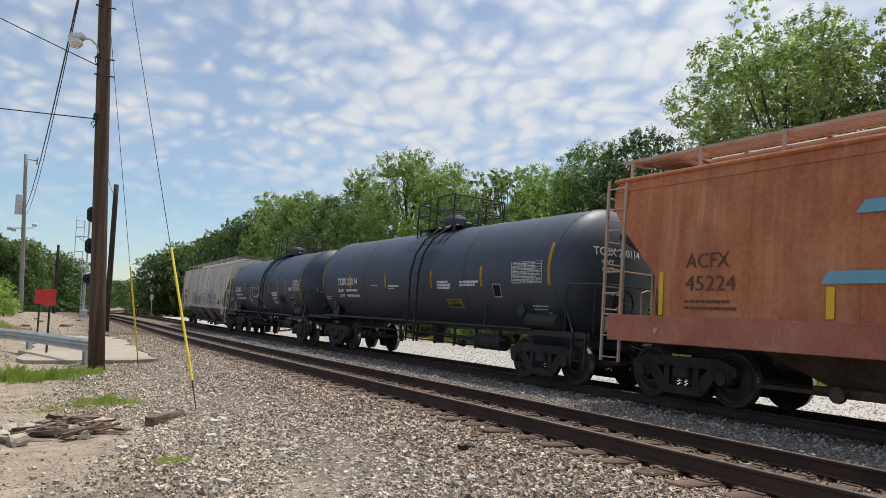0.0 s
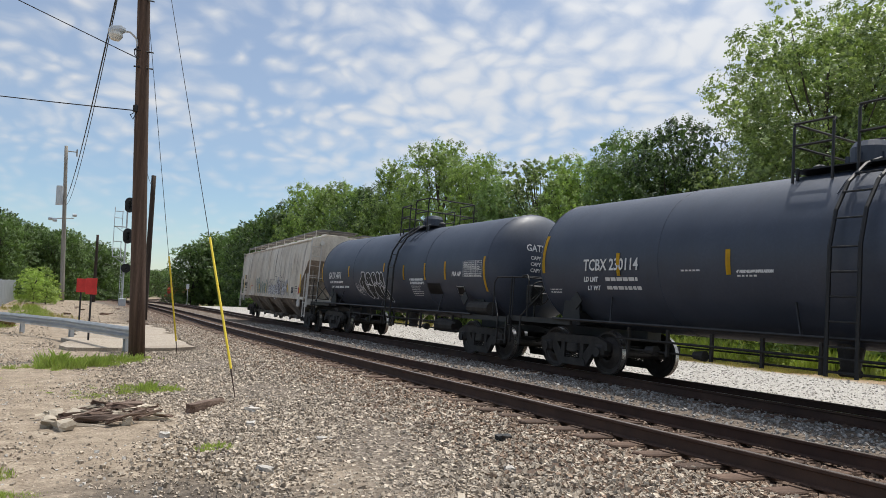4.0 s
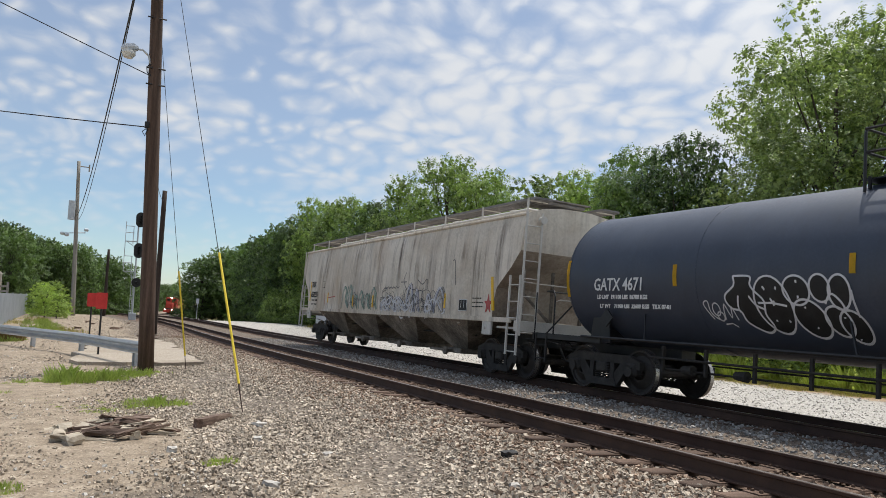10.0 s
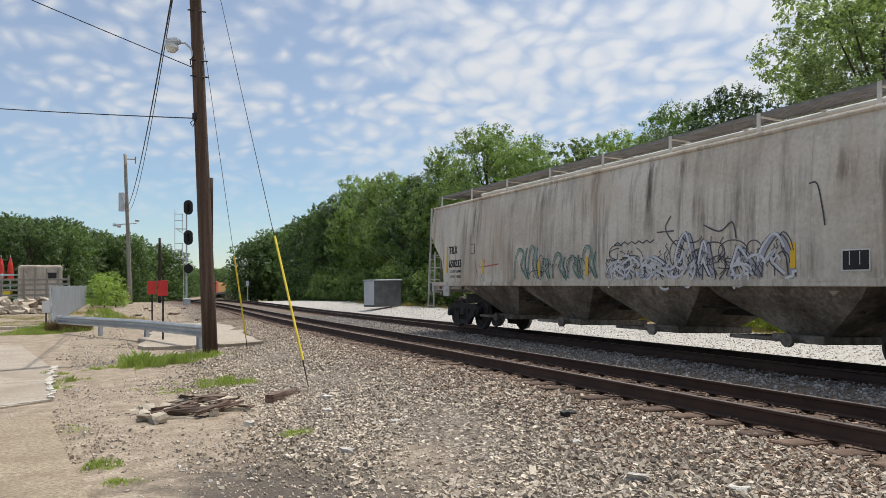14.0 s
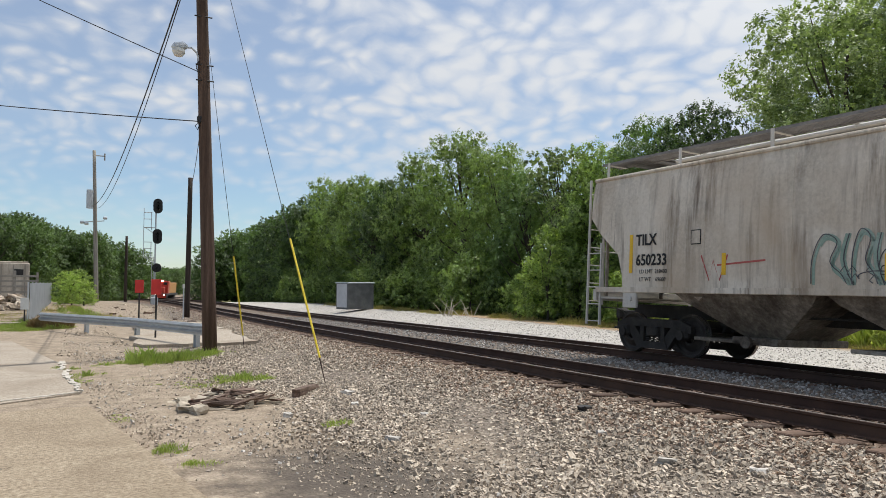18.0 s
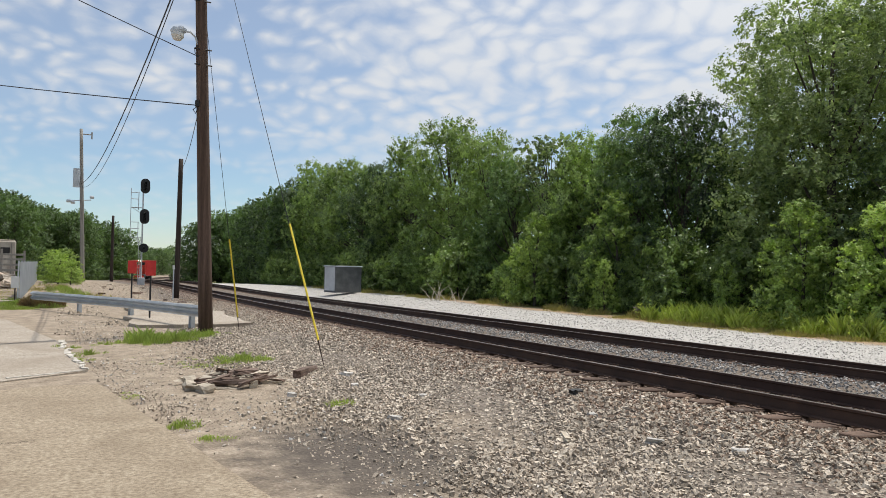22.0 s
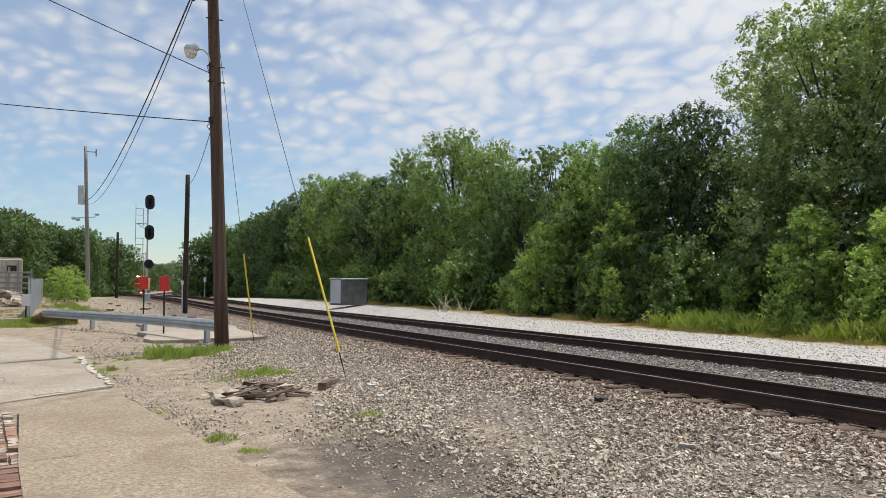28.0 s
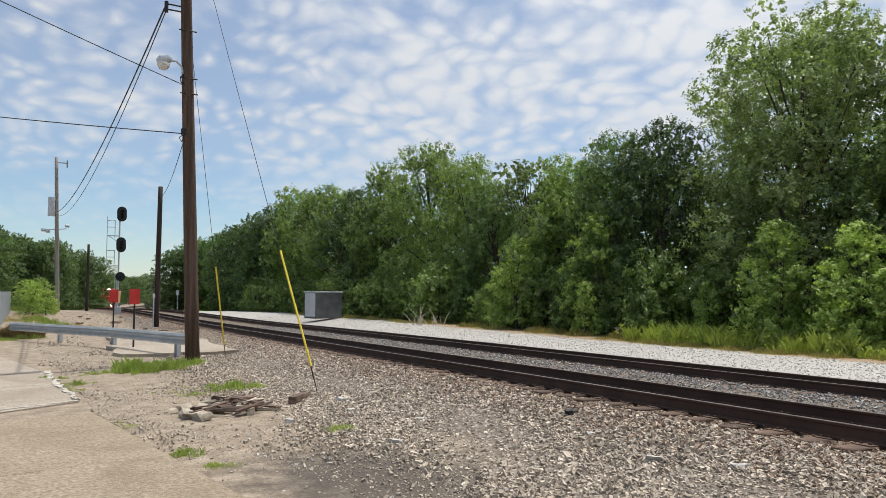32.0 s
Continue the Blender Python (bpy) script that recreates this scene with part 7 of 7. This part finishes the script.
def build_tree(label, h, spread, seed, leaf, leaves=17000, size=0.17, trunk=0.3, low=0.03, clumps=64, clump=(0.20, 0.34), taper=0.5, name="tree", category="tree", limbs=2):
    rng = np.random.default_rng(seed)
    t = thing(name, label, category, "trees along the railway")
    bm = bmesh.new()
    top = h * 0.82
    wob = [(0.25 * math.sin(i * 1.3 + seed), 0.25 * math.cos(i * 1.7 + seed)) for i in range(7)]
    spine = [Vector((wob[i][0] * i / 6, wob[i][1] * i / 6, top * i / 6)) for i in range(7)]
    tube(bm, [spine[0] - Vector((0, 0, 0.25))] + spine[1:], [trunk * (1 - 0.82 * i / 6) for i in range(7)], 9)
    cs, rs = [], []
    for i in range(clumps):
        f = (i + 0.5) / clumps
        r = spread * rng.uniform(*clump)
        z = h * low + (h * (1 - low) - r * 0.8) * f
        k = f
        w = spread * (1.0 - 0.12 * (1 - k) ** 2 - taper * k ** 2.5) - r * 0.6
        a = i * 2.39996 + rng.uniform(-0.6, 0.6)
        q = math.sqrt(rng.uniform(0.22, 1.0)) * max(w, 0.1)
        c = (q * math.cos(a), q * math.sin(a), max(r * 0.5, z + rng.uniform(-0.05, 0.05) * h * (1 - f)))
        cs.append(c)
        rs.append((r, r, r * rng.uniform(0.5, 0.85)))
        if i % limbs == 0 and limbs < 9:
            s = spine[min(6, max(1, int(6 * (z / h) * 0.85)))]
            e = Vector(c)
            mid = s.lerp(e, 0.5) + Vector((0, 0, -0.03 * h))
            tube(bm, [s, mid, e], [trunk * 0.30, trunk * 0.18, trunk * 0.05], 5)
    part("trunk", bm, M_BARK, t)
    area = sum((r[0] * r[1] * r[2]) ** (2 / 3) for r in rs)
    v, f = leaf_cloud(rng, cs, rs, leaves / area, size)
    cr = new("crown", fast_mesh("crown", v, f, leaf))
    cr.parent = t
    return t


TREE_H = (12.5, 10.5, 14.0, 6.0, 3.6, 10.0, 11.5, 3.2, 11.5, 10.0)
KINDS = [build_tree("broad leafy green tree at the wood's edge", 12.5, 4.6, 1, LEAF[1], 50000, 0.13, clumps=50, clump=(0.17, 0.38)),
         build_tree("dense dark green tree in the wood's edge", 10.5, 4.2, 2, LEAF[0], 46000, 0.122, clumps=48, clump=(0.17, 0.38), taper=0.6),
         build_tree("tall airy cottonwood with pale fluttering leaves", 14.0, 5.6, 3, LEAF[3], 84000, 0.115, 0.26, 0.06, 96, (0.12, 0.28), 0.45, limbs=4),
         build_tree("pale green shrubby tree at the gravel's edge", 6.0, 2.1, 4, LEAF[2], 12000, 0.115, 0.10, 0.02, 24, (0.20, 0.42), 0.75),
         build_tree("bright green sapling at the gravel's edge", 3.6, 1.25, 5, LEAF[2], 6500, 0.10, 0.06, 0.03, 26, (0.18, 0.36), 0.8, "sapling", "sapling"),
         build_tree("thin half-bare tree with open branches", 10.0, 2.3, 6, LEAF[3], 6500, 0.13, 0.16, 0.66, 26, (0.16, 0.30), 0.35, limbs=1),
         build_tree("leafy green tree deeper in the wood", 11.5, 4.8, 7, LEAF[0], 6000, 0.36, clumps=34),
         build_tree("low dark undergrowth bush below the trees", 3.2, 2.1, 8, LEAF[1], 11000, 0.115, 0.06, 0.0, 28, (0.24, 0.46), 0.5, "bush", "bush"),
         build_tree("leafy dark tree across the yard", 11.5, 5.0, 9, LEAF[0], 34000, 0.18, clumps=52, clump=(0.15, 0.36), low=0.0),
         build_tree("mid-green tree in the wood's edge", 10.0, 3.9, 10, LEAF[1], 42000, 0.125, clumps=44, clump=(0.17, 0.40), taper=0.6)]
HOME = {}


def plant(k, x, y, h, turn=0.0, wide=1.0):
    z = ground_at(x, y)
    src = KINDS[k]
    s = h / TREE_H[k]
    m = pose(x, y, z, 0, 0, turn) @ Matrix.Diagonal((s * wide, s * wide, s, 1))
    if k not in HOME:
        HOME[k] = True
        src.matrix_basis = m
        return src
    ob = copy_thing(src, Matrix.Identity(4))
    ob.matrix_basis = m
    return ob


def plant_all():
    r = random.Random(8)
    turn = lambda: r.uniform(0, 360)
    # the edge of the wood along the far side
    edge = ((2, 21.7, 42.0, 14.6, 1.06), (2, 25.5, 36.5, 15.0, 1.0), (2, 25.0, 44.5, 14.8, 0.9), (9, 20.0, 37.0, 9.0, 1.0), (1, 20.2, 48.6, 11.0, 0.85), (1, 20.0, 51.6, 10.9, 0.85), (9, 19.6, 54.6, 9.9, 0.9), (9, 20.5, 57.0, 9.2, 1.0),
            (5, 20.6, 60.0, 10.5, 1.1), (1, 20.5, 63.5, 9.9, 0.9), (0, 21.0, 67.5, 12.3, 0.85), (0, 21.0, 73.0, 14.2, 0.9), (9, 20.5, 79.0, 13.0, 0.9), (1, 20.0, 84.0, 11.7, 1.0), (9, 20.0, 89.0, 12.4, 1.0), (0, 20.5, 95.0, 13.2, 0.9), (9, 20.2, 101.0, 13.9, 0.9), (1, 20.0, 107.0, 13.0, 0.95),
            (8, 21.5, 114.0, 12.8, 1.0), (8, 22.0, 122.0, 12.8, 1.0), (8, 23.5, 131.0, 13.2, 1.0), (8, 25.0, 141.0, 13.8, 1.0), (8, 27.0, 152.0, 14.4, 1.0), (8, 29.5, 164.0, 15.2, 1.0), (8, 34.0, 180.0, 15.8, 1.1), (8, 41.0, 200.0, 16.5, 1.1), (8, 50.0, 222.0, 17.0, 1.2), (8, 62.0, 246.0, 17.0, 1.2))
    for k, x, y, h, wide in edge:
        s = 1.05 if y < 112 else 1.0
        plant(k, -7 + (x + 7) * s, 23 + (y - 23) * s, h * s, turn(), wide)
    for i in range(24):
        y = 33 + i * 5.6
        plant(6, 26.5 + float(bend(y)) * 0.7 + r.uniform(0, 4), y, r.uniform(9.0, 10.5), turn())
    # undergrowth, then paler saplings in front of it
    for i in range(26):
        y = 36 + i * 2.9
        plant(7, 18.9 + r.uniform(-0.3, 0.7) - (1.0 if y > 75 else 0), y, r.uniform(2.4, 4.4), turn(), r.uniform(0.8, 1.1))
    for k, x, y, h in ((3, 17.6, 57.4, 5.4), (3, 18.2, 59.6, 3.8), (4, 16.6, 50.4, 2.7), (3, 18.4, 47.0, 3.2), (3, 18.2, 44.4, 2.6), (3, 17.4, 40.4, 4.9), (4, 17.4, 39.4, 3.2), (3, 17.6, 37.4, 4.6), (4, 17.2, 36.2, 3.0), (3, 18.6, 51.8, 6.2), (3, 18.2, 69.0, 3.4), (3, 17.6, 33.5, 4.6)):
        plant(k, x, y, h, turn(), r.uniform(0.85, 1.15))
    # across the yard and down the line
    for i in range(9):
        plant(8, -40 + i * 3.9 + r.uniform(-0.5, 0.5), 112 + r.uniform(-2, 3), 9.9 - 0.1 * i + r.uniform(-0.4, 0.4), turn())
    for k, x, y, h in ((8, -6.5, 126.0, 7.6), (8, -9.5, 132.0, 9.0), (8, -3.8, 136.0, 7.4), (8, -14.0, 130.0, 9.5), (8, -1.0, 160.0, 10.6), (8, 2.6, 164.0, 11.2), (8, 6.0, 168.0, 10.2), (8, -6.0, 158.0, 9.8), (8, 20.3, 165.0, 12.0), (8, 24.0, 165.0, 14.0), (8, 26.0, 167.0, 14.4), (8, 10.0, 215.0, 9.0), (8, 3.0, 210.0, 9.5), (8, 17.0, 262.0, 10.0), (8, 24.0, 300.0, 11.0), (8, 33.0, 330.0, 11.0), (8, 44.0, 340.0, 12.0), (8, 56.0, 340.0, 13.0), (8, 70.0, 330.0, 14.0), (8, 84.0, 320.0, 16.0)):
        plant(k, x, y, h, turn(), 1.15)
    # the dark wood across the yard, its top falling towards the line
    for far in (128.0, 146.0):
        s = (far - 23) / 107
        for i in range(11):
            q = -21.0 + 1.9 * i + r.uniform(-0.4, 0.4)
            z = float(np.interp(q, (-14, -10, -6.7, -0.7, 2.0), (10.7, 10.5, 8.9, 7.9, 5.8))) + r.uniform(-0.6, 0.3)
            x = -7 + (q + 7) * s
            plant(8, x, far + r.uniform(-3, 3), 1.5 + (z - 1.5) * s - ground_at(x, far), turn(), 0.95)
    for x, y, h in ((11, 255, 10.0), (16, 262, 9.5), (21, 270, 9.0), (26, 285, 9.5), (32, 300, 10.0), (38, 325, 10.5), (5, 240, 11.0)):
        plant(8, x, y, h, turn(), 1.3)
    for x, y, h in ((-5.7, 88.0, 2.5), (-5.0, 92.0, 2.9), (-6.0, 94.0, 2.8), (-4.9, 86.0, 1.9)):
        plant(3, x, y, h, turn(), 1.5)


plant_all()


def blades(name, label, category, spots, mat, seed, kind=""):
    """Grass: spots of (x, y, radius, height, count); each blade a thin bent leaf."""
    rng = np.random.default_rng(seed)
    vs = []
    for x, y, rad, h, n in spots:
        a, q = rng.uniform(0, 6.283, n), np.sqrt(rng.random(n)) * rad
        px_, py_ = x + q * np.cos(a) * 1.2, y + q * np.sin(a)
        base = np.stack([px_, py_, ground_z(px_, py_) - 0.01], -1)
        hh = h * rng.uniform(0.4, 1.15, n) * (1.05 - 0.6 * (q / rad) ** 2)
        d = rng.uniform(0, 6.283, n)
        lean = hh * rng.uniform(0.1, 0.7, n)
        w_ = (0.0022 + 0.0024 * h) * rng.uniform(0.6, 1.3, n)
        side = np.stack([-np.sin(d) * w_, np.cos(d) * w_, 0 * d], -1)
        mid = base + np.stack([np.cos(d) * lean * 0.35, np.sin(d) * lean * 0.35, hh * 0.6], -1)
        tip = base + np.stack([np.cos(d) * lean, np.sin(d) * lean, hh], -1)
        vs.append(np.stack([base - side, base + side, mid + side * 0.8, tip, mid - side * 0.8], 1))
    v = np.concatenate(vs)
    f = np.arange(len(v) * 5).reshape(-1, 5)
    return tagged(new(name, fast_mesh(name, v.reshape(-1, 3), f, mat)), label, category, kind="stuff")


def grow_grass():
    r = random.Random(4)
    patches = ((-5.5, 40.5, 0.75, 0.50, 26), (-4.9, 41.0, 0.7, 0.30, 20), (-4.2, 41.8, 0.6, 0.30, 18), (-3.7, 42.1, 0.35, 0.20, 8), (-6.2, 40.1, 0.5, 0.16, 8), (-4.35, 36.6, 0.45, 0.24, 16), (-4.9, 36.4, 0.7, 0.10, 14), (-5.4, 36.9, 0.8, 0.06, 12),
               (-4.29, 31.75, 0.14, 0.13, 6), (-6.36, 31.2, 0.18, 0.17, 7), (-6.24, 30.45, 0.15, 0.13, 6), (-7.0, 37.6, 0.25, 0.12, 5), (-6.9, 38.4, 0.3, 0.2, 6), (-7.0, 39.8, 0.3, 0.16, 5), (-6.0, 38.0, 0.6, 0.05, 8), (-6.7, 33.6, 0.3, 0.05, 4))
    spots = []
    for x, y, rad, h, n in patches:
        for _ in range(n):
            a, q = r.uniform(0, 6.283), rad * r.random() ** 0.6
            spots.append((x + 1.15 * q * math.cos(a), y + q * math.sin(a), r.uniform(0.05, 0.16) + 0.06 * h, h * r.uniform(0.5, 1.5) * (1.1 - 0.5 * q / rad) * 0.58, r.randint(60, 130)))
    blades("grass", "bright green grass tufts in trodden dirt", "grass", spots, M_GRASS, 31)
    yard = [(r.uniform(-9.2, -6.6), r.uniform(53.5, 60), r.uniform(0.25, 0.5), r.uniform(0.10, 0.26), 300) for _ in range(44)]
    yard += [(-5.6 + r.uniform(-1.2, 0.5), 60 + r.uniform(-3, 16), r.uniform(0.2, 0.5), r.uniform(0.15, 0.4), 90) for _ in range(36)]
    strip = [(r.uniform(-17.0, -8.5), r.uniform(58.5, 75), r.uniform(0.4, 0.8), r.uniform(0.05, 0.12), 170) for _ in range(150)]
    blades("dry_grass", "mown yellow-brown grass strip before the rubble", "grass", strip, M_DRYGRASS, 38)
    blades("grass", "yellow-green grass between fence and guardrail", "grass", yard, M_GRASS, 36)
    dry = [(r.uniform(-7.9, -6.6), r.uniform(54.6, 57.5), r.uniform(0.15, 0.4), r.uniform(0.25, 0.55), 300) for _ in range(20)]
    blades("dry_grass", "brown dry weeds at the guardrail's end", "grass", dry, M_DRYWEED, 32)
    dry = [(-6.4 + r.uniform(-1.6, 2.0), 66.0 + r.uniform(-6, 18), r.uniform(0.3, 0.7), r.uniform(0.12, 0.35), 110) for _ in range(22)]
    blades("dry_grass", "sun-dried tufts by the far poles", "grass", dry, M_DRYGRASS, 35)
    weeds = [(15.7 + r.uniform(-0.4, 1.4), 33.5 + r.uniform(0, 13.0), r.uniform(0.12, 0.4), r.uniform(0.3, 0.95), 110) for _ in range(110)]
    blades("tall_weeds", "tall yellow-green weeds at the gravel's edge", "weeds", weeds, M_WEED, 33)
    rw = np.random.default_rng(37)
    cs, rs = [], []
    for _ in range(210):
        x, y = 15.6 + r.uniform(-0.3, 1.7), 33.0 + r.uniform(0, 14.0)
        h = r.uniform(0.25, 1.0) * (0.65 + 0.35 * math.sin(y * 1.9))
        for q in range(3):
            cs.append((x + r.uniform(-0.12, 0.12), y + r.uniform(-0.12, 0.12), ground_at(x, y) + h * (0.25 + 0.33 * q)))
            rs.append((0.22 - 0.04 * q, 0.22 - 0.04 * q, 0.20))
    v, f = leaf_cloud(rw, cs, rs, 1300, 0.055)
    tagged(new("tall_weeds", fast_mesh("tall_weeds", v, f, M_WEED)), "leafy yellow-green weeds at the gravel's edge", "weeds", kind="stuff")
    low = [(15.0 + r.uniform(-0.5, 0.9), 34 + r.uniform(0, 14), r.uniform(0.2, 0.5), r.uniform(0.08, 0.25), 150) for _ in range(80)]
    low += [(16.0 + r.uniform(-0.4, 1.0), 46 + r.uniform(0, 45), r.uniform(0.4, 0.8), r.uniform(0.15, 0.4), 200) for _ in range(70)]
    blades("dry_grass", "sparse tawny grass along the gravel", "grass", low, M_DRYGRASS, 34)


grow_grass()


# ---------------------------------------------------------------- the waiting locomotive, far down the near track
def build_loco():
    L_ = thing("locomotive", "red and orange diesel locomotive with lit headlights", "locomotive")
    red = material("red_loco_paint", ((0.34, 0.03, 0.015), (0.46, 0.045, 0.025), (0.55, 0.08, 0.04)), 0.45, 0, 2, 20, 0)
    org = material("maroon_loco_paint", ((0.36, 0.16, 0.04), (0.50, 0.24, 0.06), (0.60, 0.34, 0.12)), 0.45, 0, 2, 20, 0)
    glow = bpy.data.materials.new("headlight_glow")
    glow.use_nodes = True
    b = glow.node_tree.nodes["Principled BSDF"]
    b.inputs["Emission Color"].default_value, b.inputs["Emission Strength"].default_value = (1, 0.93, 0.8, 1), 12.0
    bm = bmesh.new()
    box(bm, (0, 0, 1.2), (3.0, 20, 0.5), bevel=0.05)
    part("frame", bm, M_BLACK, L_)
    bm = bmesh.new()
    box(bm, (0, -8.6, 2.2), (1.7, 2.0, 1.7), bevel=0.12)
    part("nose", bm, red, L_)
    bm = bmesh.new()
    box(bm, (0, -6.5, 3.0), (3.0, 2.4, 3.2), bevel=0.12)
    cab = part("cab", bm, red, L_)
    for sx in (-0.75, 0.75):
        bm = bmesh.new()
        box(bm, (sx, -7.72, 3.9), (0.9, 0.04, 0.6), bevel=0.01)
        part("window", bm, M_BLACK, cab)
    bm = bmesh.new()
    box(bm, (0, 2.5, 2.8), (2.2, 15, 2.7), bevel=0.1)
    part("hood", bm, org, L_)
    bm = bmesh.new()
    box(bm, (0, -9.95, 0.75), (2.9, 0.25, 0.9), bevel=0.05)
    part("pilot", bm, red, L_)
    for sx, sz, r in ((-0.16, 4.75, 0.13), (0.16, 4.75, 0.13), (-0.95, 1.35, 0.12), (0.95, 1.35, 0.12)):
        bm = bmesh.new()
        y = -7.85 if sz > 4 else -10.1
        tube(bm, [(sx, y, sz - 0.25), (sx, y - 0.06, sz - 0.25)], r, 12)
        part("headlight", bm, glow, L_, "lit headlight")
    for d in (-1, 1):
        bm = bmesh.new()
        box(bm, (0, d * 6.6, 0.65), (2.5, 3.6, 0.5), bevel=0.05)
        for k in (-1.4, 0, 1.4):
            tube(bm, [(-0.85, d * 6.6 + k, 0.5), (0.85, d * 6.6 + k, 0.5)], 0.5, 18)
        part("truck", bm, M_TRUCK, L_)
    return L_


LOCO = build_loco()


# ---------------------------------------------------------------- what moves
def motions():
    for car, sets, y_mid in TRAIN:
        walk(car, [(t, track_pose(FAR_X, FAR_Z, y_mid - gone(t))) for t in range(0, 33)])
        for ws in sets:
            y0 = ws.matrix_basis.translation.y
            walk(ws, [(k * 0.2, pose(0, y0, WHEEL_R, math.degrees(gone(k * 0.2) / WHEEL_R) % 360.0)) for k in range(0, 161)])
    walk(LOCO, [(t, track_pose(NEAR_X, NEAR_Z, 10.0 + float(np.interp(t, (0, 9, 13, 19, 24, 32), (268, 251, 236, 213, 195, 190))))) for t in range(0, 33, 2)])


motions()
